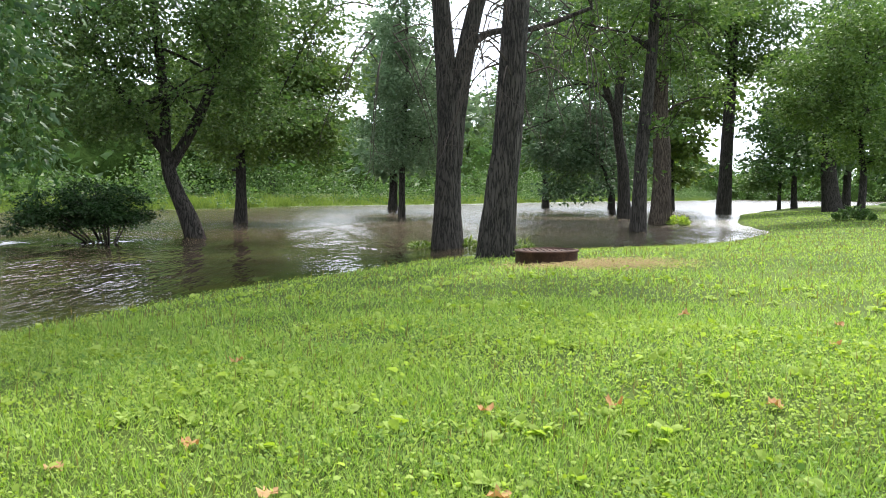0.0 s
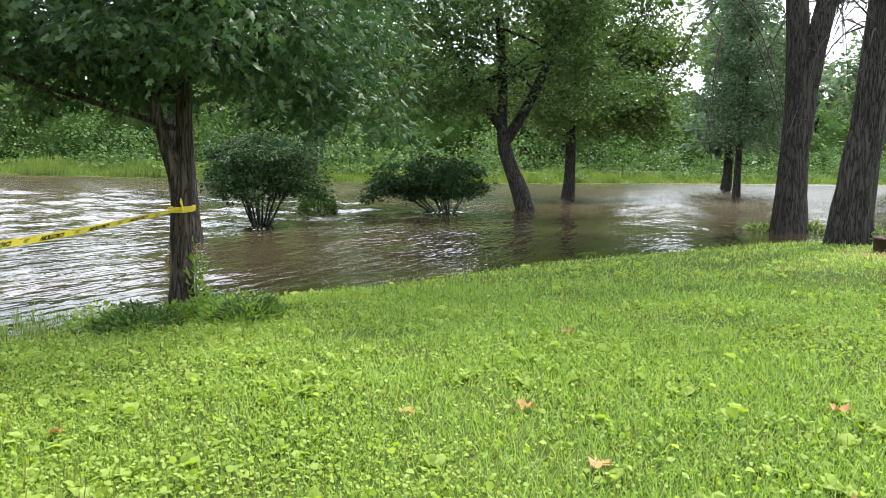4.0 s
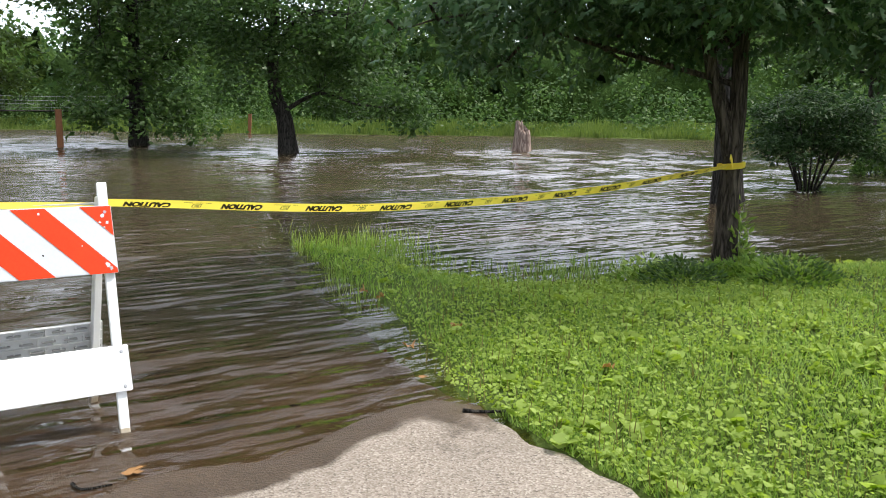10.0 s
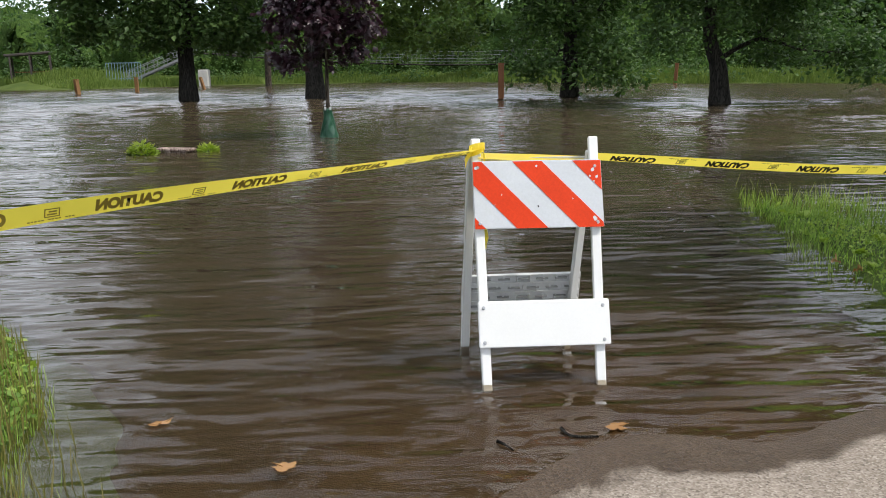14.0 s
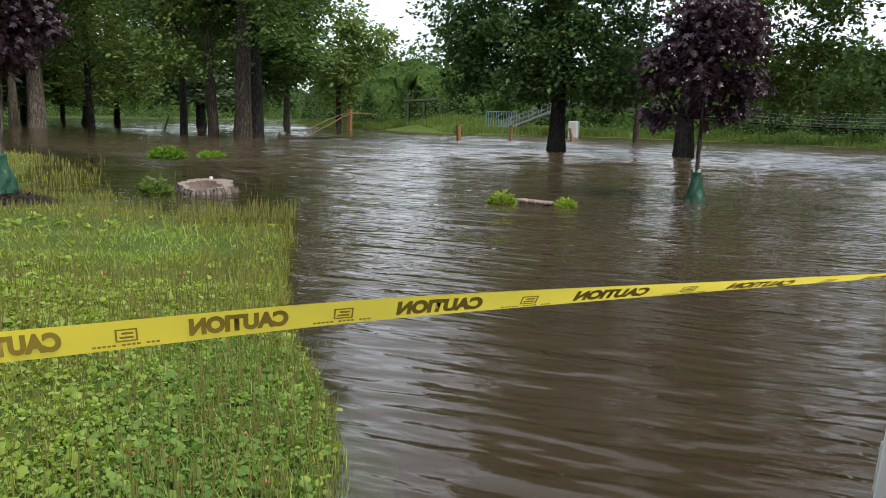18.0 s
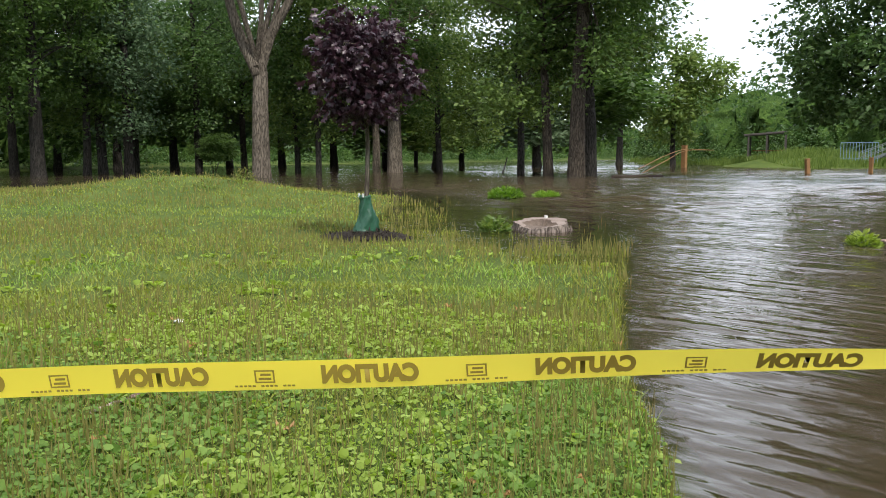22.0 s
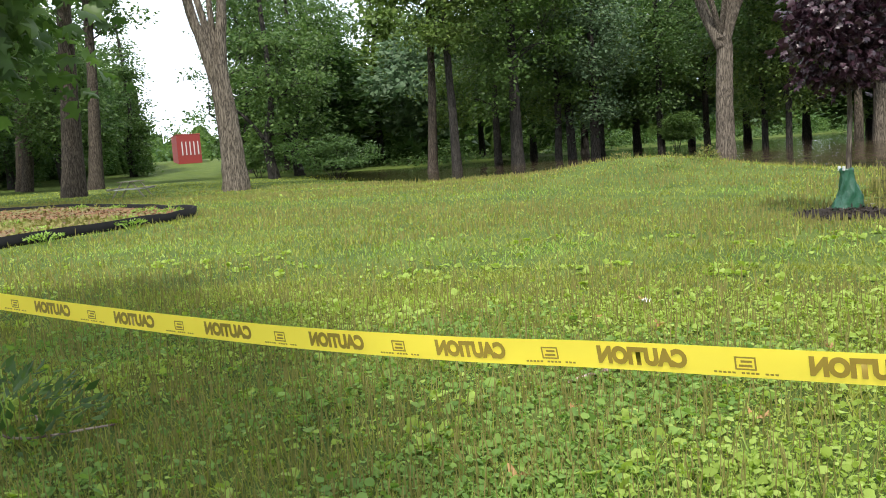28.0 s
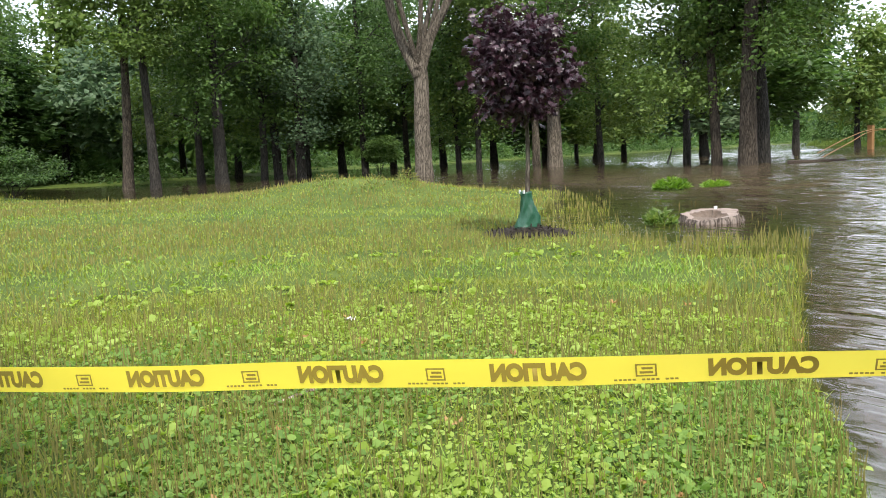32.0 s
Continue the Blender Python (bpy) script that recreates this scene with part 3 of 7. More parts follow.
def waves(x, y, calm):
    """Wind waves running in from the river: short ones near, longer ones outside, steeper on the open water."""
    rng = np.random.default_rng(31)
    far = np.hypot(x + 1.2, y + 0.3)
    out = smoothstep(9, 32, far)
    h = np.zeros(x.shape)
    for k in range(26):
        lam = 0.17 * 12.0 ** (k / 25)
        th = rng.normal() * 0.27 + 0.02
        warp = 0.35 * np.sin(0.23 * x + 0.31 * y + k) + 0.22 * np.sin(0.61 * y - 0.37 * x + 2 * k)
        ph = 2 * np.pi / lam * (x * math.cos(th) + y * math.sin(th)) + rng.random() * 6.28 + warp * 2.2
        seen = smoothstep(2.2, 5.0, lam / (0.026 + 0.0046 * far))                 # shorter than the sheet can carry
        slope = 0.043 * (1.15 - 0.75 * (lam > 0.6) * (1 - out) + 0.95 * out)
        group = 0.62 + 0.38 * np.sin(0.9 * x * math.sin(th) - 0.7 * y + 1.7 * k) * np.sin(0.45 * x + 0.3 * k)
        h += calm * seen * slope * lam / 6.283 * np.sin(ph) * group
    for th, lam, ph0 in ((0.32, 0.46, 0.0), (0.40, 0.71, 2.0), (0.22, 0.33, 4.0)):       # thin crests running up the drowned path
        ph = 2 * np.pi / lam * (x * math.cos(th) + y * math.sin(th)) + ph0 + 1.3 * np.sin(0.9 * y + 0.5 * x + ph0) + 0.6 * np.sin(2.3 * y - x)
        h += 0.0050 * np.sqrt(calm) * np.exp(4.0 * (np.sin(ph) - 1)) * smoothstep(14, 6, far) * np.clip(0.5 + np.sin(1.1 * y + 0.8 * x + ph0), 0, 1)
    lull = 0.80 + 0.30 * np.sin(0.13 * x + 0.9) * np.cos(0.17 * y) + 0.20 * np.sin(0.41 * x - 0.33 * y)
    grove = 1 - 0.35 * smoothstep(-14, -34, y) * smoothstep(-70, -45, x)           # sheltered among the trunks
    return h * lull * grove


wx, wy, wf = water_sheet()
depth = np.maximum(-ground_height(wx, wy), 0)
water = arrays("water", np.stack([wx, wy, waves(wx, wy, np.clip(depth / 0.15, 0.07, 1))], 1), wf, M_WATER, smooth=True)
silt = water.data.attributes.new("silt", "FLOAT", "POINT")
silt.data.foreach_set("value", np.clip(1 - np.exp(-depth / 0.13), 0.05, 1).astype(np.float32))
open_water = water.data.attributes.new("open_water", "FLOAT", "POINT")
open_water.data.foreach_set("value", (0.90 + 0.4 * smoothstep(60, 100, np.hypot(wx, wy))).astype(np.float32))
chop = water.data.attributes.new("chop", "FLOAT", "POINT")
chop.data.foreach_set("value", (0.018 + 0.142 * smoothstep(11, 42, np.hypot(wx + 1.2, wy + 0.3)) * (1 - 0.85 * smoothstep(-20, -38, wy) * smoothstep(-125, -105, wx)) + 0.09 * smoothstep(14, 27, wy) * smoothstep(-12, -4, wx)).astype(np.float32))
wavelets = water.data.attributes.new("wavelets", "FLOAT", "POINT")
wavelets.data.foreach_set("value", (0.20 + 0.90 * np.exp(-np.hypot(wx + 1.2, wy + 0.3) / 13.0)).astype(np.float32))
tagged(water, "brown muddy rippled flood water reflecting the sky", "water", kind="structure")

# paved path running down into the water
px = np.concatenate([np.linspace(13.3, -2.4, 60), np.linspace(-2.5, -15.8, 170)])
rag = 0.035 * np.sin(px * 7.0) + 0.025 * np.sin(px * 17.0 + 1)
lo, hi = np.interp(px, *PATH_L.T) + rag, np.interp(px, *PATH_R.T) - rag * 0.8
s = np.linspace(0, 1, 60)
X = np.repeat(px[:, None], 60, 1)
Y = lo[:, None] + (hi - lo)[:, None] * s
i, j = np.meshgrid(np.arange(len(px) - 1), np.arange(59), indexing="ij")
pf = np.stack([i * 60 + j, i * 60 + j + 1, (i + 1) * 60 + j + 1, (i + 1) * 60 + j], -1).reshape(-1, 4)
Z = ground_height(X, Y) - 0.007
Z[:, 0] -= 0.06
Z[:, -1] -= 0.06
path = arrays("pavement", np.stack([X.ravel(), Y.ravel(), Z.ravel()], 1), pf, M_PAVE, smooth=True)
tagged(path, "pale exposed-aggregate concrete path running under muddy water", "path", kind="structure")

# ---------------------------------------------------------------- trees
def foliage(rng, blobs, clumps, per, leaf, spread, droop=0.3, gaps=0.35, lobes=False, tilt=1.0, aspect=0.0):
    """Leaves in clumps inside a few ellipsoids; gaps thins them unevenly. Returns leaf arrays and the clump centres."""
    b = np.array(blobs, float)                          # x y z rx ry rz
    vol = b[:, 3] * b[:, 4] * b[:, 5]
    pick = rng.choice(len(b), int(clumps * 1.8), p=vol / vol.sum())
    d = rng.normal(size=(len(pick), 3))
    d /= np.linalg.norm(d, axis=1)[:, None]
    rad = rng.random(len(pick)) ** 0.42
    c = b[pick, :3] + d * rad[:, None] * b[pick, 3:]
    size = float(np.cbrt(vol.mean()))
    boughs = max(10, int(clumps / 9))                   # clumps gather on boughs, which leaves dark gaps between
    lead = rng.integers(0, len(c), boughs)
    near = lead[np.argmin(((c[:, None] - c[lead][None]) ** 2 * [1, 1, 1.6]).sum(-1), 1)] if len(c) * boughs < 4e6 else rng.choice(lead, len(c))
    if len(c) * boughs < 4e6:
        c = c * 0.62 + c[near] * 0.38
    f = 2.6 / size
    wav = np.sin(c[:, 0] * f * 1.9 + rng.random() * 6) + np.sin(c[:, 1] * f * 2.1 + rng.random() * 6) + np.sin(c[:, 2] * f * 2.6 + rng.random() * 6)
    c = c[np.argsort(-(wav + rng.random(len(c)) * (2.2 / max(gaps, 0.05)) * 0.5))][:clumps]
    n = len(c) * per
    own = np.repeat(np.arange(len(c)), per)
    off = rng.normal(size=(n, 3)) * [spread, spread, spread * 0.55]
    pos = c[own] + off
    d2 = off * [1, 1, 0.3] + rng.normal(size=(n, 3)) * spread * 0.6
    d2[:, 2] -= droop * spread * 1.5
    nor = np.array([0, 0, 1.0]) + rng.normal(size=(n, 3)) * tilt
    L = leaf * (0.65 + 0.7 * rng.random(n))
    return blades(pos, d2, L, L * (aspect or (0.62 if not lobes else 0.95)), nor, lobes=lobes), c


def grow(name, label, x, y, trunks, blobs, leaf_mat, bark_mat, clumps=420, per=14, leaf=0.24, spread=0.34, seed=1, z=None, limbs=9,
         gaps=0.35, droop=0.3, lobes=False, category="tree", group="", sides=12, twigs=True, flare_by=0.22, aspect=0.0):
    """A tree: trunks are (points, first radius, last radius); blobs are the crown's masses; all relative to the base."""
    rng = np.random.default_rng(seed)
    zz = (gz(x, y) if z is None else z)
    top = base(name, x, y, zz, label, category, group)
    ends = []
    for n, (pts, ra, rb) in enumerate(trunks):
        line = smooth_line(pts, 16)
        rr = np.linspace(ra, rb, 16)
        if n == 0:
            flare = np.exp(-np.maximum(line[:, 2], 0) / max(ra * 1.6, 0.05))
            rr = rr * (1 + flare_by * flare)
        v, f = tube(line, rr, sides, 0.16, rng)
        arrays("trunk" if n == 0 else "limb", v, f, bark_mat, top, smooth=True)
        ends.append((line, rr))
    if not blobs:
        return top
    (lv, lf), c = foliage(rng, blobs, clumps, per, leaf, spread, droop, gaps, lobes, aspect=aspect)
    arrays("crown", lv, lf, leaf_mat, top)
    pieces = []
    order = rng.permutation(len(c))[:limbs]
    hubs = []
    for k in order:                                      # main branches, then twigs to the clumps
        tgt = c[k]
        line, rr = ends[rng.integers(len(ends))]
        ok = np.where(line[:, 2] < tgt[2] - 0.15 * np.linalg.norm(tgt[:2] - line[:, :2].mean(0)))[0]
        lowest = max(3, int(0.42 * len(line)))
        i = max(lowest, ok[-1]) if len(ok) else lowest
        i = min(i, len(line) - 1)
        reach = np.linalg.norm(tgt - line[i])
        one = line[i] * 0.68 + tgt * 0.32 + np.array([0, 0, 0.13 * reach]) + rng.normal(size=3) * 0.05 * reach
        two = line[i] * 0.34 + tgt * 0.66 + np.array([0, 0, 0.12 * reach]) + rng.normal(size=3) * 0.06 * reach
        r0 = min(rr[i] * 0.42, 0.03 + 0.014 * reach)
        cur = smooth_line([line[i], one, two, tgt], 7)
        v, f = tube(cur, np.linspace(r0, r0 * 0.22, 7), 7)
        if twigs:
            arrays("limb", v, f, bark_mat, top, smooth=True)
        else:
            pieces.append((v, f))
        hubs.extend(cur[2:])
    if twigs and hubs:
        hubs = np.array(hubs)
        for tgt in c[rng.permutation(len(c))[: min(len(c), 130)]]:
            near = hubs[np.argmin(((hubs - tgt) ** 2).sum(1) + np.maximum(hubs[:, 2] - tgt[2], 0) * 2)]
            pieces.append(tube(np.stack([near, (near + tgt) / 2 + rng.normal(size=3) * 0.08, tgt]), [0.022, 0.014, 0.006], 4))
    v, f = join(pieces)
    tagged(arrays("twig_mass", v, f, bark_mat, top, smooth=True), kind="stuff")
    return top


def forest_blobs(rng, h, r, low):
    return [(rng.normal() * r * 0.25, rng.normal() * r * 0.25, low + (h - low) * u, r * w, r * w, (h - low) * 0.22)
            for u, w in ((0.15, 0.75), (0.38, 1.0), (0.62, 0.9), (0.85, 0.6))]


# -- north: seen over the near lawn
def north_trees():
    grow("leaning_tree", "leaning broadleaf tree with dark trunk standing in flood water", -7.30, 24.7,
         [([(0.1, 0, -0.6), (-0.22, 0, 0.55), (-0.72, 0.1, 1.6), (-0.98, 0.2, 2.6), (-1.05, 0.3, 4.4), (-1.5, 0.3, 8.5)], 0.31, 0.11),
          ([(-0.9, 0.2, 2.1), (-0.3, 0.3, 3.1), (0.25, 0.4, 4.3), (0.9, 0.6, 6.2), (1.3, 0.6, 8.5)], 0.19, 0.08),
          ([(-0.95, 0.2, 2.5), (-1.7, 0.0, 3.6), (-2.7, -0.2, 5.2), (-3.4, -0.2, 6.6)], 0.15, 0.06)],
         [(-1.2, 0, 6.2, 4.0, 3.8, 3.2), (-3.2, 0, 4.1, 2.4, 2.4, 1.7), (2.0, 0.3, 4.6, 2.1, 2.2, 1.8), (-1, 0, 8.9, 3.8, 3.4, 2.6), (2.2, 0, 7.6, 2.6, 2.6, 2.4), (-4.6, 0, 6.2, 2.4, 2.4, 2.2), (-3.9, 0, 2.6, 1.5, 1.5, 0.7)],
         M_LEAF_D, M_BARK_D, 2000, 28, 0.135, 0.34, 11, z=0.0, limbs=14, gaps=0.6)
    grow("park_tree", "broadleaf tree with short dark trunk in flood water", -8.74, 37.0,
         [([(0, 0, -0.6), (0.05, 0, 1.6), (0, 0.1, 4.5), (0.2, 0, 9)], 0.29, 0.10)],
         [(0, 0, 4.6, 4.2, 3.5, 2.6), (0.5, 0, 7.4, 3.8, 3.4, 3.0), (0.4, 0, 10.4, 2.5, 2.5, 2.2), (2.8, 0, 3.4, 2.0, 2.0, 1.4), (3.7, 0.3, 7.2, 2.3, 2.3, 2.4), (3.0, 0.4, 5.2, 2.2, 2.2, 1.6)],
         M_LEAF_Y, M_BARK_D, 1300, 22, 0.21, 0.42, 12, z=0.0, limbs=12)
    grow("slender_tree", "slender silvery-green tree standing in flood water", -1.68, 46.2,
         [([(0, 0, -0.6), (0, 0, 3), (0.2, 0, 8), (0.1, 0, 14)], 0.20, 0.05)],
         [(0, 0, 4.3, 3.2, 3.0, 1.8), (0.2, 0, 7.4, 3.0, 2.8, 2.4), (0.1, 0, 10.8, 2.3, 2.3, 2.4), (0.1, 0, 13.8, 1.3, 1.3, 2.0)],
         M_LEAF_S, M_BARK_D, 900, 22, 0.19, 0.44, 13, z=0.0, limbs=14, gaps=0.6)
    grow("twin_trunk_tree", "large twin-trunk tree with ridged grey bark in flood water", 0.15, 21.4,
         [([(0, 0, -0.5), (0.02, 0, 1.6), (0.0, 0, 3.4), (-0.15, 0, 5.4), (-0.4, 0, 8), (-0.8, 0.2, 13)], 0.36, 0.16),
          ([(0.05, 0, 2.2), (0.22, 0, 3.8), (0.55, 0, 5.8), (1.2, 0.1, 8.5), (1.8, 0.2, 13)], 0.30, 0.14),
          ([(0.5, 0, 5.3), (1.1, -0.1, 5.62), (2.2, -0.3, 5.7), (3.6, -0.5, 6.2)], 0.11, 0.05)],
         [(0, 0, 12.0, 4.2, 4.0, 2.6), (1, 0, 15, 3.4, 3.2, 2.6), (-2, 1, 10, 2.5, 2.5, 1.8)], M_LEAF_S, M_BARK_D, 420, 15, 0.24, 0.4, 14, z=0.0, limbs=12)
    grow("tall_tree", "large tree with deeply ridged grey trunk on the lawn edge", 1.0, 16.5,
         [([(0, 0, -0.3), (0.06, 0, 0.9), (0.22, 0, 2.6), (0.35, 0, 5.2), (0.7, 0.2, 9), (0.9, 0.2, 14)], 0.345, 0.17)],
         [(0.8, 0, 12.5, 3.8, 3.8, 2.6), (1, 0, 15.5, 3, 3, 2.2)], M_LEAF, M_BARK_D, 360, 15, 0.22, 0.4, 15, z=0.30, limbs=10, sides=18)
    grow("ivy_tree", "tree trunk wrapped in ivy standing in flood water", 7.95, 31.7,
         [([(0, 0, -0.5), (0.05, 0, 3), (0.35, 0, 7), (0.5, 0, 13)], 0.30, 0.16)],
         [(0.0, -0.1, 1.6, 0.42, 0.42, 1.5), (0.2, 0, 4.2, 0.5, 0.5, 1.8), (1.9, 0, 4.6, 1.6, 1.2, 0.8), (0.6, 0, 11, 4, 4, 3), (-1.6, 0, 7.4, 2.2, 2.0, 1.8), (2.2, 0.5, 7.6, 1.8, 1.8, 1.5)], M_LEAF, M_BARK_D, 620, 15, 0.2, 0.28, 16, z=0.0, limbs=10)
    grow("big_river_tree", "very thick ridged trunk standing in flood water", 11.3, 40.1,
         [([(0, 0, -0.5), (0, 0, 3), (-0.2, 0, 7), (0.3, 0, 14)], 0.50, 0.30)],
         [(0, 0, 12, 5, 5, 3.5), (0, -1, 8.4, 2.4, 2.0, 1.6), (2.6, 0, 7.0, 2.0, 2.0, 1.6), (-3, 0, 8.6, 2.2, 2, 2)], M_LEAF, M_BARK, 620, 15, 0.25, 0.42, 17, z=0.0, limbs=10)
    grow("forked_tree", "dark forked tree leaning over the water", 11.6, 48.5,
         [([(0, 0, -0.5), (-0.2, 0, 3), (-0.6, 0, 6.2), (-0.2, 0, 13)], 0.40, 0.2),
          ([(-0.55, 0, 5.6), (-1.6, 0, 8.6), (-2.4, 0, 12.5)], 0.26, 0.12)],
         [(-1, 0, 12, 4.5, 4.5, 3.2), (-4, 0, 8.6, 2.6, 2.4, 2.6), (2.5, 0, 9, 2.5, 2.5, 2), (-6.5, 0, 7.0, 2.6, 2.4, 3.0), (-5, 0, 12, 3, 3, 3)], M_LEAF_S, M_BARK_D, 950, 15, 0.25, 0.45, 18, z=0.0, limbs=12)
    grow("far_river_tree", "straight dark tree standing in open flood water", 22.9, 63.0,
         [([(0, 0, -0.5), (0.1, 0, 6), (0.3, 0, 12), (0.1, 0, 19)], 0.54, 0.3)],
         [(0, 0, 15, 6, 6, 4.5), (-2.8, 0, 9.6, 2.8, 2.4, 1.6), (2.2, 0, 10.8, 2.4, 2.2, 1.6), (-3.4, 0, 13, 3, 3, 2.4)], M_LEAF, M_BARK_D, 1250, 15, 0.30, 0.52, 19, z=0.0)
    grow("low_water_tree", "low spreading tree with branches dipping into flood water", 13.4, 59.0,
         [([(0, 0, -0.5), (-0.4, 0, 2.0), (-1.2, 0, 4.5)], 0.24, 0.12)],
         [(-1.2, 0, 4.2, 4.0, 3.0, 3.0), (-3.6, 0, 1.7, 2.2, 1.8, 1.4), (-2, 0, 8, 3, 3, 3), (-4, 0, 6, 3, 3, 3)], M_LEAF_S, M_BARK_D, 700, 15, 0.30, 0.5, 20, z=0.0)
    grow("shade_tree", "thick dark-trunked tree on the far lawn", 29, 58.0,
         [([(0, 0, -0.2), (-0.4, 0, 2.6), (-0.5, 0, 6), (0, 0, 12)], 0.62, 0.3)],
         [(-0.5, 0, 6.4, 6.5, 5, 2.8), (-3.6, 0, 3.6, 3.0, 3, 1.6), (0, 0, 11, 6, 5, 4), (4.5, 0, 4.5, 3.6, 3, 2.6)], M_LEAF_D, M_BARK_D, 900, 15, 0.34, 0.52, 21)
    grow("young_lawn_tree", "young light-green tree on the sunlit lawn", 21.0, 39.6,
         [([(0, 0, -0.2), (0.1, 0, 2.0), (-0.1, 0, 4), (0, 0, 9)], 0.21, 0.07)],
         [(0, 0, 4.6, 3.0, 2.6, 2.0), (-1.8, 0, 7.0, 3.0, 2.6, 2.2), (0.8, 0, 9.2, 3.2, 2.8, 2.2), (1.8, 0, 3.2, 1.8, 1.6, 1.2), (-3.4, 0, 5.4, 1.5, 1.5, 1.2)], M_LEAF, M_BARK_D, 1050, 22, 0.19, 0.4, 22, limbs=14)
    grow("sapling", "slim conical tree on the flooded point", 36.5, 84,
         [([(0, 0, -0.2), (0, 0, 6), (0, 0, 12)], 0.2, 0.06)], [(0, 0, 5, 3.4, 3, 3), (-2.5, 0, 3, 2.5, 2.5, 2), (0, 0, 9, 2.6, 2.6, 3)], M_LEAF_D, M_BARK_D, 360, 14, 0.36, 0.5, 23)


def shrub(x, y, h, w, seed, label, m=M_LEAF_D, stems=15, z=0.0, leaf=0.12, clumps=230, shift=0.0, low=0.3):
    """Stems fanning out of one foot, each carrying flat sprays of leaves in tiers."""
    rng = np.random.default_rng(seed)
    top = base("shrub", x, y, z, label, "shrub", "flooded shrubs")
    sprays = []
    for k in range(stems):
        a = 2 * np.pi * (k + 0.7 * rng.random()) / stems
        rr = w * 0.5 * (0.25 + 0.65 * rng.random())
        ht = h * (0.97 - 0.55 * (rr / (0.5 * w)) ** 1.5 * (0.6 + 0.5 * rng.random()))
        foot = (0.07 * np.cos(a), 0.07 * np.sin(a), -0.3)
        knee = (rr * 0.56 * np.cos(a) + 0.06 * rng.normal() + 0.4 * shift, rr * 0.56 * np.sin(a) + 0.06 * rng.normal(), ht * 0.40)
        tip = (rr * np.cos(a) + shift, rr * np.sin(a), ht)
        line = smooth_line([foot, knee, tip], 10)
        v, f = tube(line, np.linspace(0.030, 0.007, 10), 6)
        arrays("stem", v, f, M_BARK_D, top, smooth=True)
        for q in (9, 8, 7, 6, 5):
            if line[q][2] < low * h:
                continue
            p = line[q] + rng.normal(size=3) * [0.10 * w, 0.10 * w, 0.04 * h]
            sprays.append((*p, w * (0.10 + 0.10 * rng.random()), w * (0.10 + 0.10 * rng.random()), h * 0.055))
        p = line[9] * 0.75 + line[6] * 0.25
        sprays.append((p[0] * 1.25, p[1] * 1.25, max(p[2] - 0.22 * h, low * h), w * 0.15, w * 0.15, h * 0.05))
    (lv, lf), c = foliage(rng, sprays, clumps, 16, leaf, 0.5 * w / 16 + 0.02, 0.25, 0.3, aspect=0.42, tilt=0.5)
    arrays("crown", lv, lf, m, top)
    return top


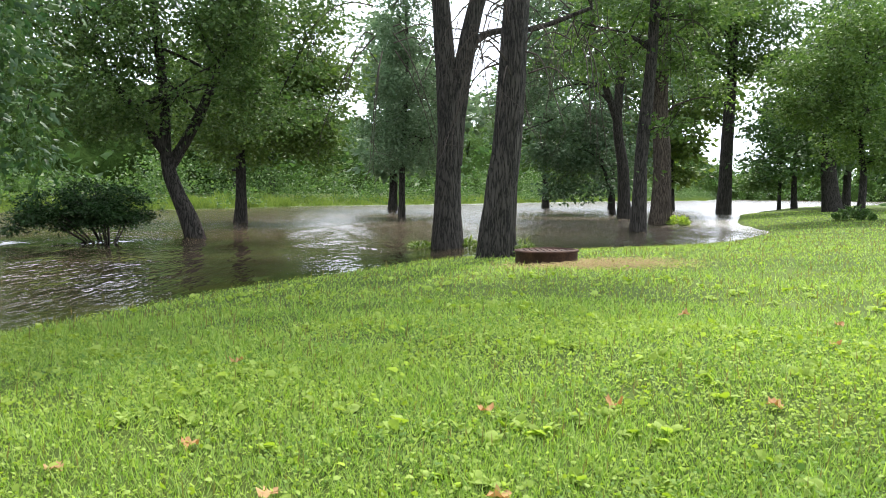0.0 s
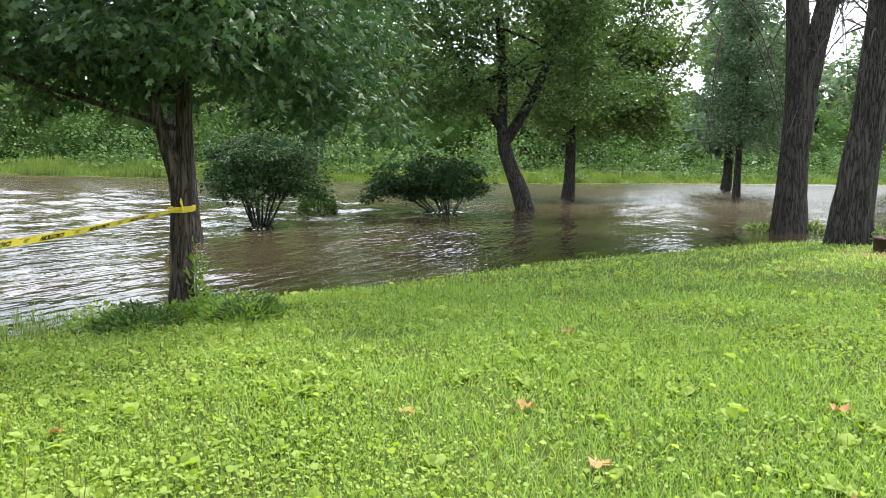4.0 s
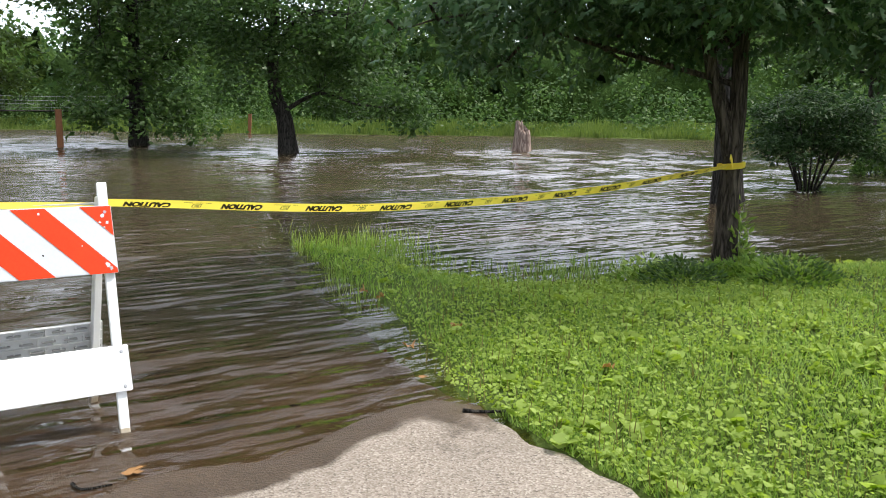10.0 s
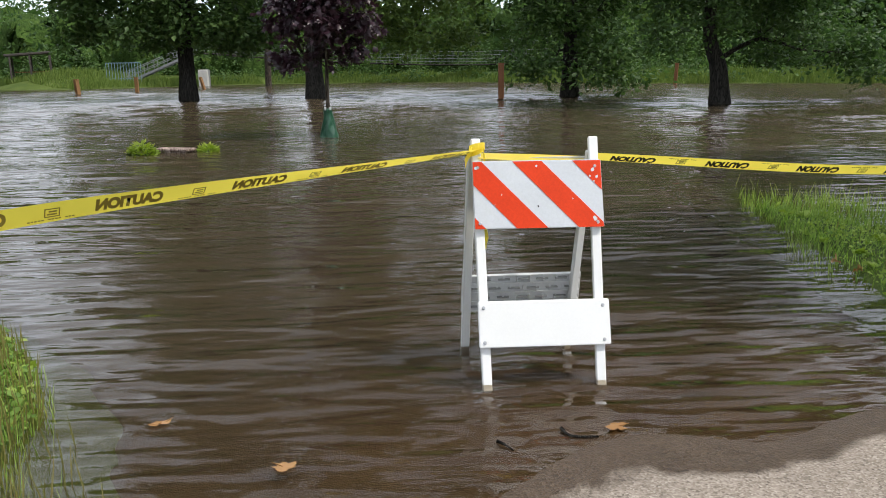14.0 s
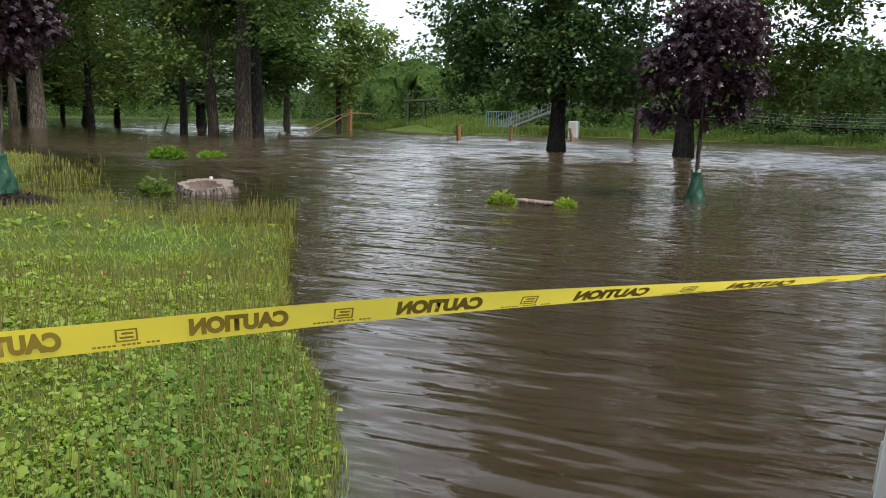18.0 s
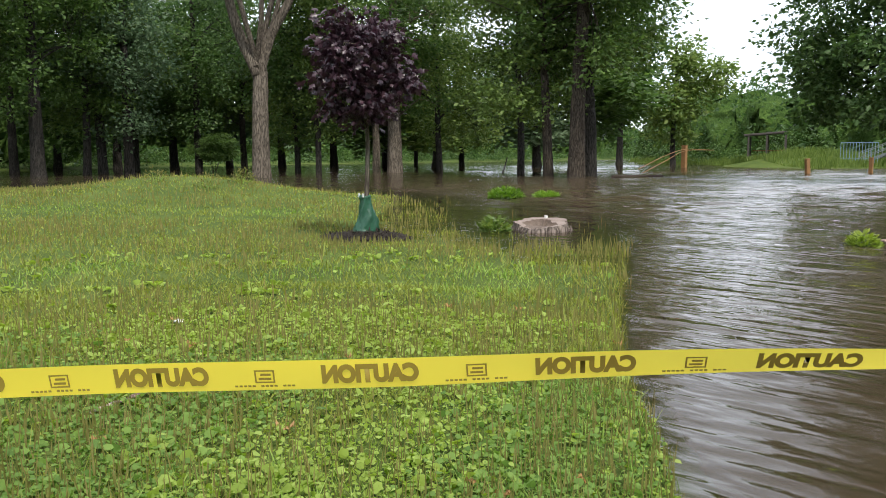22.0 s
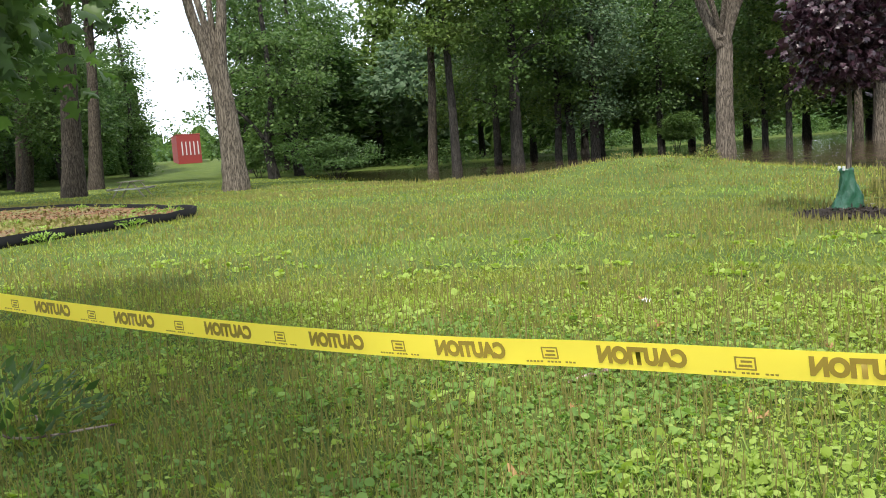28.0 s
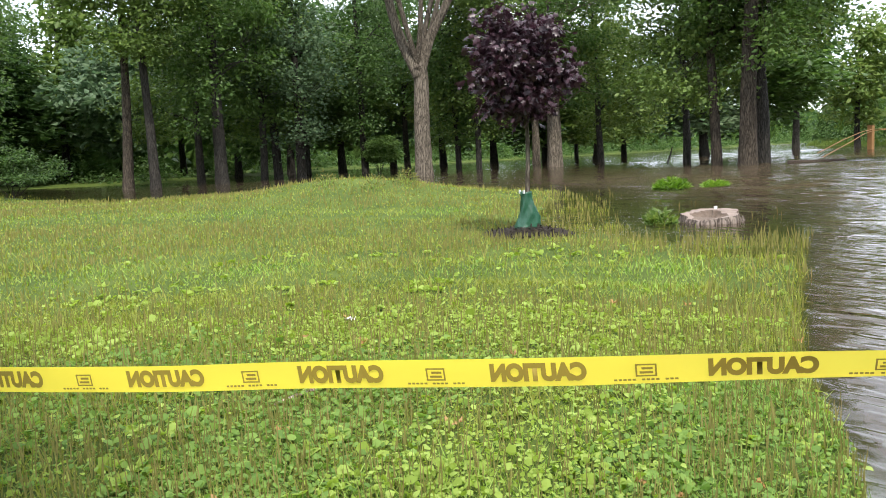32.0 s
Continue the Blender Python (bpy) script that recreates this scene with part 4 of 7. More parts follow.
def west_trees():
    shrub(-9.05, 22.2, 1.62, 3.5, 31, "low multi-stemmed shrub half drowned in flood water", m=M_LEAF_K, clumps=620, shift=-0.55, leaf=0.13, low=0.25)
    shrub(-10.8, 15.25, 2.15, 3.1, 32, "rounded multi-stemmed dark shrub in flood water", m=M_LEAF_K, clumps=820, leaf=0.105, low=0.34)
    grow("taped_tree", "young tree with yellow tape tied round its forked trunk", -5.46, 5.96,
         [([(0, 0, -0.2), (0.0, 0, 0.4), (0.01, 0, 0.85), (0.03, 0.02, 1.4), (0.03, 0.03, 2.2), (0.15, 0.1, 4.2)], 0.105, 0.05),
          ([(0.01, 0, 1.0), (-0.04, -0.03, 1.25), (-0.12, -0.08, 1.55), (-0.20, -0.13, 1.9), (-0.45, -0.28, 3.4)], 0.092, 0.045)
          ],
         [(0, 0, 3.1, 2.5, 2.4, 1.3), (-1.45, -1.2, 2.15, 1.15, 1.0, 0.58), (-0.6, -0.5, 2.2, 1.0, 0.9, 0.5), (1.05, 1.0, 1.95, 0.85, 0.8, 0.62), (1.5, 1.3, 1.7, 0.45, 0.45, 0.5), (-2.1, -1.6, 2.35, 0.8, 0.8, 0.55),
          # mass at 6.2 m lies above the view, added to shade the ground
          (0, 0.2, 4.9, 2.2, 2.2, 1.1), (0.1, 0.4, 6.2, 1.9, 1.9, 1.0), (-0.2, 0.4, 2.25, 1.3, 1.3, 0.5), (0.4, 0.7, 2.0, 0.8, 0.8, 0.35), (0.9, -0.7, 2.6, 1.0, 1.0, 0.6)],
         M_LEAF_T, M_BARK, 2900, 15, 0.105, 0.16, 33, z=0.08, limbs=22, lobes=True, gaps=0.3, droop=0.6, sides=16, aspect=0.58)
    grow("background_tree", "dark tree standing in flood water behind shrubs", -16.9, 27.8, [([(0, 0, -0.5), (0.1, 0, 3), (0, 0, 8)], 0.23, 0.08)],
         [(0, 0, 4.6, 3.2, 3.2, 2.2), (0, 0, 7.5, 3, 3, 2.4)], M_LEAF_D, M_BARK_D, 480, 15, 0.24, 0.4, 34, z=0.0)
    grow("drooping_tree", "spreading pale-green tree with branches drooping to the flood water", -29.6, 11.55,
         [([(0, 0, -0.6), (-0.1, -0.1, 1.2), (-0.35, -0.4, 2.6), (-0.2, -0.3, 6)], 0.34, 0.15)],
         [(0, 0, 5.4, 4.6, 4.6, 2.8), (0.8, 2.9, 2.6, 2.5, 2.6, 1.7), (0.6, -2.4, 3.0, 2.0, 2.2, 1.7), (1.6, 0.8, 3.4, 2.2, 2.4, 1.4), (0, 0, 8.6, 4.0, 4.0, 2.4), (0, 0, 11.5, 3.6, 3.6, 2.2), (1.0, 4.6, 1.7, 1.6, 1.6, 1.1)],
         M_LEAF_D, M_BARK_D, 1900, 20, 0.19, 0.36, 35, z=0.0, limbs=18)
    grow("dense_tree", "dense dark tree with foliage down to the flood water", -38.3, 8.1, [([(0, 0, -0.5), (0, 0, 3), (0.2, 0, 9)], 0.42, 0.15)],
         [(0, 0, 3.6, 3.2, 3.2, 2.6), (0, 0, 7.4, 4.8, 4.8, 3.4), (0, 2.2, 1.6, 2.0, 2.2, 1.5), (0, -2.2, 1.7, 2.0, 2.2, 1.5), (1.6, 0, 1.6, 1.4, 2.4, 1.4), (0, 0, 11, 4.2, 4.2, 3), (0, 0, 15, 3.8, 3.8, 2.8)], M_LEAF_D, M_BARK_D, 1700, 16, 0.26, 0.42, 36, z=0.0, limbs=14)
    grow("sunlit_maple", "bright green maple with thick dark trunk in flood water", -41.0, -3.6,
         [([(0, 0, -0.5), (0, 0, 2), (0.1, 0.3, 6), (0, 0.6, 10)], 0.46, 0.2)],
         [(0, 2.6, 6.2, 4.2, 4.4, 3.4), (0.6, 5.2, 4.0, 2.4, 2.8, 2.4), (0, 2.0, 10, 4.6, 5.2, 3.2), (0, 2.6, 14.2, 5.2, 6.6, 3.4), (0, 2.6, 18, 5.2, 6.6, 3.2), (0, 2.0, 22, 4.4, 5.4, 2.8), (0.4, 3.6, 2.6, 1.8, 2.2, 1.3), (0, 0.3, 4.2, 2, 2, 1.6)],
         M_LEAF_Y, M_BARK_D, 2700, 18, 0.26, 0.42, 37, z=0.0, limbs=14)
    grow("maple_tree", "dense green maple with thick dark trunk in flood water", -42.1, -9.8,
         [([(0, 0, -0.5), (0, 0, 2), (-0.1, 0.1, 6), (0, 0, 12)], 0.44, 0.2)],
         [(0, 0, 6.2, 4.7, 4.7, 3.4), (0.4, -3.4, 4.0, 2.2, 2.2, 1.6), (0.4, 2.6, 3.7, 1.9, 2.0, 1.5), (0, 0, 10, 4.4, 4.4, 3.2), (0, 0, 14.5, 4.6, 4.6, 3.4), (0, 0, 18.5, 4.2, 4.2, 2.8), (0, -0.5, 22.5, 3.8, 3.8, 2.8), (0.3, 0, 3.5, 3.8, 3.6, 1.3), (0, -4.4, 6.4, 2.8, 3.2, 3.0), (0, -5.2, 3.9, 2.0, 2.2, 1.6), (0, 3.0, 3.2, 2, 2.2, 1.1)],
         M_LEAF_D, M_BARK_D, 2900, 19, 0.28, 0.44, 38, z=0.0, limbs=16)


def purple_saplings():
    grow("purple_sapling", "young purple-leaved maple with slim pale stem at the water's edge", -10.9, -11.05,
         [([(0, 0, -0.1), (-0.03, 0, 0.9), (-0.06, 0, 1.7), (0.02, 0, 2.6), (0.05, 0, 3.5)], 0.045, 0.022)],
         [(0.08, 0, 2.75, 0.92, 0.92, 0.66), (0.05, 0, 3.35, 0.75, 0.75, 0.5), (0.1, 0, 2.2, 0.66, 0.66, 0.36)], M_LEAF_P, M_BARK_L, 420, 12, 0.12, 0.125, 41, limbs=14, lobes=True, gaps=0.4, droop=0.5)
    grow("purple_sapling", "young purple-leaved maple with slim stem standing in flood water", -18.6, -1.57,
         [([(0, 0, -0.4), (0.0, 0, 0.9), (0.03, 0.02, 1.8), (0.0, 0, 3.05), (0.04, 0, 4.1)], 0.046, 0.02)],
         [(0, -0.04, 2.62, 1.04, 1.04, 0.77), (0, 0, 3.48, 0.90, 0.90, 0.64), (0.0, -0.58, 1.64, 0.50, 0.45, 0.40), (0, 0.67, 1.95, 0.40, 0.45, 0.45), (0.08, 0.04, 1.30, 0.18, 0.22, 0.18)], M_LEAF_P, M_BARK, 430, 11, 0.15, 0.145, 42, z=0.0, limbs=14, lobes=True, gaps=0.45, droop=0.5)


def south_trees():
    grow("forked_trunk_tree", "tall pale forked tree standing in flood water", -30.4, -43.2,
         [([(0, 0, -0.6), (0, 0, 3.0), (-0.15, -0.1, 6.2), (0.1, 0, 6.9)], 0.52, 0.42),
          ([(0.05, 0, 6.2), (0.9, -0.7, 8.8), (1.4, -1.1, 11.5), (1.9, -1.6, 16)], 0.36, 0.2),
          ([(-0.05, 0, 6.2), (-0.7, 0.5, 8.6), (-1.9, 1.4, 11.6), (-2.3, 1.7, 16)], 0.33, 0.18)],
         [(0, 0, 17, 6, 6, 4.5), (0, 0, 21, 4.5, 4.5, 3)], M_LEAF, M_BARK_L, 560, 15, 0.36, 0.55, 51, z=0.0)
    grow("tall_straight_tree", "tall straight grey trunk standing in flood water", -41.2, -27.6,
         [([(0, 0, -0.6), (-0.1, 0, 5), (-0.5, 0.1, 12), (-0.6, 0.1, 20)], 0.46, 0.25)],
         [(0, 0, 17, 5, 5, 4), (0, -2.5, 9.2, 3.0, 3.2, 2.6), (0.3, 2.2, 6.6, 2.0, 2.4, 2.2), (0, 2.6, 11, 3, 3, 2.4)], M_LEAF, M_BARK, 820, 15, 0.31, 0.5, 52, z=0.0)
    for n, (x, y, r, h, lean, m, bk, low) in enumerate((
            (-43.7, -28.4, 0.50, 17, 0.0, M_LEAF, M_BARK_D, 7), (-41.9, -30.0, 0.33, 15, 0.1, M_LEAF_Y, M_BARK, 4.2), (-45.2, -34.8, 0.27, 16, 0.0, M_LEAF_Y, M_BARK_D, 5),
            (-49.4, -46.2, 0.30, 14, 0.12, M_LEAF_Y, M_BARK_D, 3.5), (-43.2, -45.0, 0.62, 19, 0.0, M_LEAF, M_BARK_L, 6), (-52.0, -56.9, 0.42, 16, 0.0, M_LEAF_Y, M_BARK_L, 6),
            (-38.2, -47.6, 0.24, 14, 0.0, M_LEAF_Y, M_BARK_D, 4), (-38.7, -50.7, 0.24, 14, 0.05, M_LEAF_D, M_BARK_D, 4), (-48.2, -63.7, 0.3, 16, 0.0, M_LEAF_Y, M_BARK_D, 4),
            (-44.9, -67.5, 0.33, 17, 0.05, M_LEAF, M_BARK_D, 5), (-43.7, -74, 0.3, 16, -0.05, M_LEAF_D, M_BARK_D, 4),
            (-28.8, -57.4, 0.42, 17, 0.0, M_LEAF_S, M_BARK_D, 4), (-28.1, -60.0, 0.4, 16, 0.04, M_LEAF_Y, M_BARK_D, 4), (-26.2, -58.5, 0.33, 15, -0.06, M_LEAF, M_BARK_D, 4.4),
            (-21.4, -54.2, 0.46, 17, 0.0, M_LEAF, M_BARK_D, 5.2), (-16.8, -53.4, 0.33, 15, 0.02, M_LEAF_Y, M_BARK_D, 8.2),
            (-15.4, -54.8, 0.36, 22, -0.1, M_LEAF_Y, M_BARK, 11), (-24, -66, 0.35, 15, 0.0, M_LEAF_Y, M_BARK_D, 4), (-33.5, -66, 0.33, 15, 0.0, M_LEAF_D, M_BARK_D, 4), (-37, -62, 0.36, 17, 0.03, M_LEAF_D, M_BARK_D, 5),
            (-61, -54.5, 0.3, 14, 0.05, M_LEAF_D, M_BARK_D, 4), (-65, -65, 0.25, 13, 0.0, M_LEAF, M_BARK_D, 3.4))):
        rng = np.random.default_rng(60 + n)
        grow("woodland_tree", "broadleaf woodland tree with dark trunk in flooded grove", x, y, [([(0, 0, -0.6), (lean * 3, 0, 4), (lean * 6, rng.normal() * 0.3, 10), (lean * 8, 0, h)], r, r * 0.4)],
             forest_blobs(rng, h + 3, 4.4 + 0.8 * rng.random(), low), m, bk, 640, 16, 0.29, 0.56, 60 + n, gaps=0.45, z=min(0.0, gz(x, y)) if gz(x, y) < 0.1 else None, group="trees of the flooded grove", limbs=9)
    for n, (x, y, r, h, lean, low) in enumerate(((-2.29, -40.9, 0.56, 20, 0.1, 9.5), (6.4, -49.6, 0.62, 19, -0.1, 8.4), (7.6, -66, 0.56, 20, -0.12, 9), (15.5, -80, 0.6, 18, -0.1, 7), (14.2, -75, 0.45, 18, -0.2, 7.5), (18.4, -80, 0.4, 17, 0, 7))):
        rng = np.random.default_rng(90 + n)
        tr = [([(0, 0, -0.3), (lean * 3, 0, 4), (lean * 6, 0, 9), (lean * 9, 0, h)], r, r * 0.45)]
        if n == 0:
            tr = [([(0, 0, -0.3), (0.1, 0, 3.0), (0.35, 0, 5.9)], 0.57, 0.44), ([(0.42, 0, 5.0), (0.90, 0, 7.0), (1.45, 0, 9.2), (2.6, 0, 18)], 0.34, 0.16), ([(0.26, 0, 5.0), (0.12, 0, 7.0), (-0.15, 0, 9.2), (-0.7, 0, 18)], 0.34, 0.16)]
        grow("lawn_tree", "tall pale-barked cottonwood on the dry lawn", x, y, tr, forest_blobs(rng, h + 2, 3.8, low + 3), M_LEAF if n else M_LEAF_S, M_BARK_L if n < 1 else M_BARK, 420, 14, 0.34, 0.55, 90 + n, group="lawn trees", limbs=8)
    # stands out of view; added so that its crown darkens bed and lawn
    grow("shade_tree", "unseen broad-crowned tree added to shade the planting bed and lawn", 10.5, -31.0, [([(0, 0, -0.3), (0, 0, 4), (-0.6, -0.3, 9), (-1.5, -1, 16)], 0.5, 0.2)],
         [(-2, 0, 13, 6, 6, 3), (-3.5, -8, 14, 6, 6, 3), (2.5, -6, 13, 5, 6, 3), (-8, -14, 15, 5, 5, 2.5)], M_LEAF_D, M_BARK, 900, 12, 0.42, 0.6, 97, limbs=10, gaps=0.5)
    grow("bushy_tree", "spreading dark tree behind the lawn", 10.2, -73, [([(0, 0, -0.3), (0, 0, 4), (0, 0, 11)], 0.35, 0.12)], [(0, 0, 5.5, 4.2, 4, 3), (0, 0, 9, 3.6, 3.6, 3), (-1.5, 0, 3, 2.5, 2, 1.6)], M_LEAF_D, M_BARK_D, 620, 15, 0.32, 0.5, 99)
    for n, (x, y, h, low, m, wide) in enumerate(((-5.5, -66, 19, 2.2, M_LEAF_D, 4.6), (-8.2, -74, 20, 2.4, M_LEAF, 4.6), (-4.2, -86, 21, 2.0, M_LEAF_D, 5), (-10.5, -84, 21, 2, M_LEAF_D, 5), (-14, -88, 16, 2, M_LEAF, 5),
                                                 (13.5, -88, 17, 1.0, M_LEAF_D, 4.6), (19, -92, 18, 1.2, M_LEAF_D, 5), (10.6, -90, 13, 0.8, M_LEAF_D, 3.2), (7.9, -97, 17, 0.4, M_LEAF_D, 2.9), (25, -84, 17, 1.2, M_LEAF, 5), (16.5, -70, 16, 4, M_LEAF_D, 4.4))):
        rng = np.random.default_rng(160 + n)
        grow("park_oak", "broad dark-limbed oak at the edge of the lawn", x, y, [([(0, 0, -0.3), (0.3, 0, 3), (-0.3, 0.2, 7), (0.2, 0, h)], 0.42, 0.12), ([(0.2, 0, 2.6), (1.6, 0.3, 4.6), (3.4, 0.2, 6.2)], 0.18, 0.06)],
             forest_blobs(rng, h, wide, low), m, M_BARK_D, 560, 16, 0.31, 0.55, 160 + n, gaps=0.45, group="park oaks", limbs=9)
    shrub(-37.5, -60.5, 3.2, 5.0, 101, "rounded green bush at the flooded grove", M_LEAF, 6, 0.0, 0.22, 620)
    shrub(-9.8, -62, 3.4, 6.5, 102, "low dark evergreen bush near the pool", M_LEAF_D, 6, gz(-9.8, -62), 0.24, 300)
    shrub(-4.5, -72, 3.0, 6.0, 103, "low dark evergreen bush on the lawn", M_LEAF_D, 6, gz(-4.5, -72), 0.24, 260)


def wood_mass(name, label, line, tall, seed, thick=6.0):
    """A far wall of closed woodland: lumpy crowns running together, behind the single trees."""
    rg = np.random.default_rng(seed)
    line = np.asarray(line, float)
    seg = np.r_[0, np.cumsum(np.hypot(*np.diff(line, axis=0).T))]
    n = int(seg[-1] / 1.1)
    s = np.linspace(0, seg[-1], n)
    p = np.stack([np.interp(s, seg, line[:, 0]), np.interp(s, seg, line[:, 1])], 1)
    t = np.gradient(p, axis=0)
    q = np.stack([-t[:, 1], t[:, 0]], 1) / np.hypot(*t.T)[:, None]
    h = np.interp(s, seg, tall) * (0.80 + 0.16 * np.sin(s * 0.55 + seed) + 0.10 * np.sin(s * 1.35 + seed * 2) + 0.05 * rg.normal(size=n))
    prof = np.linspace(0, np.pi, 16)
    lump = 1 + 0.16 * np.sin(s[:, None] * 1.1 + prof * 5 + seed) + 0.12 * np.sin(s[:, None] * 2.3 - prof * 9) + 0.07 * rg.normal(size=(n, 16))
    g = ground_height(p[:, 0], p[:, 1])
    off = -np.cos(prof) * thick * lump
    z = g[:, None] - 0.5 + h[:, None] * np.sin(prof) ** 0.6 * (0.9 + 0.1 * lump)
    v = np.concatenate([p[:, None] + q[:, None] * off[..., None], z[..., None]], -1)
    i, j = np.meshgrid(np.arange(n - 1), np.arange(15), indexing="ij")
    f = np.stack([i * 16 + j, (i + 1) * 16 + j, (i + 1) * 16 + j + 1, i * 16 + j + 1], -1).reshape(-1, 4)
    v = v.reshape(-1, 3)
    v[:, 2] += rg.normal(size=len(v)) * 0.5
    v[:, :2] += rg.normal(size=(len(v), 2)) * 0.6
    # inner sheet: shade between the crowns is put into its mottled dark green
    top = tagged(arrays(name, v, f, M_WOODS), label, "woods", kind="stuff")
    own = rg.integers(0, len(v), int(len(v) * 9))                  # leaves all over the outside
    m = len(own)
    mid = np.repeat(np.stack([p[:, 0], p[:, 1], g + 0.3 * h], 1), 16, 0)[own]
    out = v[own] - mid
    out /= np.linalg.norm(out, axis=1)[:, None] + 1e-6
    pos = v[own] + rg.normal(size=(m, 3)) * 0.75 + out * (0.2 + 0.9 * rg.random(m))[:, None]
    L = 0.26 + 0.34 * rg.random(m)
    lv, lf = blades(pos, rg.normal(size=(m, 3)) + [0, 0, -0.4], L, L * 0.7, out + rg.normal(size=(m, 3)) * 0.8)
    tagged(arrays("leaves", lv, lf, M_LEAF_D if seed % 2 else M_LEAF, top), kind="stuff")


def landing(o):
    """The open bank before the shelter and the bridge stairs."""
    return 192.5 < math.degrees(math.atan2(o[1] + 0.6, o[0] + 1.9)) % 360 < 208 and o[0] > -86


def far_woods():
    """Woodland belts on the far banks: copied trees in front, a mass of foliage behind."""
    rng = np.random.default_rng(7)
    protos = []
    for n, (m, h, low) in enumerate(((M_LEAF, 15, 0.2), (M_LEAF_Y, 12, 0.0), (M_LEAF, 16, 0.4), (M_LEAF_S, 13, 0.1))):
        protos.append(grow("bank_tree", "broadleaf tree on the far river bank", -70 - 9 * n, 34 + 10 * n, [([(0, 0, -0.4), (0.2, 0, 5), (0, 0, h)], 0.3, 0.1)],
                           forest_blobs(rng, h, 4.2, low), m, M_BARK_D, 380, 8, 0.58, 0.62, 120 + n, group="far bank trees", limbs=6, twigs=False))
    spots = []
    for (ax, ay), (bx, by), count in (((-92, -52), (-82, -34), 3), ((-90, -12), (-86, 8), 4), ((-84, 12), (-58, 31), 6), ((-56, 34), (-40, 47), 4), ((-40, 46), (-24, 60), 4), ((-22, 64), (-15, 84), 4), ((-12, 88), (14, 130), 6), ((20, 140), (62, 212), 6),
                                      ((-100, -84), (-60, -94), 5), ((-128, -98), (-116, -52), 6), ((-112, -60), (-96, -50), 3), ((-56, -92), (-24, -84), 5), ((-20, -92), (2, -104), 3), ((10, -100), (40, -88), 4), ((44, 74), (70, 110), 4)):
        for k in range(count):
            s = (k + rng.random()) / count
            off = rng.random() * 7
            dx, dy = bx - ax, by - ay
            ln = math.hypot(dx, dy)
            spots.append((ax + dx * s - dy / ln * off, ay + dy * s + dx / ln * off))
    spots = [q for q in spots if not (-3.5 < q[0] < 9.5 and q[1] < -78)]
    for k, (x, y) in enumerate(spots):
        sc = (0.75 + 0.5 * rng.random()) * (0.78 if (-90 < x < -34 and 8 < y < 56) or (x < -76 and -56 < y < -28) else 1.0)
        copy_thing(protos[k % 4], pose(x, y, gz(x, y), 0, 0, rng.random() * 360) @ Matrix.Diagonal((sc, sc, sc * (0.8 + 0.35 * rng.random()), 3)))
    # bushes and reeds lining the far bank
    v, f, n = [], [], 0
    blobs = []
    south = [np.array(q, float) for q in ((-160, -88), (-112, -84.5), (-66, -88.5), (-45, -86.5), (-30, -76.5), (-21, -72), (-17.5, -77), (-12, -83), (-6, -81))]
    for a, b in [(b, a) for a, b in zip(south[:-1], south[1:])] + [(np.array((-150, -66.5)), np.array((-106, -63.5)))] + list(zip(WEST_SHORE[:-4], WEST_SHORE[1:-3])):
        ln = np.hypot(*(b - a))
        for s in np.arange(0, 1, 1.8 / ln):
            p = a + (b - a) * s
            q = np.array([-(b - a)[1], (b - a)[0]]) / ln
            o = p + q * (0.5 + 4.2 * rng.random())
            if landing(o):
                continue
            hh = 0.6 + 2.2 * rng.random() ** 2
            blobs.append((*o, gz(*o) + hh * 0.4, 1.5, 1.5, hh))
    (lv, lf), _ = foliage(rng, blobs, 5400, 13, 0.27, 0.44, 0.2, 0.2, tilt=2.0)
    tagged(arrays("bank_bushes", lv, lf, M_LEAF_D), "mixed green bushes and reeds lining the far river bank", "bushes", kind="stuff")
    stand, lean, tall = [], [], []                      # tall grass and reeds right along the waterline
    for a, b in zip(WEST_SHORE[:-4], WEST_SHORE[1:-3]):
        ln = np.hypot(*(b - a))
        q = np.array([-(b - a)[1], (b - a)[0]]) / ln
        m = int(ln * (260 if ln < 26 else 90))
        u, w = rng.random(m), 4.5 * rng.random(m) ** 1.5 - 0.15
        if landing((a + b) / 2):
            w = w * 2.6
        p = a + (b - a) * u[:, None] + q * w[:, None]
        stand.append(p)
        lean.append(rng.normal(size=(m, 2)) * 0.22)
        tall.append((0.22 + 0.42 * rng.random(m)) * (1 + 0.5 * np.sin(p[:, 0] * 0.9 + p[:, 1] * 0.7)))
    p, lean, tall = np.concatenate(stand), np.concatenate(lean), np.maximum(np.concatenate(tall), 0.15)
    foot = np.stack([p[:, 0], p[:, 1], ground_height(p[:, 0], p[:, 1]) - 0.05], 1)
    face = np.arctan2(p[:, 1], p[:, 0]) + 1.57 + rng.normal(size=len(p)) * 0.5
    sd = np.stack([np.cos(face), np.sin(face), 0 * face], 1) * (0.03 + 0.03 * rng.random(len(p)))[:, None]
    v = np.stack([foot - sd, foot + sd, foot + np.concatenate([lean * tall[:, None], tall[:, None]], 1)], 1).reshape(-1, 3)
    tagged(arrays("bank_reeds", v, np.arange(len(v)).reshape(-1, 3), M_REED), "bright green reeds and tall grass along the far waterline", "reeds", kind="stuff")
    thicket = []                                        # taller shrubs behind the reeds
    for a, b in zip(WEST_SHORE[:-4], WEST_SHORE[1:-3]):
        ln = np.hypot(*(b - a))
        q = np.array([-(b - a)[1], (b - a)[0]]) / ln
        for s in np.arange(0, 1, 2.6 / ln):
            o = a + (b - a) * s + q * (5.0 + 5.0 * rng.random())
            if landing(o):
                continue
            hh = 1.2 + 2.2 * rng.random()
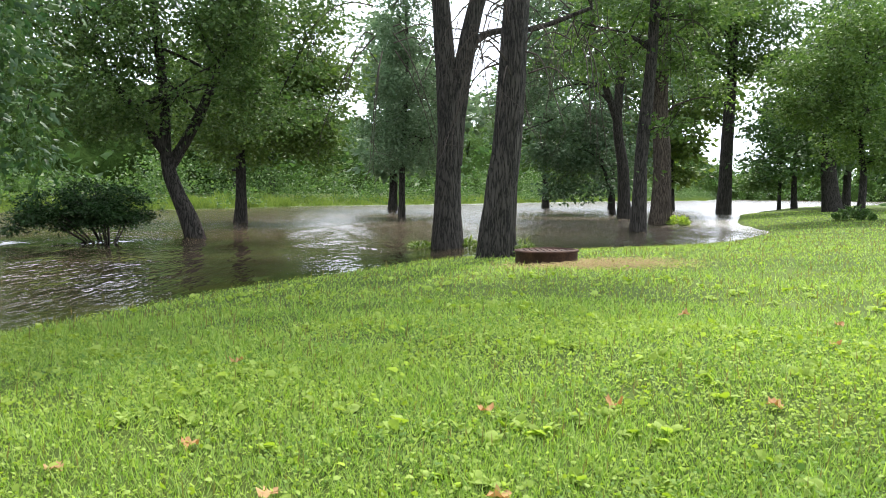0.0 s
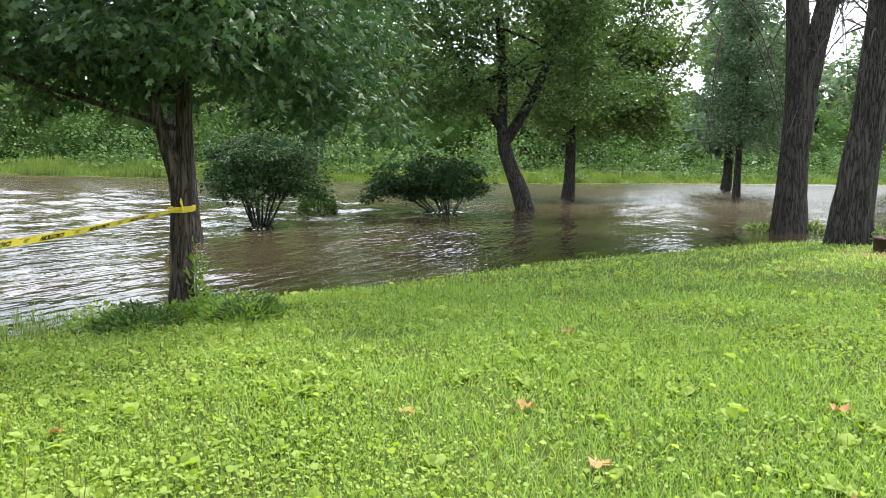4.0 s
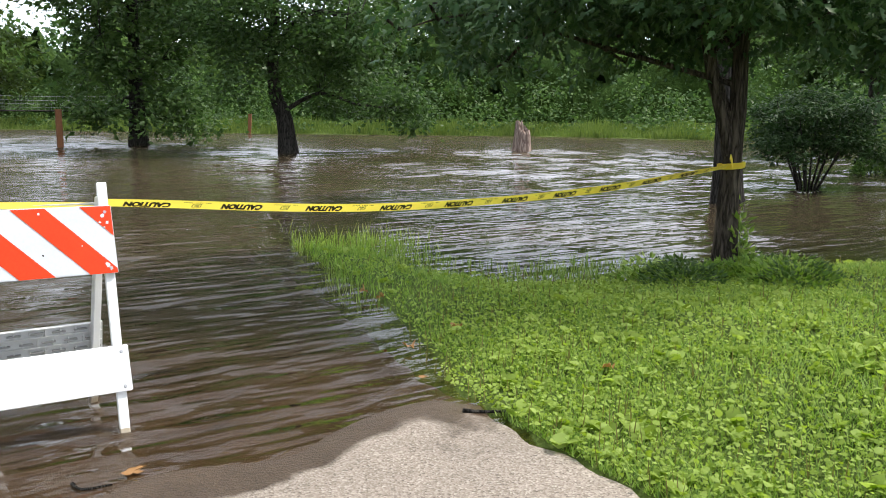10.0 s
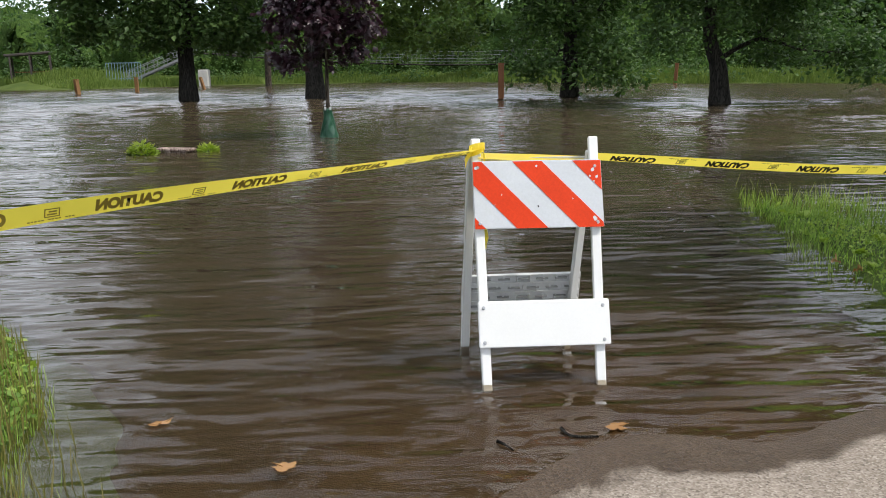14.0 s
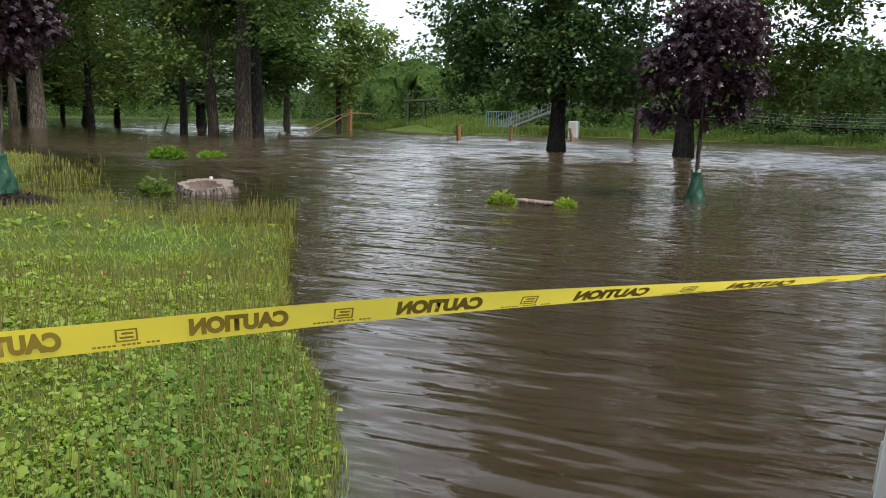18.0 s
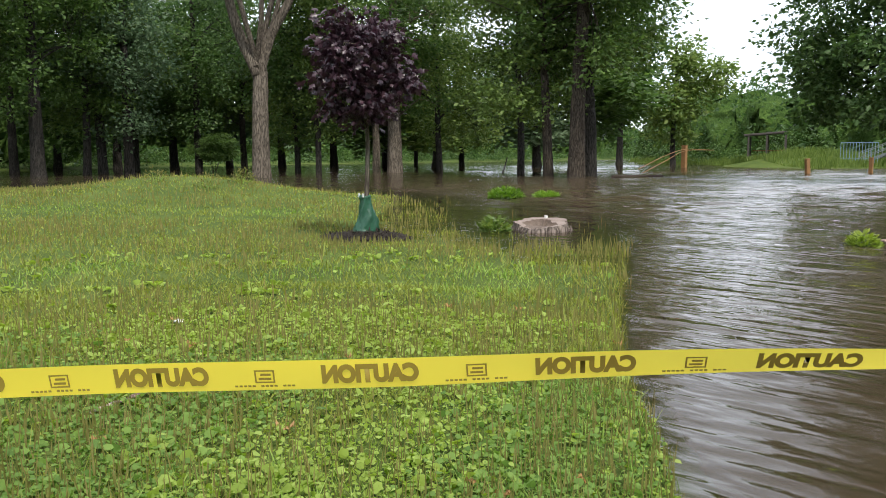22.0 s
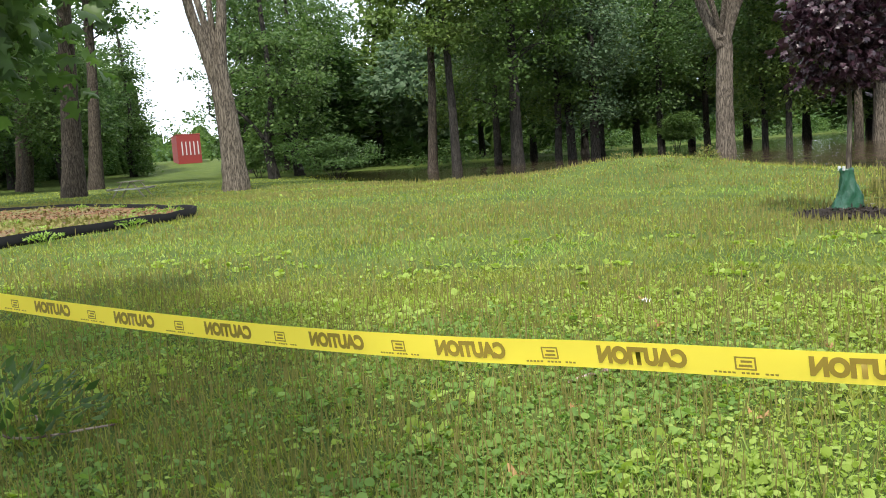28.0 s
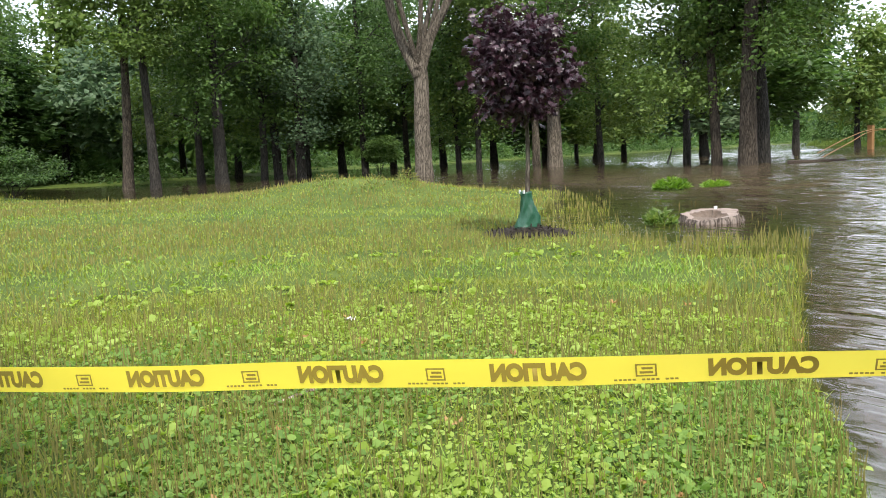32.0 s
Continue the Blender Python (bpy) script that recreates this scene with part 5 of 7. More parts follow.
            thicket.append((*o, gz(*o) + hh * 0.7, 1.8, 1.8, hh))
    (tv, tf), _ = foliage(rng, thicket, 5200, 12, 0.29, 0.46, 0.2, 0.4, tilt=1.6)
    tagged(arrays("bank_thicket", tv, tf, M_LEAF_D), "dense green thicket behind the reeds of the far bank", "bushes", kind="stuff")
    back = []
    for (ax, ay), (bx, by), w in (((-160, -60), (-118, 30), 10), ((-112, 34), (-60, 74), 10), ((-58, 78), (-34, 130), 10), ((-30, 136), (60, 270), 14), ((-150, -66), (-112, -40), 9), ((-175, -130), (-165, -50), 9), ((-120, -92), (-60, -100), 9), ((-58, -98), (-10, -100), 9), ((22, -96), (60, -60), 9), ((-104, -20), (-98, 30), 8), ((-150, -120), (-40, -122), 10), ((-36, -112), (-8, -125), 9),
                                  ((14, -130), (60, -110), 10), ((-60, -180), (60, -185), 14), ((60, 90), (140, 200), 12), ((60, 280), (190, 330), 16), ((62, 232), (150, 262), 12), ((40, 190), (80, 260), 10)):
        ln = math.hypot(bx - ax, by - ay)
        for s in np.arange(0, 1, 5.0 / ln):
            hh = 12 + 6 * rng.random()
            back.append((ax + (bx - ax) * s + rng.normal() * 3, ay + (by - ay) * s + rng.normal() * 3, hh * 0.42, 5.5, 5.5, hh * 0.58))
            back.append((ax + (bx - ax) * s + rng.normal() * 4, ay + (by - ay) * s + rng.normal() * 4, 2.0, 4.0, 4.0, 3.4))
    for line, inward in ((WEST_SHORE[:-4], 1), (np.array(south), -1)):   # the first wall of trees behind the banks
        for a, b in zip(line[:-1], line[1:]):
            ln = np.hypot(*(b - a))
            q = np.array([-(b - a)[1], (b - a)[0]]) / ln * inward
            for s in np.arange(0, 1, 3.6 / ln):
                p = a + (b - a) * s + q * (11 + 7 * rng.random())
                if -5 < p[0] < 10 and p[1] < -80:
                    continue
                low = (-95 < p[0] < -34 and 8 < p[1] < 60) or (p[0] < -74 and -60 < p[1] < -22)
                hh = (6.5 if low else 10.5 if inward > 0 else 6.5) + 3 * rng.random()
                back.append((*p, hh * 0.45, 3.2, 3.2, hh * 0.55))
                back.append((*(p - q * 3), 1.4, 2.6, 2.6, 2.0))
    for x in np.arange(-14, 13, 3.2):
        back.append((x, -158 + 4 * rng.random(), 4.0, 3.4, 3.4, 4.0 + 1.5 * rng.random()))
    (lv, lf), _ = foliage(rng, back, 5000, 9, 1.0, 0.9, 0.2, 0.12, tilt=2.0)
    far = "dark closed woodland far behind the river bank"
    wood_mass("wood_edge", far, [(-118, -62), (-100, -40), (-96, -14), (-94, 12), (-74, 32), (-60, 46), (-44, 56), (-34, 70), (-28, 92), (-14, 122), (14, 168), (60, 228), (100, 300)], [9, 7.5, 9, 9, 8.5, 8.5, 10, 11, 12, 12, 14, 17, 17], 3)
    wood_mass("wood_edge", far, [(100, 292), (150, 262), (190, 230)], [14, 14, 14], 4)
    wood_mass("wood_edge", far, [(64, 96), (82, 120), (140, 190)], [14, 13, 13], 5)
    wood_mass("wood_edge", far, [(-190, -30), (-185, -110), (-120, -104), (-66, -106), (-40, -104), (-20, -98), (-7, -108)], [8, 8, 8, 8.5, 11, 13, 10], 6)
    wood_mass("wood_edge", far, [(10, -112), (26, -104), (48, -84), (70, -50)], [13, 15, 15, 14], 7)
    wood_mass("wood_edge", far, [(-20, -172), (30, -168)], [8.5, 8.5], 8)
    tagged(arrays("distant_woods", lv, lf, M_LEAF_D), "distant dense green woodland beyond the river", "woods", kind="stuff")


def tall_bank_trees():
    """Tall full-crowned trees that close the view behind the flooded groves."""
    rg = np.random.default_rng(77)
    protos = []
    places = [(az, D, hh) for az, D, hh in (
        (91.5, 64, 15), (100, 88, 18), (112, 88, 16), (105, 94, 18), (102.4, 84, 14.5), (81, 82, 18), (76.5, 80, 17), (72.6, 84, 15), (62, 80, 19), (65, 92, 17), (58, 86, 20),
        (141, 74, 12), (162, 96, 16), (166.5, 100, 16), (146, 72, 14), (150.5, 74, 13), (-148.5, 90, 19), (-152, 96, 14), 
        (-77.5, 90, 18), (-81, 100, 18), (-94.5, 88, 17), (-98, 84, 14), (-101, 90, 19), (-104.5, 84, 15), (-108, 88, 18), (-111.5, 82, 14), (-115, 86, 18), (-118.5, 80, 15),
        (-122, 86, 19), (-125.5, 84, 17), (-129, 80, 14), (-132.5, 86, 17), (-136, 78, 12), (-143, 76, 13), (-146, 80, 15))]
    for k, (az, D, hh) in enumerate(places):
        if -148 < az < -120:
            hh *= 0.86
        x, y = -1.2 + D * math.cos(math.radians(az)), -0.3 + D * math.sin(math.radians(az))
        zz = max(0.0, gz(x, y))
        if k < 4:
            low = 0.12 * hh
            protos.append((grow("tall_bank_tree", "tall full-crowned broadleaf tree behind the flooded grove", x, y, [([(0, 0, -0.6), (0.1, 0, 4), (-0.2, 0.2, 9), (0, 0, hh * 0.95)], 0.36, 0.1)],
                                forest_blobs(rg, hh, 4.6, low + 1.0), (M_LEAF_S, M_LEAF, M_LEAF_Y, M_LEAF_D)[k], M_BARK_D, 560, 9, 0.62, 0.66, 300 + k, z=zz, group="tall bank trees", limbs=7, twigs=False), hh))
        else:
            pr, ph = protos[(1, 3, 2, 0, 1)[k % 5]]
            sc = hh / ph
            wide = 1.0 + 0.2 * rg.random() if az > -148 and az < -90 else min(1.0, sc)
            copy_thing(pr, pose(x, y, zz, 0, 0, rg.random() * 360) @ Matrix.Diagonal((wide, wide, sc, 1)))


north_trees()
tall_bank_trees()
west_trees()
purple_saplings()
south_trees()
far_woods()

# ---------------------------------------------------------------- barricade and tape
# grey that paints the recess shadows of the rear panel
M_SLOT_SHADE = plain("shaded_slot_grey", (0.33, 0.33, 0.32), 0.8, 0.1)
M_REAR = plain("dull_white_plastic", (0.66, 0.66, 0.65), 0.55, 0.3, vary=0.08)


def barricade():
    ox, oy = -4.65, 0.31
    top = base("barricade", ox, oy, -0.035, "white A-frame traffic barricade with orange-striped panel standing in shallow water", "barricade")
    def at(x, y, z):
        return Vector((x - ox, y - oy, z + 0.035))
    face_lo, face_hi = Vector((-4.457, 0, 0.0)), Vector((-4.825, 0, 1.085))
    def front(y, z, out=0.0):
        k = z / 1.085
        return at(face_lo.x + (face_hi.x - face_lo.x) * k + out, y, z)
    for y0, y1 in ((0.036, 0.028), (0.566, 0.592)):
        bm = bmesh.new()
        beam(bm, front(y0, -0.033), front(y1, 1.085), 0.044, 0.03, bevel=0.004)
        part("leg", bm, M_WHITE, top)
    for y0, y1, yt in ((-0.015, 0.0, 0.012), (0.52, 0.55, 0.585)):
        bm = bmesh.new()
        beam(bm, at(-5.00, y0, -0.06), at(-4.83, yt, 1.02), 0.042, 0.028, bevel=0.004)
        part("rear_leg", bm, M_REAR, top)
    def panel(name, z0, z1, y0, y1, m, t=0.018, out=0.022, skew=0.0):
        bm = bmesh.new()
        vs = []
        for o in (out, out + t):
            for y, z in ((y0, z0), (y1, z0 - skew), (y1, z1 - skew), (y0, z1)):
                vs.append(bm.verts.new(front(y, z, o)))
        for q in ((3, 2, 1, 0), (4, 5, 6, 7), (0, 1, 5, 4), (1, 2, 6, 5), (2, 3, 7, 6), (3, 0, 4, 7)):
            bm.faces.new([vs[k] for k in q])
        bmesh.ops.bevel(bm, geom=list(bm.edges), offset=0.004, segments=2, affect="EDGES")
        bmesh.ops.recalc_face_normals(bm, faces=list(bm.faces))
        return part(name, bm, m, top)
    upper = panel("striped_panel", 0.684, 0.988, 0.004, 0.616, M_SHEET_W, skew=0.004)
    panel("lower_panel", 0.166, 0.364, 0.004, 0.616, M_WHITE, skew=0.004)
    for s0, s1 in ((-0.388, -0.249), (-0.104, 0.042), (0.187, 0.326), (0.471, 0.610)):     # orange stripes at 45 degrees
        H, W = 0.300, 0.606
        poly = [(s0, 0.0), (s1, 0.0), (s1 + H, H), (s0 + H, H)]
        def clip(pts, axis, lim, keep):
            out = []
            for p, q in zip(pts, pts[1:] + pts[:1]):
                ip, iq = keep(p[axis], lim), keep(q[axis], lim)
                if ip:
                    out.append(p)
                if ip != iq:
                    k = (lim - p[axis]) / (q[axis] - p[axis])
                    out.append((p[0] + (q[0] - p[0]) * k, p[1] + (q[1] - p[1]) * k))
            return out
        poly = clip(clip(poly, 0, 0.0, lambda a, b: a >= b), 0, W, lambda a, b: a <= b)
        if len(poly) < 3:
            continue
        bm = bmesh.new()
        bm.faces.new([bm.verts.new(front(0.007 + u, 0.986 - d - 0.004 * u / W, 0.0425)) for u, d in poly])
        bmesh.ops.recalc_face_normals(bm, faces=list(bm.faces))
        part("orange_stripe", bm, M_SHEET_O, upper)
    rg = np.random.default_rng(55)                       # chips and scuffs in the sheeting, thickest at the corners
    for u, d, r, m in ((0.565, 0.045, 0.009, M_SHEET_W), (0.552, 0.075, 0.006, M_SHEET_W), (0.585, 0.078, 0.007, M_SHEET_W), (0.570, 0.098, 0.005, M_SHEET_W), (0.300, 0.024, 0.006, M_SHEET_W), (0.565, 0.265, 0.011, M_SHEET_W),
                       (0.580, 0.285, 0.006, M_SHEET_W), (0.130, 0.150, 0.004, M_SHEET_W), (0.095, 0.195, 0.003, M_SHEET_W), (0.012, 0.030, 0.008, M_SHEET_W), (0.300, 0.205, 0.0045, M_INK), (0.020, 0.020, 0.005, M_RUST), (0.465, 0.175, 0.003, M_SHEET_W)):
        bm = bmesh.new()
        ring = []
        for k in range(7):
            a, q = 2 * math.pi * k / 7, r * (0.6 + 0.7 * rg.random())
            ring.append(bm.verts.new(front(0.007 + u + q * math.cos(a), 0.986 - d + q * math.sin(a), 0.0432)))
        bm.faces.new(ring)
        bmesh.ops.recalc_face_normals(bm, faces=list(bm.faces))
        part("worn_spot", bm, m, upper)
    bm = bmesh.new()                                     # tape end hanging down behind the panel
    strip = [[bm.verts.new(at(-4.775 + 0.012 * math.sin(3 * k), 0.062 + w + 0.006 * math.sin(2 * k), 0.73 - 0.028 * k)) for w in (0.0, 0.022 - 0.001 * k)] for k in range(7)]
    for p, q in zip(strip[:-1], strip[1:]):
        bm.faces.new((p[0], p[1], q[1], q[0]))
    part("tape_end", bm, M_TAPE, top, "loose yellow tape end")
    # ribbed rear rail and its mirror panel behind the stripes
    bm = bmesh.new()
    def rear(y, z, out=0.0):
        k = (z + 0.04) / 1.06
        return at(-5.00 + 0.17 * k + out, y - 0.03 * (1 - k), z)
    def slab(z0, z1, y0, y1, o0, o1):
        vs = [bm.verts.new(rear(y, z, o)) for o in (o0, o1) for y, z in ((y0, z0), (y1, z0), (y1, z1), (y0, z1))]
        for q in ((3, 2, 1, 0), (4, 5, 6, 7), (0, 1, 5, 4), (1, 2, 6, 5), (2, 3, 7, 6), (3, 0, 4, 7)):
            bm.faces.new([vs[k] for k in q])
    slab(0.19, 0.388, -0.01, 0.60, -0.03, -0.018)
    for z in (0.192, 0.24, 0.29, 0.34, 0.381):
        slab(z, z + 0.006, -0.005, 0.595, -0.018, 0.0)
    for k in range(9):
        for r, z in enumerate((0.198, 0.246, 0.296, 0.346)):
            y = 0.03 + 0.068 * k + (0.034 if r % 2 else 0)
            if y < 0.585:
                slab(z, z + 0.03, y, y + 0.006, -0.018, 0.0)
    part("rear_panel", bm, M_REAR, top, "pale ribbed plastic rear panel")
    for r, z in enumerate((0.214, 0.262, 0.311, 0.359)):       # dark grey bars paint the shade inside the moulded slots
        for k in range(6):
            y = 0.03 + 0.098 * k + (0.045 if r % 2 else 0)
            bm = bmesh.new()
            slab(z, z + 0.007, y, min(y + 0.060, 0.59), -0.0175, 0.002)
            part("slot_shade", bm, M_SLOT_SHADE, top)
    bm = bmesh.new()
    slab(0.70, 0.99, -0.005, 0.60, -0.03, -0.018)
    part("rear_upper_panel", bm, M_REAR, top)
    for y in (0.03, 0.585):
        for z in (0.19, 0.34, 0.71, 0.96):
            bm = bmesh.new()
            m = Matrix.Translation(front(y, z - 0.004 * (y > 0.3), 0.043)) @ Euler((0, radians(71), 0)).to_matrix().to_4x4()
            bmesh.ops.create_cone(bm, segments=10, radius1=0.009, radius2=0.006, depth=0.006, cap_ends=True, matrix=m)
            part("bolt", bm, M_STEEL, top)
    return top


def letters(text, size):
    cu = bpy.data.curves.new("lettering", "FONT")
    cu.body, cu.size, cu.align_x, cu.align_y = text, size, "CENTER", "CENTER"
    cu.offset = 0.0040
    ob = new("lettering", cu)
    bpy.context.view_layer.update()
    me = bpy.data.meshes.new_from_object(ob.evaluated_get(bpy.context.evaluated_depsgraph_get()))
    me.calc_loop_triangles()
    v = np.array([p.co[:] for p in me.vertices]) * [0.84, 1.0, 1.0]
    f = np.array([t.vertices[:] for t in me.loop_triangles])
    bpy.data.objects.remove(ob)
    return v, f


WORD = letters("CAUTION", 0.060)


def tape(label, pts, twist, first, facing, width=0.0762, step=0.66, behind=False):
    """A ribbon through pts; twist is (place along it 0-1, degrees from upright); print on the side that faces, or showing through from behind."""
    n = 240
    line = smooth_line(pts, n)
    seg = np.r_[0, np.cumsum(np.linalg.norm(np.diff(line, axis=0), axis=1))]
    total = seg[-1]
    def frame_at(sv):
        p = np.stack([np.interp(sv, seg, line[:, k]) for k in range(3)], -1)
        q = np.stack([np.interp(sv + 0.01, seg, line[:, k]) for k in range(3)], -1) - np.stack([np.interp(sv - 0.01, seg, line[:, k]) for k in range(3)], -1)
        q /= np.linalg.norm(q, axis=-1)[..., None] + 1e-9
        side = np.cross(q, [0, 0, 1.0]) * facing
        side /= np.linalg.norm(side, axis=-1)[..., None]
        up = np.cross(side, q)
        up *= np.sign(up[..., 2:3] + 1e-9)
        a = np.radians(np.interp(sv / total, *np.array(twist, float).T))[..., None]
        return p, q, up * np.cos(a) + side * np.sin(a), side * np.cos(a) - up * np.sin(a)
    top = base("caution_tape", *pts[0], label, "caution tape", "caution tape")
    o = np.array(pts[0])
    sv = np.linspace(0, total, n)
    p, q, up, nor = frame_at(sv)
    rows = np.array([-0.5, -0.25, 0, 0.25, 0.5])
    bow = 0.002 * np.sin(sv * 5.0)[:, None] * (1 - (rows * 2) ** 2)
    v = p[:, None] + up[:, None] * rows[None, :, None] * width + nor[:, None] * bow[..., None]
    i, j = np.meshgrid(np.arange(n - 1), np.arange(4), indexing="ij")
    f = np.stack([i * 5 + j, i * 5 + j + 1, (i + 1) * 5 + j + 1, (i + 1) * 5 + j], -1).reshape(-1, 4)
    ribbon = arrays("ribbon", (v - o).reshape(-1, 3), f, M_TAPE, top, smooth=True)
    s = first
    def lay(name, tv, tf, s0):
        sgn = np.sign(np.dot(np.cross([0, 0, 1.0], nor[n // 2]), q[n // 2]))
        at_s = s0 - tv[:, 0] * sgn                     # print hangs upside down
        pp, qq, uu, nn = frame_at(np.clip(at_s, 0, total))
        w = pp - uu * tv[:, 1:2] * (-1 if behind else 1) + nn * (0.0034 + 0.002 * np.sin(np.clip(at_s, 0, total) * 5.0)[:, None] * (1 - np.clip(tv[:, 1:2] / width * 2, -1, 1) ** 2)) - o
        arrays(name, w, tf, M_INK_B if behind else M_INK, ribbon)
    while s < total - 0.15:
        lay("caution_lettering", *WORD, s)
        if s + 0.5 * step < total - 0.05:              # maker's mark: a small framed block and a line of fine print
            mk = []
            bars = [(-0.024, 0.013, 0.024, 0.017), (-0.024, -0.017, 0.024, -0.013), (-0.024, -0.013, -0.020, 0.013), (0.020, -0.013, 0.024, 0.013), (-0.015, -0.009, 0.015, -0.003), (-0.015, 0.002, 0.010, 0.008)]
            bars += [(-0.070 + 0.0105 * q, -0.0275, -0.0625 + 0.0105 * q, -0.0225) for q in range(14) if q not in (3, 8)]
            for x0, y0, x1, y1 in bars:
                mk.append((np.array([(x0, y0, 0), (x1, y0, 0), (x1, y1, 0), (x0, y1, 0)], float), np.array([[0, 1, 2], [0, 2, 3]])))
            mv, mf = join(mk)
            lay("maker_mark", mv, mf, s + 0.5 * step)
        s += step
    return top


barricade()
TIE_L, TIE_R, TREE_TIE = (-4.80, 0.035, 1.03), (-4.845, 0.59, 0.99), (-5.40, 5.83, 0.985)
tape("yellow caution tape stretched from the barricade to a tree", [TIE_R, (-5.0, 2.2, 0.865), (-5.2, 4.0, 0.865), TREE_TIE], [(0, 58), (0.15, 50), (0.7, 38), (1, 55)], 0.22, 1, step=0.5)
tape("yellow caution tape stretched low across the lawn", [TIE_L, (-4.30, -0.56, 1.02), (-3.62, -1.38, 1.0), (-3.10, -2.0, 0.96), (-2.70, -2.47, 0.938), (-2.35, -2.87, 0.915), (-1.80, -3.5, 0.905), (-0.92, -4.4, 0.955), (0.75, -5.95, 1.12)], [(0, 68), (0.1, 56), (0.18, 40), (0.32, 14), (0.6, 5), (1, 0)], 0.18, -1, step=0.5, behind=True)
tape("yellow caution tape running between the barricade posts", [(TIE_R[0], TIE_R[1], 0.975), (-4.848, 0.31, 0.988), (TIE_L[0], TIE_L[1], 1.01)], [(0, 74), (0.5, 66), (1, 76)], 0.3, 1)

# the tape's turns and loose ends round the tree and the barricade post
def tape_knot(label, x, y, z, r, ends, seed):
    rg = np.random.default_rng(seed)
    top = base("tape_knot", x, y, z, label, "caution tape", "caution tape")
    for k in range(2):
        a = np.linspace(0, 2 * np.pi, 25)
        zz = 0.012 * np.sin(a + k) + 0.012 * k
        v = np.concatenate([np.stack([(r + 0.004 * k) * np.cos(a), (r + 0.004 * k) * np.sin(a), zz + d], 1) for d in (-0.016, 0.016)])
        f = np.array([(i, i + 1, 26 + i, 25 + i) for i in range(24)])
        arrays("wrap", v, f, M_TAPE, top, smooth=True)
    for ax, ay, up, ln in ends:
        s = np.linspace(0, 1, 8)
        mid = np.stack([r * np.sign(ax) * 0.8 + ax * s * ln, r * np.sign(ay) * 0.8 + ay * s * ln, up * ln * s - 0.5 * ln * s * s], 1)
        w = np.stack([0.2 * s, 0.1 * np.sin(s * 4), 1 - 0.3 * s], 1) * (0.02 + 0.012 * s)[:, None]
        v = np.concatenate([mid - w, mid + w])
        f = np.array([(i, i + 1, 9 + i, 8 + i) for i in range(7)])
        arrays("loose_end", v, f, M_TAPE, top, smooth=True)


tape_knot("yellow tape knotted round the tree trunk", -5.45, 5.955, 0.985, 0.118, [(0.4, -0.9, 1.3, 0.12)], 1)
tape_knot("yellow tape knotted round the barricade post", -4.80, 0.034, 1.035, 0.033, [(0.4, -0.7, -0.6, 0.05), (0.1, 0.2, -1.8, 0.05)], 2)

# ---------------------------------------------------------------- grass, weeds and seed stalks
def scatter(rng, n, r0, r1, power, a0=52, a1=296):
    """Places round the standpoint, thinning out with distance."""
    u = rng.random(n)
    k = 2 - power
    r = r0 * (r1 / r0) ** u if abs(k) < 1e-6 else (r0 ** k + u * (r1 ** k - r0 ** k)) ** (1 / k)
    a = np.radians(a0 + (a1 - a0) * rng.random(n))
    return -1.3 + r * np.cos(a), -0.35 + r * np.sin(a), r


def patch(x, y, s, seed):
    return (np.sin(x * s + seed) * np.cos(y * s * 1.3 + seed * 2) + np.sin((x + y) * s * 0.63 + seed * 3) + 0.6 * np.sin((x - 1.7 * y) * s * 1.9 + seed)) / 2.6


BED = [(4.6, -14.6), (2.2, -16.8), (0.3, -19.2), (-0.72, -20.6), (-0.98, -22.0), (-0.75, -23.2), (0.72, -26.6), (4.0, -31.9), (7.5, -33.6)]
BED_IN = np.array(BED + [(12, -33), (12, -15)])


def plants_on(x, y, drown=0.0):
    h = ground_height(x, y)
    ok = (off_path(x, y) > -0.02 + 0.09 * patch(x, y, 6.0, 3.0) * (y < -0.8) + 0.05 * np.sin(x * 37 + y * 53) * (y < -0.8)) | (x < -9.0) | (x > 13.3)
    ok &= h > -drown
    ok &= (inside_by(x, y, BED_IN) < 0) & (np.hypot(x - 1.63, y - 13.8) > 0.6) & (np.hypot(x + 10.9, y + 11.05) > 0.76)
    return h, ok


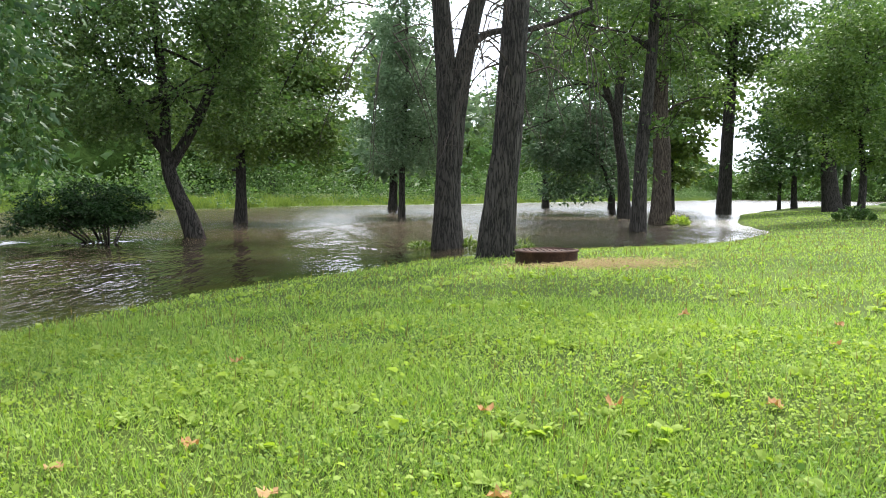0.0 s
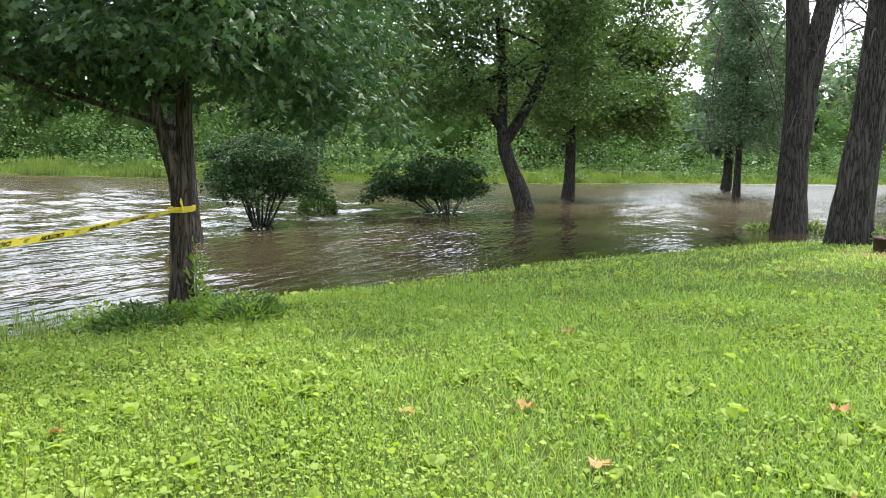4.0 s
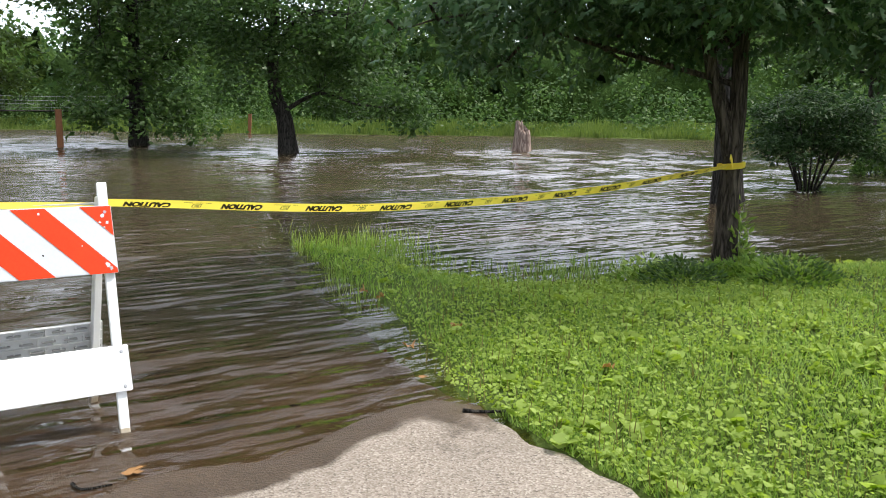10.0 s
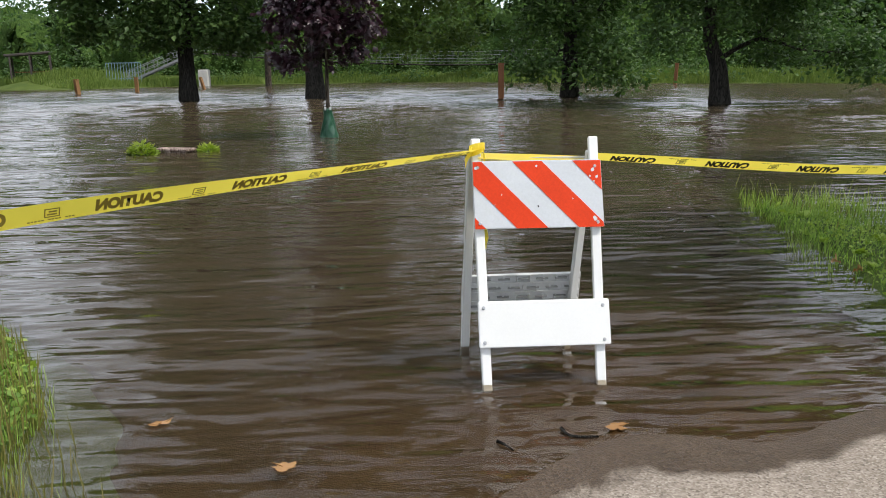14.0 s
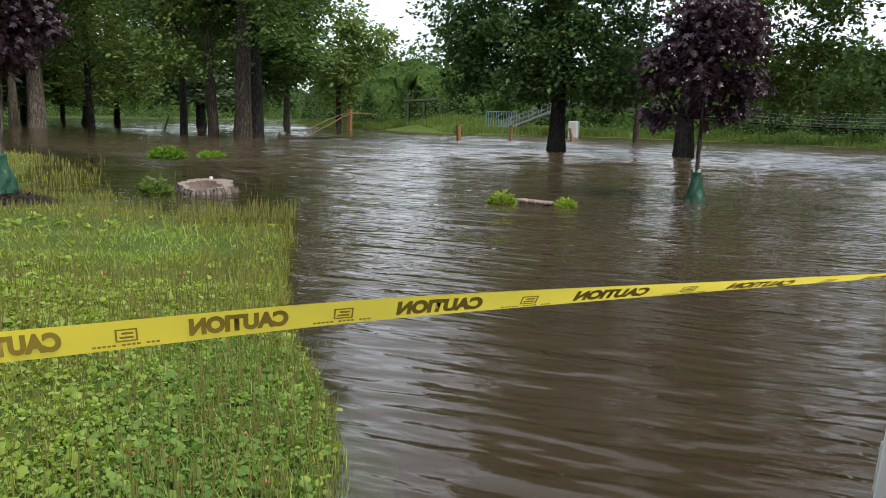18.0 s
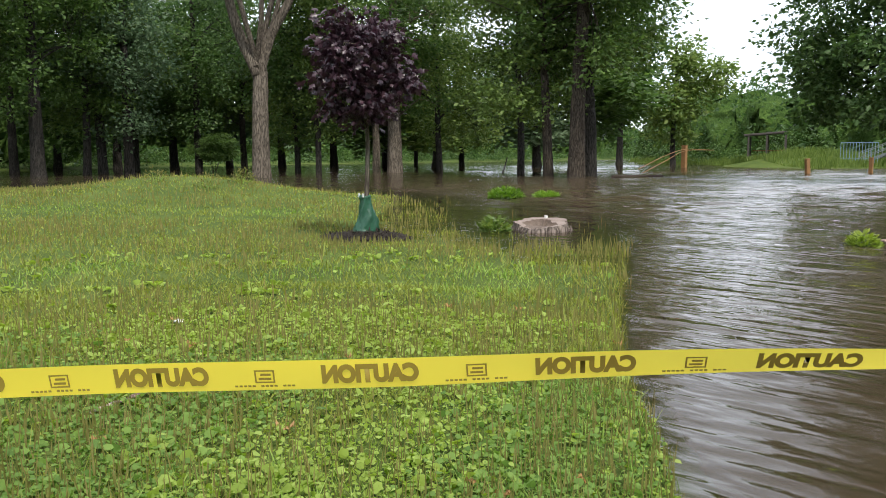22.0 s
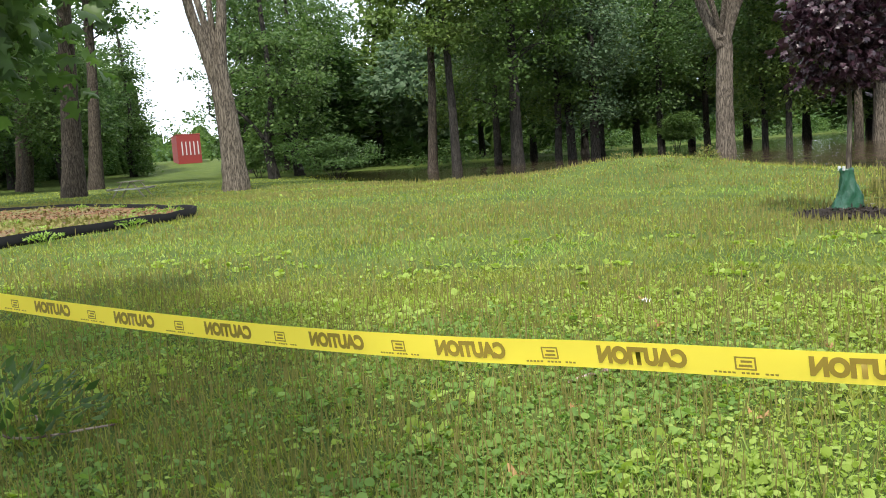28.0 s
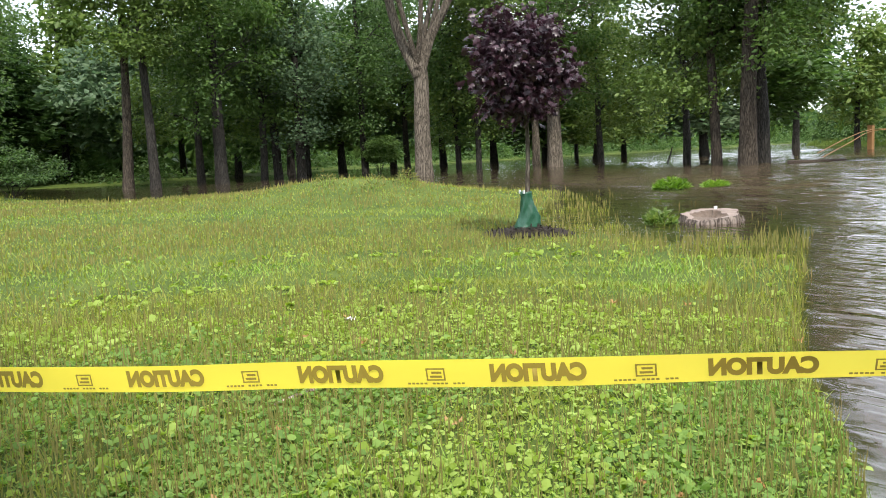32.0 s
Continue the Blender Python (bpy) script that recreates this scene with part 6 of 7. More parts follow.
def lawn():
    rng = np.random.default_rng(3)
    x, y, r = scatter(rng, 640000, 1.7, 70, 1.85)
    near = scatter(rng, 300000, 1.7, 9, 1.3)               # thicker turf close by
    x, y, r = (np.concatenate(q) for q in zip((x, y, r), near))
    south = (y < -0.8)
    h, ok = plants_on(x, y, 0.11)
    ok &= (h > 0.012) | (rng.random(len(x)) < np.where(south, np.clip(0.30 + 0.8 * patch(x, y, 1.7, 9.0) + 11 * h, 0.02, 0.9) * (h > -0.04), np.clip(0.42 + 0.5 * patch(x, y, 2.6, 3.0) + 5.0 * h, 0, 0.9) * (x < -5.5) * (y < 5.7)))
    bare = patch(x, y, 2.1, 1.0)
    ok &= rng.random(len(x)) < np.clip(0.78 + 0.65 * bare + 0.3 * patch(x, y, 5.3, 6.0), 0.22, 1)
    ok &= ~south | (rng.random(len(x)) < 0.34 + 0.66 * smoothstep(4.0, 8.0, r))   # broad leaves take its place close by
    x, y, r, h, south = x[ok], y[ok], r[ok], h[ok], south[ok]
    n = len(x)
    tall = (0.034 + 0.036 * rng.random(n) + 0.008 * south) * (1 + 0.30 * patch(x, y, 0.9, 4.0)) * np.where(rng.random(n) < 0.05, 1.9, 1.0)
    tall += np.clip(-h, 0, 0.12) * 1.2 + np.where((h < 0.03) & ~((x > -6.0) & (y > -3.6)), 0.05 * rng.random(n), 0) + np.where(~south & (h < 0.0), 0.07 * rng.random(n) ** 2, 0)
    lean_less = np.where(h < 0.01, 0.4, 1.0)
    wide = 0.0035 + 0.0011 * r * (0.7 + 0.6 * rng.random(n))
    az, lean = rng.random(n) * 2 * np.pi, (0.35 + 1.25 * rng.random(n) ** 1.5) * lean_less
    p = np.stack([x, y, h - 0.008], 1)
    sd = np.stack([np.cos(az + 1.57), np.sin(az + 1.57), 0 * az], 1) * wide[:, None] / 2
    tip = p + np.stack([np.cos(az) * lean * tall, np.sin(az) * lean * tall, tall], 1)
    v = np.stack([p - sd, p + sd, tip], 1)
    brim = (x > -6.0) & (y > -3.6)                         # leafy green edge along the drowned path
    olive = south & ~(brim & (rng.random(len(x)) < 0.8)) & (patch(x, y, 0.75, 5.0) + 0.7 * (rng.random(len(x)) - 0.5) < 0.75)
    sedge = v[olive].reshape(-1, 3)
    tagged(arrays("meadow_grass", sedge, np.arange(len(sedge)).reshape(-1, 3), M_SEDGE), "olive-green low grass on the half-drowned lawn", "grass", kind="stuff")
    v, n = v[~olive].reshape(-1, 3), int((~olive).sum())
    x, y, r = scatter(rng, 90000, 0.25, 26, 1.2, 0, 360)     # the rest of the lawn, thinner
    a = np.degrees(np.arctan2(y + 0.35, x + 1.3)) % 360
    h, ok = plants_on(x, y, 0.0)
    ok &= ~((r > 1.7) & (a > 52) & (a < 296))
    x, y, h, k = x[ok], y[ok], h[ok], int(ok.sum())
    az, tl = rng.random(k) * 6.28, 0.06 + 0.05 * rng.random(k)
    p = np.stack([x, y, h - 0.012], 1)
    sd = np.stack([np.cos(az + 1.57), np.sin(az + 1.57), 0 * az], 1) * (0.006 + 0.008 * rng.random(k))[:, None]
    more = np.stack([p - sd, p + sd, p + np.stack([np.cos(az) * 0.5 * tl, np.sin(az) * 0.5 * tl, tl], 1)], 1).reshape(-1, 3)
    v, n = np.concatenate([v, more]), n + k
    tagged(arrays("grass", v, np.arange(3 * n).reshape(-1, 3), M_GRASS), "fresh green lawn grass, partly drowned along the water", "grass", kind="stuff")


def low_leaves(x, y, h, size, rise, flat, seed, fine=True):
    """Single low leaves: broad six-cornered ones near by, folded kites further off."""
    rng = np.random.default_rng(seed)
    n = len(x)
    az = rng.random(n) * 2 * np.pi
    d = np.stack([np.cos(az), np.sin(az), rise * rng.random(n)], 1)
    d /= np.linalg.norm(d, axis=1)[:, None]
    pos = np.stack([x, y, h], 1)
    nor = np.array([0, 0, 1.0]) + rng.normal(size=(n, 3)) * flat
    if not fine:
        return blades(pos, d, size, size * 0.8, nor, 0.12)
    side = np.cross(d, nor)
    side /= np.linalg.norm(side, axis=1)[:, None] + 1e-9
    up = np.cross(side, d)
    L, W = size[:, None], (size * (0.36 + 0.12 * rng.random(n)))[:, None]
    sag = (0.10 + 0.25 * rng.random(n))[:, None] * L
    v = np.stack([pos, pos + d * L * 0.25 - side * W + up * W * 0.25, pos + d * L * 0.70 - side * W * 0.92 + up * W * 0.2 - up * sag * 0.4, pos + d * L - up * sag,
                  pos + d * L * 0.70 + side * W * 0.92 + up * W * 0.2 - up * sag * 0.4, pos + d * L * 0.25 + side * W + up * W * 0.25], 1).reshape(-1, 3)
    f = (np.array([[0, 1, 5], [1, 2, 5], [2, 4, 5], [2, 3, 4]])[None] + (np.arange(n) * 6)[:, None, None]).reshape(-1, 3)
    return v, f


def weeds():
    """Creeping clover and other broad leaves woven through the turf, and rosettes of plantain."""
    rng = np.random.default_rng(4)
    bright, cool = [], []
    for count, r0, r1, power, fine, grown in ((230000, 1.7, 7.5, 1.2, True, 1.0), (210000, 7.0, 34, 1.75, False, 1.0)):
        x, y, r = scatter(rng, count, r0, r1, power)
        h, ok = plants_on(x, y, 0.01)
        south = y < -0.8
        thick = np.where(south, (0.70 + 0.8 * patch(x, y, 1.1, 7.0) + 0.35 * patch(x, y, 3.7, 2.0)) * (1 - 0.80 * smoothstep(5.5, 11, r)), 0.62 + 0.55 * patch(x, y, 1.3, 7.0) + 0.4 * patch(x, y, 4.1, 2.0) - 0.030 * np.maximum(r - 5, 0))
        ok &= rng.random(len(x)) < np.clip(thick + 0.22 * ((x > -6.0) & (y > -3.6) & south), 0.06, 1) * np.where(h < np.where(x > -6.0, -0.005, 0.03), 0.25, 1)
        x, y, h, r, south = x[ok], y[ok], h[ok], r[ok], south[ok]
        size = np.where(south, 0.0185 + 0.020 * rng.random(len(x)) ** 3, 0.0180) * (0.6 + 0.8 * rng.random(len(x))) * (1 + np.where(south, 0.018, 0.040) * np.maximum(r - 4, 0)) * np.where(rng.random(len(x)) < 0.07, 1.7, 1.0)
        z = h + 0.010 + 0.040 * rng.random(len(x)) ** 0.7
        blue = patch(x, y, 0.9, 8.0) + 0.5 * (rng.random(len(x)) - 0.5) > np.where(south, 0.08, 0.42)
        for keep, into in ((~blue, bright), (blue, cool)):
            into.append(low_leaves(x[keep], y[keep], z[keep], size[keep], 0.9, 0.6, 40 + len(into), fine))
    x, y, r = scatter(rng, 3800, 1.9, 12, 1.3)              # plantain rosettes
    h, ok = plants_on(x, y, 0.0)
    ok &= rng.random(len(x)) < np.clip(0.35 + 0.8 * patch(x, y, 2.4, 5.0), 0.04, 0.9)
    x, y, h = (np.repeat(q[ok], 6) for q in (x, y, h))
    x, y = x + rng.normal(size=len(x)) * 0.018, y + rng.normal(size=len(x)) * 0.018
    bright.append(low_leaves(x, y, h + 0.012, (0.042 + 0.040 * rng.random(len(x))), 1.6, 0.3, 47))
    v, f = join(bright)
    tagged(arrays("broadleaf_weeds", v, f, M_WEED), "low broad-leaved plantain and weeds among the grass", "weeds", kind="stuff")
    v, f = join(cool)
    tagged(arrays("clover", v, f, M_CLOVER), "patches of creeping bluish-green clover in the lawn", "clover", kind="stuff")


def stalks():
    """Upright seed stalks: many on the low lawn beside the path, fewer on the other side."""
    rng = np.random.default_rng(5)
    x, y, r = scatter(rng, 190000, 1.9, 42, 1.4)
    h, ok = plants_on(x, y, 0.13)
    south = y < -0.8
    ok &= (h > -0.015) | (rng.random(len(x)) < np.clip(0.08 + 0.42 * patch(x, y, 1.9, 4.4) + 1.5 * h, 0.0, 1))
    ok &= rng.random(len(x)) < np.where(south, np.clip(0.36 + 0.45 * (r < 8) + 0.9 * patch(x, y, 0.8, 2.0) + 0.35 * patch(x, y, 3.3, 1.0) + 0.3 * smoothstep(0.09, 0.03, h), 0.04, 1), np.clip(0.10 + 0.12 * patch(x, y, 1.6, 3.0), 0.02, 1))
    ok &= ~((x > -6.0) & (y > -3.6) & south & (rng.random(len(x)) < 0.2))
    ok &= ~(~south & (h < -0.02) & (rng.random(len(x)) < 0.8))
    x, y, r, h = x[ok], y[ok], r[ok], h[ok]
    n = len(x)
    tall = 0.06 + np.where(y < -0.8, 0.13, 0.065) * rng.random(n) + 0.8 * np.clip(-h, 0, 0.2) + np.where(h < 0.05, 0.05 * rng.random(n), 0)
    wide = 0.0026 + 0.0009 * r
    az, lean = rng.random(n) * 2 * np.pi, 0.05 + 0.18 * rng.random(n)
    p = np.stack([x, y, h - 0.01], 1)
    tip = p + np.stack([np.cos(az) * lean * tall, np.sin(az) * lean * tall, tall], 1)
    face = np.arctan2(y + 0.35, x + 1.3) + 1.57 + rng.normal(size=n) * 0.5
    sd = np.stack([np.cos(face), np.sin(face), 0 * face], 1) * wide[:, None] / 2
    mid = p * 0.5 + tip * 0.5
    v = np.stack([p - sd * 0.8, p + sd * 0.8, mid + sd, tip, mid - sd], 1).reshape(-1, 3)
    f = (np.array([[0, 1, 2], [0, 2, 4], [4, 2, 3]])[None] + (np.arange(n) * 5)[:, None, None]).reshape(-1, 3)
    tagged(arrays("seed_stalks", v, f, M_STALK), "thin upright olive seed stalks of plantain and grass", "weeds", kind="stuff")


lawn()
weeds()
stalks()


def tuft(name, label, x, y, z, r, h, count, leaf, m, seed, group="", category="plant"):
    rng = np.random.default_rng(seed)
    top = base(name, x, y, z, label, category, group)
    a, rr = rng.random(count) * 2 * np.pi, r * np.sqrt(rng.random(count))
    zz = h * (1 - (rr / r) ** 2 * 0.8) * rng.random(count) ** 0.6
    pos = np.stack([rr * np.cos(a), rr * np.sin(a), zz], 1)
    d = np.stack([np.cos(a), np.sin(a), 0.3 + 0.5 * rng.random(count)], 1) + rng.normal(size=(count, 3)) * 0.4
    L = leaf * (0.6 + 0.8 * rng.random(count))
    v, f = blades(pos, d, L, L * 0.45, np.array([0, 0, 1.0]) + rng.normal(size=(count, 3)) * 0.4, 0.2)
    arrays("leaves", v, f, m, top)
    stem = [tube(np.array([(0.3 * p[0], 0.3 * p[1], -0.12), (0.7 * p[0], 0.7 * p[1], p[2] * 0.6), tuple(p)]), [0.006, 0.005, 0.003], 4) for p in pos[:14]]
    v, f = join(stem)
    tagged(arrays("stems", v, f, M_GRASS, top), kind="stuff")
    return top

# ---------------------------------------------------------------- stumps, logs, bags, ring
M_SAWN = mottled("sawn_wood", [(0.3, (0.13, 0.098, 0.082)), (0.7, (0.27, 0.215, 0.185))], 5, 50, 0.9, 0.4, 0.01)
M_HOLLOW = mottled("rotten_wood", [(0.3, (0.05, 0.035, 0.025)), (0.7, (0.16, 0.12, 0.095))], 6, 50, 0.9, 0.6, 0.02)


def cut_stump():
    """A broad sawn stump just above the water, hollow to one side, with shaggy bark."""
    rng = np.random.default_rng(8)
    top = base("tree_stump", -14.35, -9.95, 0, "broad sawn grey-pink tree stump with shaggy bark, awash", "tree stump")
    n = 56
    a = np.linspace(0, 2 * np.pi, n, endpoint=False)
    out = 0.53 + 0.05 * np.sin(a * 2 + 0.5) + 0.035 * np.sin(a * 5) + 0.02 * rng.normal(size=n)
    ha = np.cos(a - 0.1)                                 # the hollow opens towards the lawn
    inn = np.clip(out - 0.17 + 0.06 * np.clip(ha, 0, 1) - 0.20 * np.clip(-ha, 0, 1), 0.14, None)
    zt = 0.155 - 0.045 * np.cos(a - 0.5) - 0.050 * np.exp(-((a - 0.25) / 0.55) ** 2) - 0.050 * np.exp(-((a - 6.53) / 0.55) ** 2) + 0.006 * rng.normal(size=n)
    rings = [(out * 1.06, np.full(n, -0.35)), (out * 1.05, np.full(n, 0.02)), (out * 1.0, zt), (inn, zt - 0.008), (inn * 0.85, zt - 0.05), (inn * 0.5, zt * 0 + 0.07), (inn * 0.02, zt * 0 + 0.06)]
    v = np.concatenate([np.stack([r * np.cos(a), r * np.sin(a), z], 1) for r, z in rings])
    i, j = np.meshgrid(np.arange(len(rings) - 1), np.arange(n), indexing="ij")
    k = (j + 1) % n
    f = np.stack([i * n + j, i * n + k, (i + 1) * n + k, (i + 1) * n + j], -1).reshape(-1, 4)
    cut = f[: 2 * n], f[2 * n: 3 * n], f[3 * n:]
    def keep(q):
        used, at = np.unique(q, return_inverse=True)
        return v[used], at.reshape(q.shape)
    arrays("stump_body", *keep(cut[0]), M_STUMP, top, smooth=False)
    arrays("sawn_face", *keep(cut[1]), M_SAWN, top, "pale weathered sawn face")
    arrays("hollow", *keep(cut[2]), M_HOLLOW, top, "dark rotten hollow")
    pos, d, L = [], [], []
    for _ in range(420):
        t = rng.random() * 2 * np.pi
        pos.append((0.545 * math.cos(t), 0.545 * math.sin(t), 0.03 + 0.08 * rng.random()))
        d.append((0.35 * math.cos(t), 0.35 * math.sin(t), -0.9 + 0.5 * rng.random()))
        L.append(0.05 + 0.07 * rng.random())
    L = np.array(L)
    v, f = blades(np.array(pos), np.array(d), L, L * 0.3, np.array(pos) * [1, 1, 0])
    tagged(arrays("shaggy_bark", v, f, M_STUMP, top), kind="stuff")
    cup = base("paper_cup", -14.72, -10.12, 0.175, "small white paper cup standing on the stump", "cup")
    bm = bmesh.new()
    bmesh.ops.create_cone(bm, segments=14, radius1=0.024, radius2=0.034, depth=0.07, cap_ends=True, matrix=Matrix.Translation((0, 0, 0.035)))
    part("cup_wall", bm, M_WHITE, cup)


def broken_trunk():
    """The jagged dead trunk standing in mid river."""
    rng = np.random.default_rng(9)
    top = base("dead_tree_stump", -27.0, 20.5, 0, "broken pinkish dead tree trunk with jagged top in flood water", "tree stump")
    n, rows = 26, 9
    a = np.linspace(0, 2 * np.pi, n, endpoint=False)
    jag = 0.98 + 0.20 * np.cos(a - 3.6) + 0.10 * np.sin(a * 3 + 0.6) + 0.06 * rng.normal(size=n)
    v = []
    for r in range(rows):
        s = r / (rows - 1)
        rad = (0.40 - 0.11 * s + 0.12 * math.exp(-s * 5)) * (1 + 0.07 * np.sin(a * 5 + 1) + 0.03 * rng.normal(size=n))
        v.append(np.stack([rad * np.cos(a) + 0.05 * s, rad * np.sin(a), -0.4 + (jag + 0.4) * s], 1))
    for s in (0, 1):
        rad = (0.26 if s == 0 else 0.05) * np.ones(n)
        v.append(np.stack([rad * np.cos(a), rad * np.sin(a), jag - 0.12 - 0.35 * s], 1))
    i, j = np.meshgrid(np.arange(rows + 1), np.arange(n), indexing="ij")
    k = (j + 1) % n
    f = np.stack([i * n + j, i * n + k, (i + 1) * n + k, (i + 1) * n + j], -1).reshape(-1, 4)
    arrays("dead_wood", np.concatenate(v), f, M_WOOD, top)


def water_bag(x, y, z, h, label, seed):
    """A slumped green tree-watering bag zipped round a stem."""
    rng = np.random.default_rng(seed)
    top = base("watering_bag", x, y, z, label, "watering bag", "tree watering bags")
    n, rows = 32, 16
    a = np.linspace(0, 2 * np.pi, n, endpoint=False)
    v = []
    for r in range(rows):
        s = r / (rows - 1)
        rad = np.interp(s, [0, 0.06, 0.30, 0.60, 0.85, 1], [0.20, 0.225, 0.185, 0.140, 0.105, 0.110])
        fold = 1 + 0.16 * np.sin(a * 2 + s * 5 + seed) * (1 - s) + 0.15 * np.abs(np.sin(a * 2.5 - s * 6 + seed)) * math.sin(math.pi * min(1, s * 1.2)) - 0.08 + 0.07 * np.sin(a * 5 - s * 11) + 0.05 * np.sin(a * 9 + s * 17) + 0.03 * rng.normal(size=n)
        v.append(np.stack([rad * fold * np.cos(a) - 0.03 * math.sin(s * 4), rad * fold * np.sin(a) * 0.9, h * s + 0.01 * np.sin(a * 4)], 1))
    v.append(np.stack([0.06 * np.cos(a), 0.06 * np.sin(a), h * 0.97 + 0 * a], 1))
    i, j = np.meshgrid(np.arange(rows), np.arange(n), indexing="ij")
    k = (j + 1) % n
    f = np.stack([i * n + j, i * n + k, (i + 1) * n + k, (i + 1) * n + j], -1).reshape(-1, 4)
    arrays("bag_skin", np.concatenate(v), f, M_BAG, top, smooth=True)
    for s in (-1, 1):
        bm = bmesh.new()
        box(bm, (0.09, 0.05 * s - 0.02, h * 0.95), (0.115, 0.05 * s + 0.02, h + 0.03), bevel=0.004)
        part("strap", bm, M_GREYP, top, "pale webbing strap")


def fire_ring():
    top = base("fire_ring", 1.63, 13.8, gz(1.63, 13.8), "low rusty steel fire ring set in the lawn", "fire ring")
    n = 48
    a = np.linspace(0, 2 * np.pi, n, endpoint=False)
    prof = [(0.53, -0.1), (0.53, 0.215), (0.548, 0.22), (0.548, 0.25), (0.50, 0.255), (0.495, 0.18), (0.49, -0.1)]
    v = np.concatenate([np.stack([r * np.cos(a), r * np.sin(a), z + 0.012 * np.cos(a)], 1) for r, z in prof])
    i, j = np.meshgrid(np.arange(len(prof) - 1), np.arange(n), indexing="ij")
    k = (j + 1) % n
    f = np.stack([i * n + j, i * n + k, (i + 1) * n + k, (i + 1) * n + j], -1).reshape(-1, 4)
    arrays("steel_band", v, f, M_RUST, top)
    for s in np.linspace(-0.42, 0.42, 9):
        w = math.sqrt(0.25 - s * s)
        bm = bmesh.new()
        beam(bm, (s, -w, 0.225), (s, w, 0.225), 0.07, 0.02)
        part("grate_plank", bm, M_RUST, top)
    bm = bmesh.new()
    bmesh.ops.create_circle(bm, cap_ends=True, radius=0.49, segments=32, matrix=Matrix.Translation((0, 0, 0.05)))
    part("ash_bed", bm, M_SOILD, top)
    # worn straw patch beside it
    rng = np.random.default_rng(12)
    m = 5500
    x, y = 2.3 + rng.normal(size=m) * 0.62, 12.95 + rng.normal(size=m) * 0.5
    h = ground_height(x, y)
    az = rng.random(m) * 6.28
    p = np.stack([x, y, h + 0.01 + 0.05 * rng.random(m)], 1)
    L = 0.08 + 0.08 * rng.random(m)
    v, f = blades(p, np.stack([np.cos(az), np.sin(az), 0.15 * rng.normal(size=m)], 1), L, L * 0.12, np.tile([0, 0, 1.0], (m, 1)))
    tagged(arrays("straw", v, f, M_STRAW), "dry straw-coloured grass clippings beside the fire ring", "straw", kind="stuff")


M_STRAW = leafy("straw", (0.14, 0.105, 0.045), (0.25, 0.19, 0.085), (0.38, 0.31, 0.16), 0.2, 0.8, 0.1)
cut_stump()
broken_trunk()
water_bag(-10.9, -11.05, gz(-10.9, -11.05) + 0.07, 0.68, "slumped dark green plastic watering bag round a sapling", 2)
water_bag(-18.6, -1.57, -0.10, 0.70, "dark green plastic watering bag standing in flood water", 5)
fire_ring()
# wet mulch under the bag
rng = np.random.default_rng(14)
m = 2600
th, rr = rng.random(m) * 6.28, 0.76 * np.sqrt(rng.random(m))
mx_, my_ = -10.9 + rr * np.cos(th), -11.05 + rr * np.sin(th)
v, f = blades(np.stack([mx_, my_, np.maximum(ground_height(mx_, my_), -0.01) + 0.02 + 0.12 * (1 - (rr / 0.78) ** 2) + 0.02 * rng.random(m)], 1), rng.normal(size=(m, 3)) * [1, 1, 0.25], 0.05 + 0.04 * rng.random(m), np.full(m, 0.025), np.tile([0, 0, 1.0], (m, 1)))
ring_r, ring_a = np.meshgrid(np.linspace(0.02, 0.78, 8), np.linspace(0, 2 * np.pi, 30, endpoint=False), indexing="ij")
hx, hy = -10.9 + ring_r * np.cos(ring_a) * (1 + 0.08 * np.sin(3 * ring_a)), -11.05 + ring_r * np.sin(ring_a)
hz = np.maximum(ground_height(hx, hy), 0) + 0.125 * (1 - (ring_r / 0.78) ** 2) - 0.005 + 0.012 * rng.normal(size=hx.shape)
hi, hj = np.meshgrid(np.arange(7), np.arange(30), indexing="ij")
hk = (hj + 1) % 30
heap = np.concatenate([np.stack([hi * 30 + hj, (hi + 1) * 30 + hj, (hi + 1) * 30 + hk], -1).reshape(-1, 3), np.stack([hi * 30 + hj, (hi + 1) * 30 + hk, hi * 30 + hk], -1).reshape(-1, 3)])
v, f = join([(v, f), (np.stack([hx, hy, hz], -1).reshape(-1, 3), heap)])
tagged(arrays("mulch_heap", v, f, M_SOILD), "low heap of dark wet bark mulch", "mulch", kind="stuff")

# boards and weeds awash
board = base("floating_board", -15.9, -4.15, 0.0, "weathered pale board awash in the flood", "board", turn=-22)
bm = bmesh.new()
box(bm, (-0.16, -0.36, 0.03), (0.16, 0.36, 0.075), bevel=0.01)
part("plank", bm, M_WOOD, board)
bm = bmesh.new()
box(bm, (-0.13, -0.30, -0.03), (0.13, 0.30, 0.029), bevel=0.008)
part("under_plank", bm, M_WOOD, board)
G_AW = "weeds poking out of the flood"
tuft("weed_clump", "bright green weed clump poking out of flood water", -15.6, -4.62, -0.02, 0.21, 0.23, 260, 0.10, M_WEED, 21, G_AW)
tuft("weed_clump", "small bright green weed clump poking out of flood water", -15.9, -3.55, -0.02, 0.16, 0.15, 180, 0.09, M_WEED, 22, G_AW)
tuft("weed_clump", "bright green weed clump beside the sawn stump", -13.55, -10.45, -0.02, 0.24, 0.28, 210, 0.15, M_LEAF_Y, 23, G_AW)
tuft("weed_clump", "broad bright green weed clump poking out of flood water", -22.5, -17.5, -0.02, 0.5, 0.34, 520, 0.17, M_LEAF_B, 24, G_AW)
tuft("weed_clump", "low bright green weed clump poking out of flood water", -23.9, -16.9, -0.02, 0.36, 0.18, 320, 0.15, M_LEAF_B, 25, G_AW)
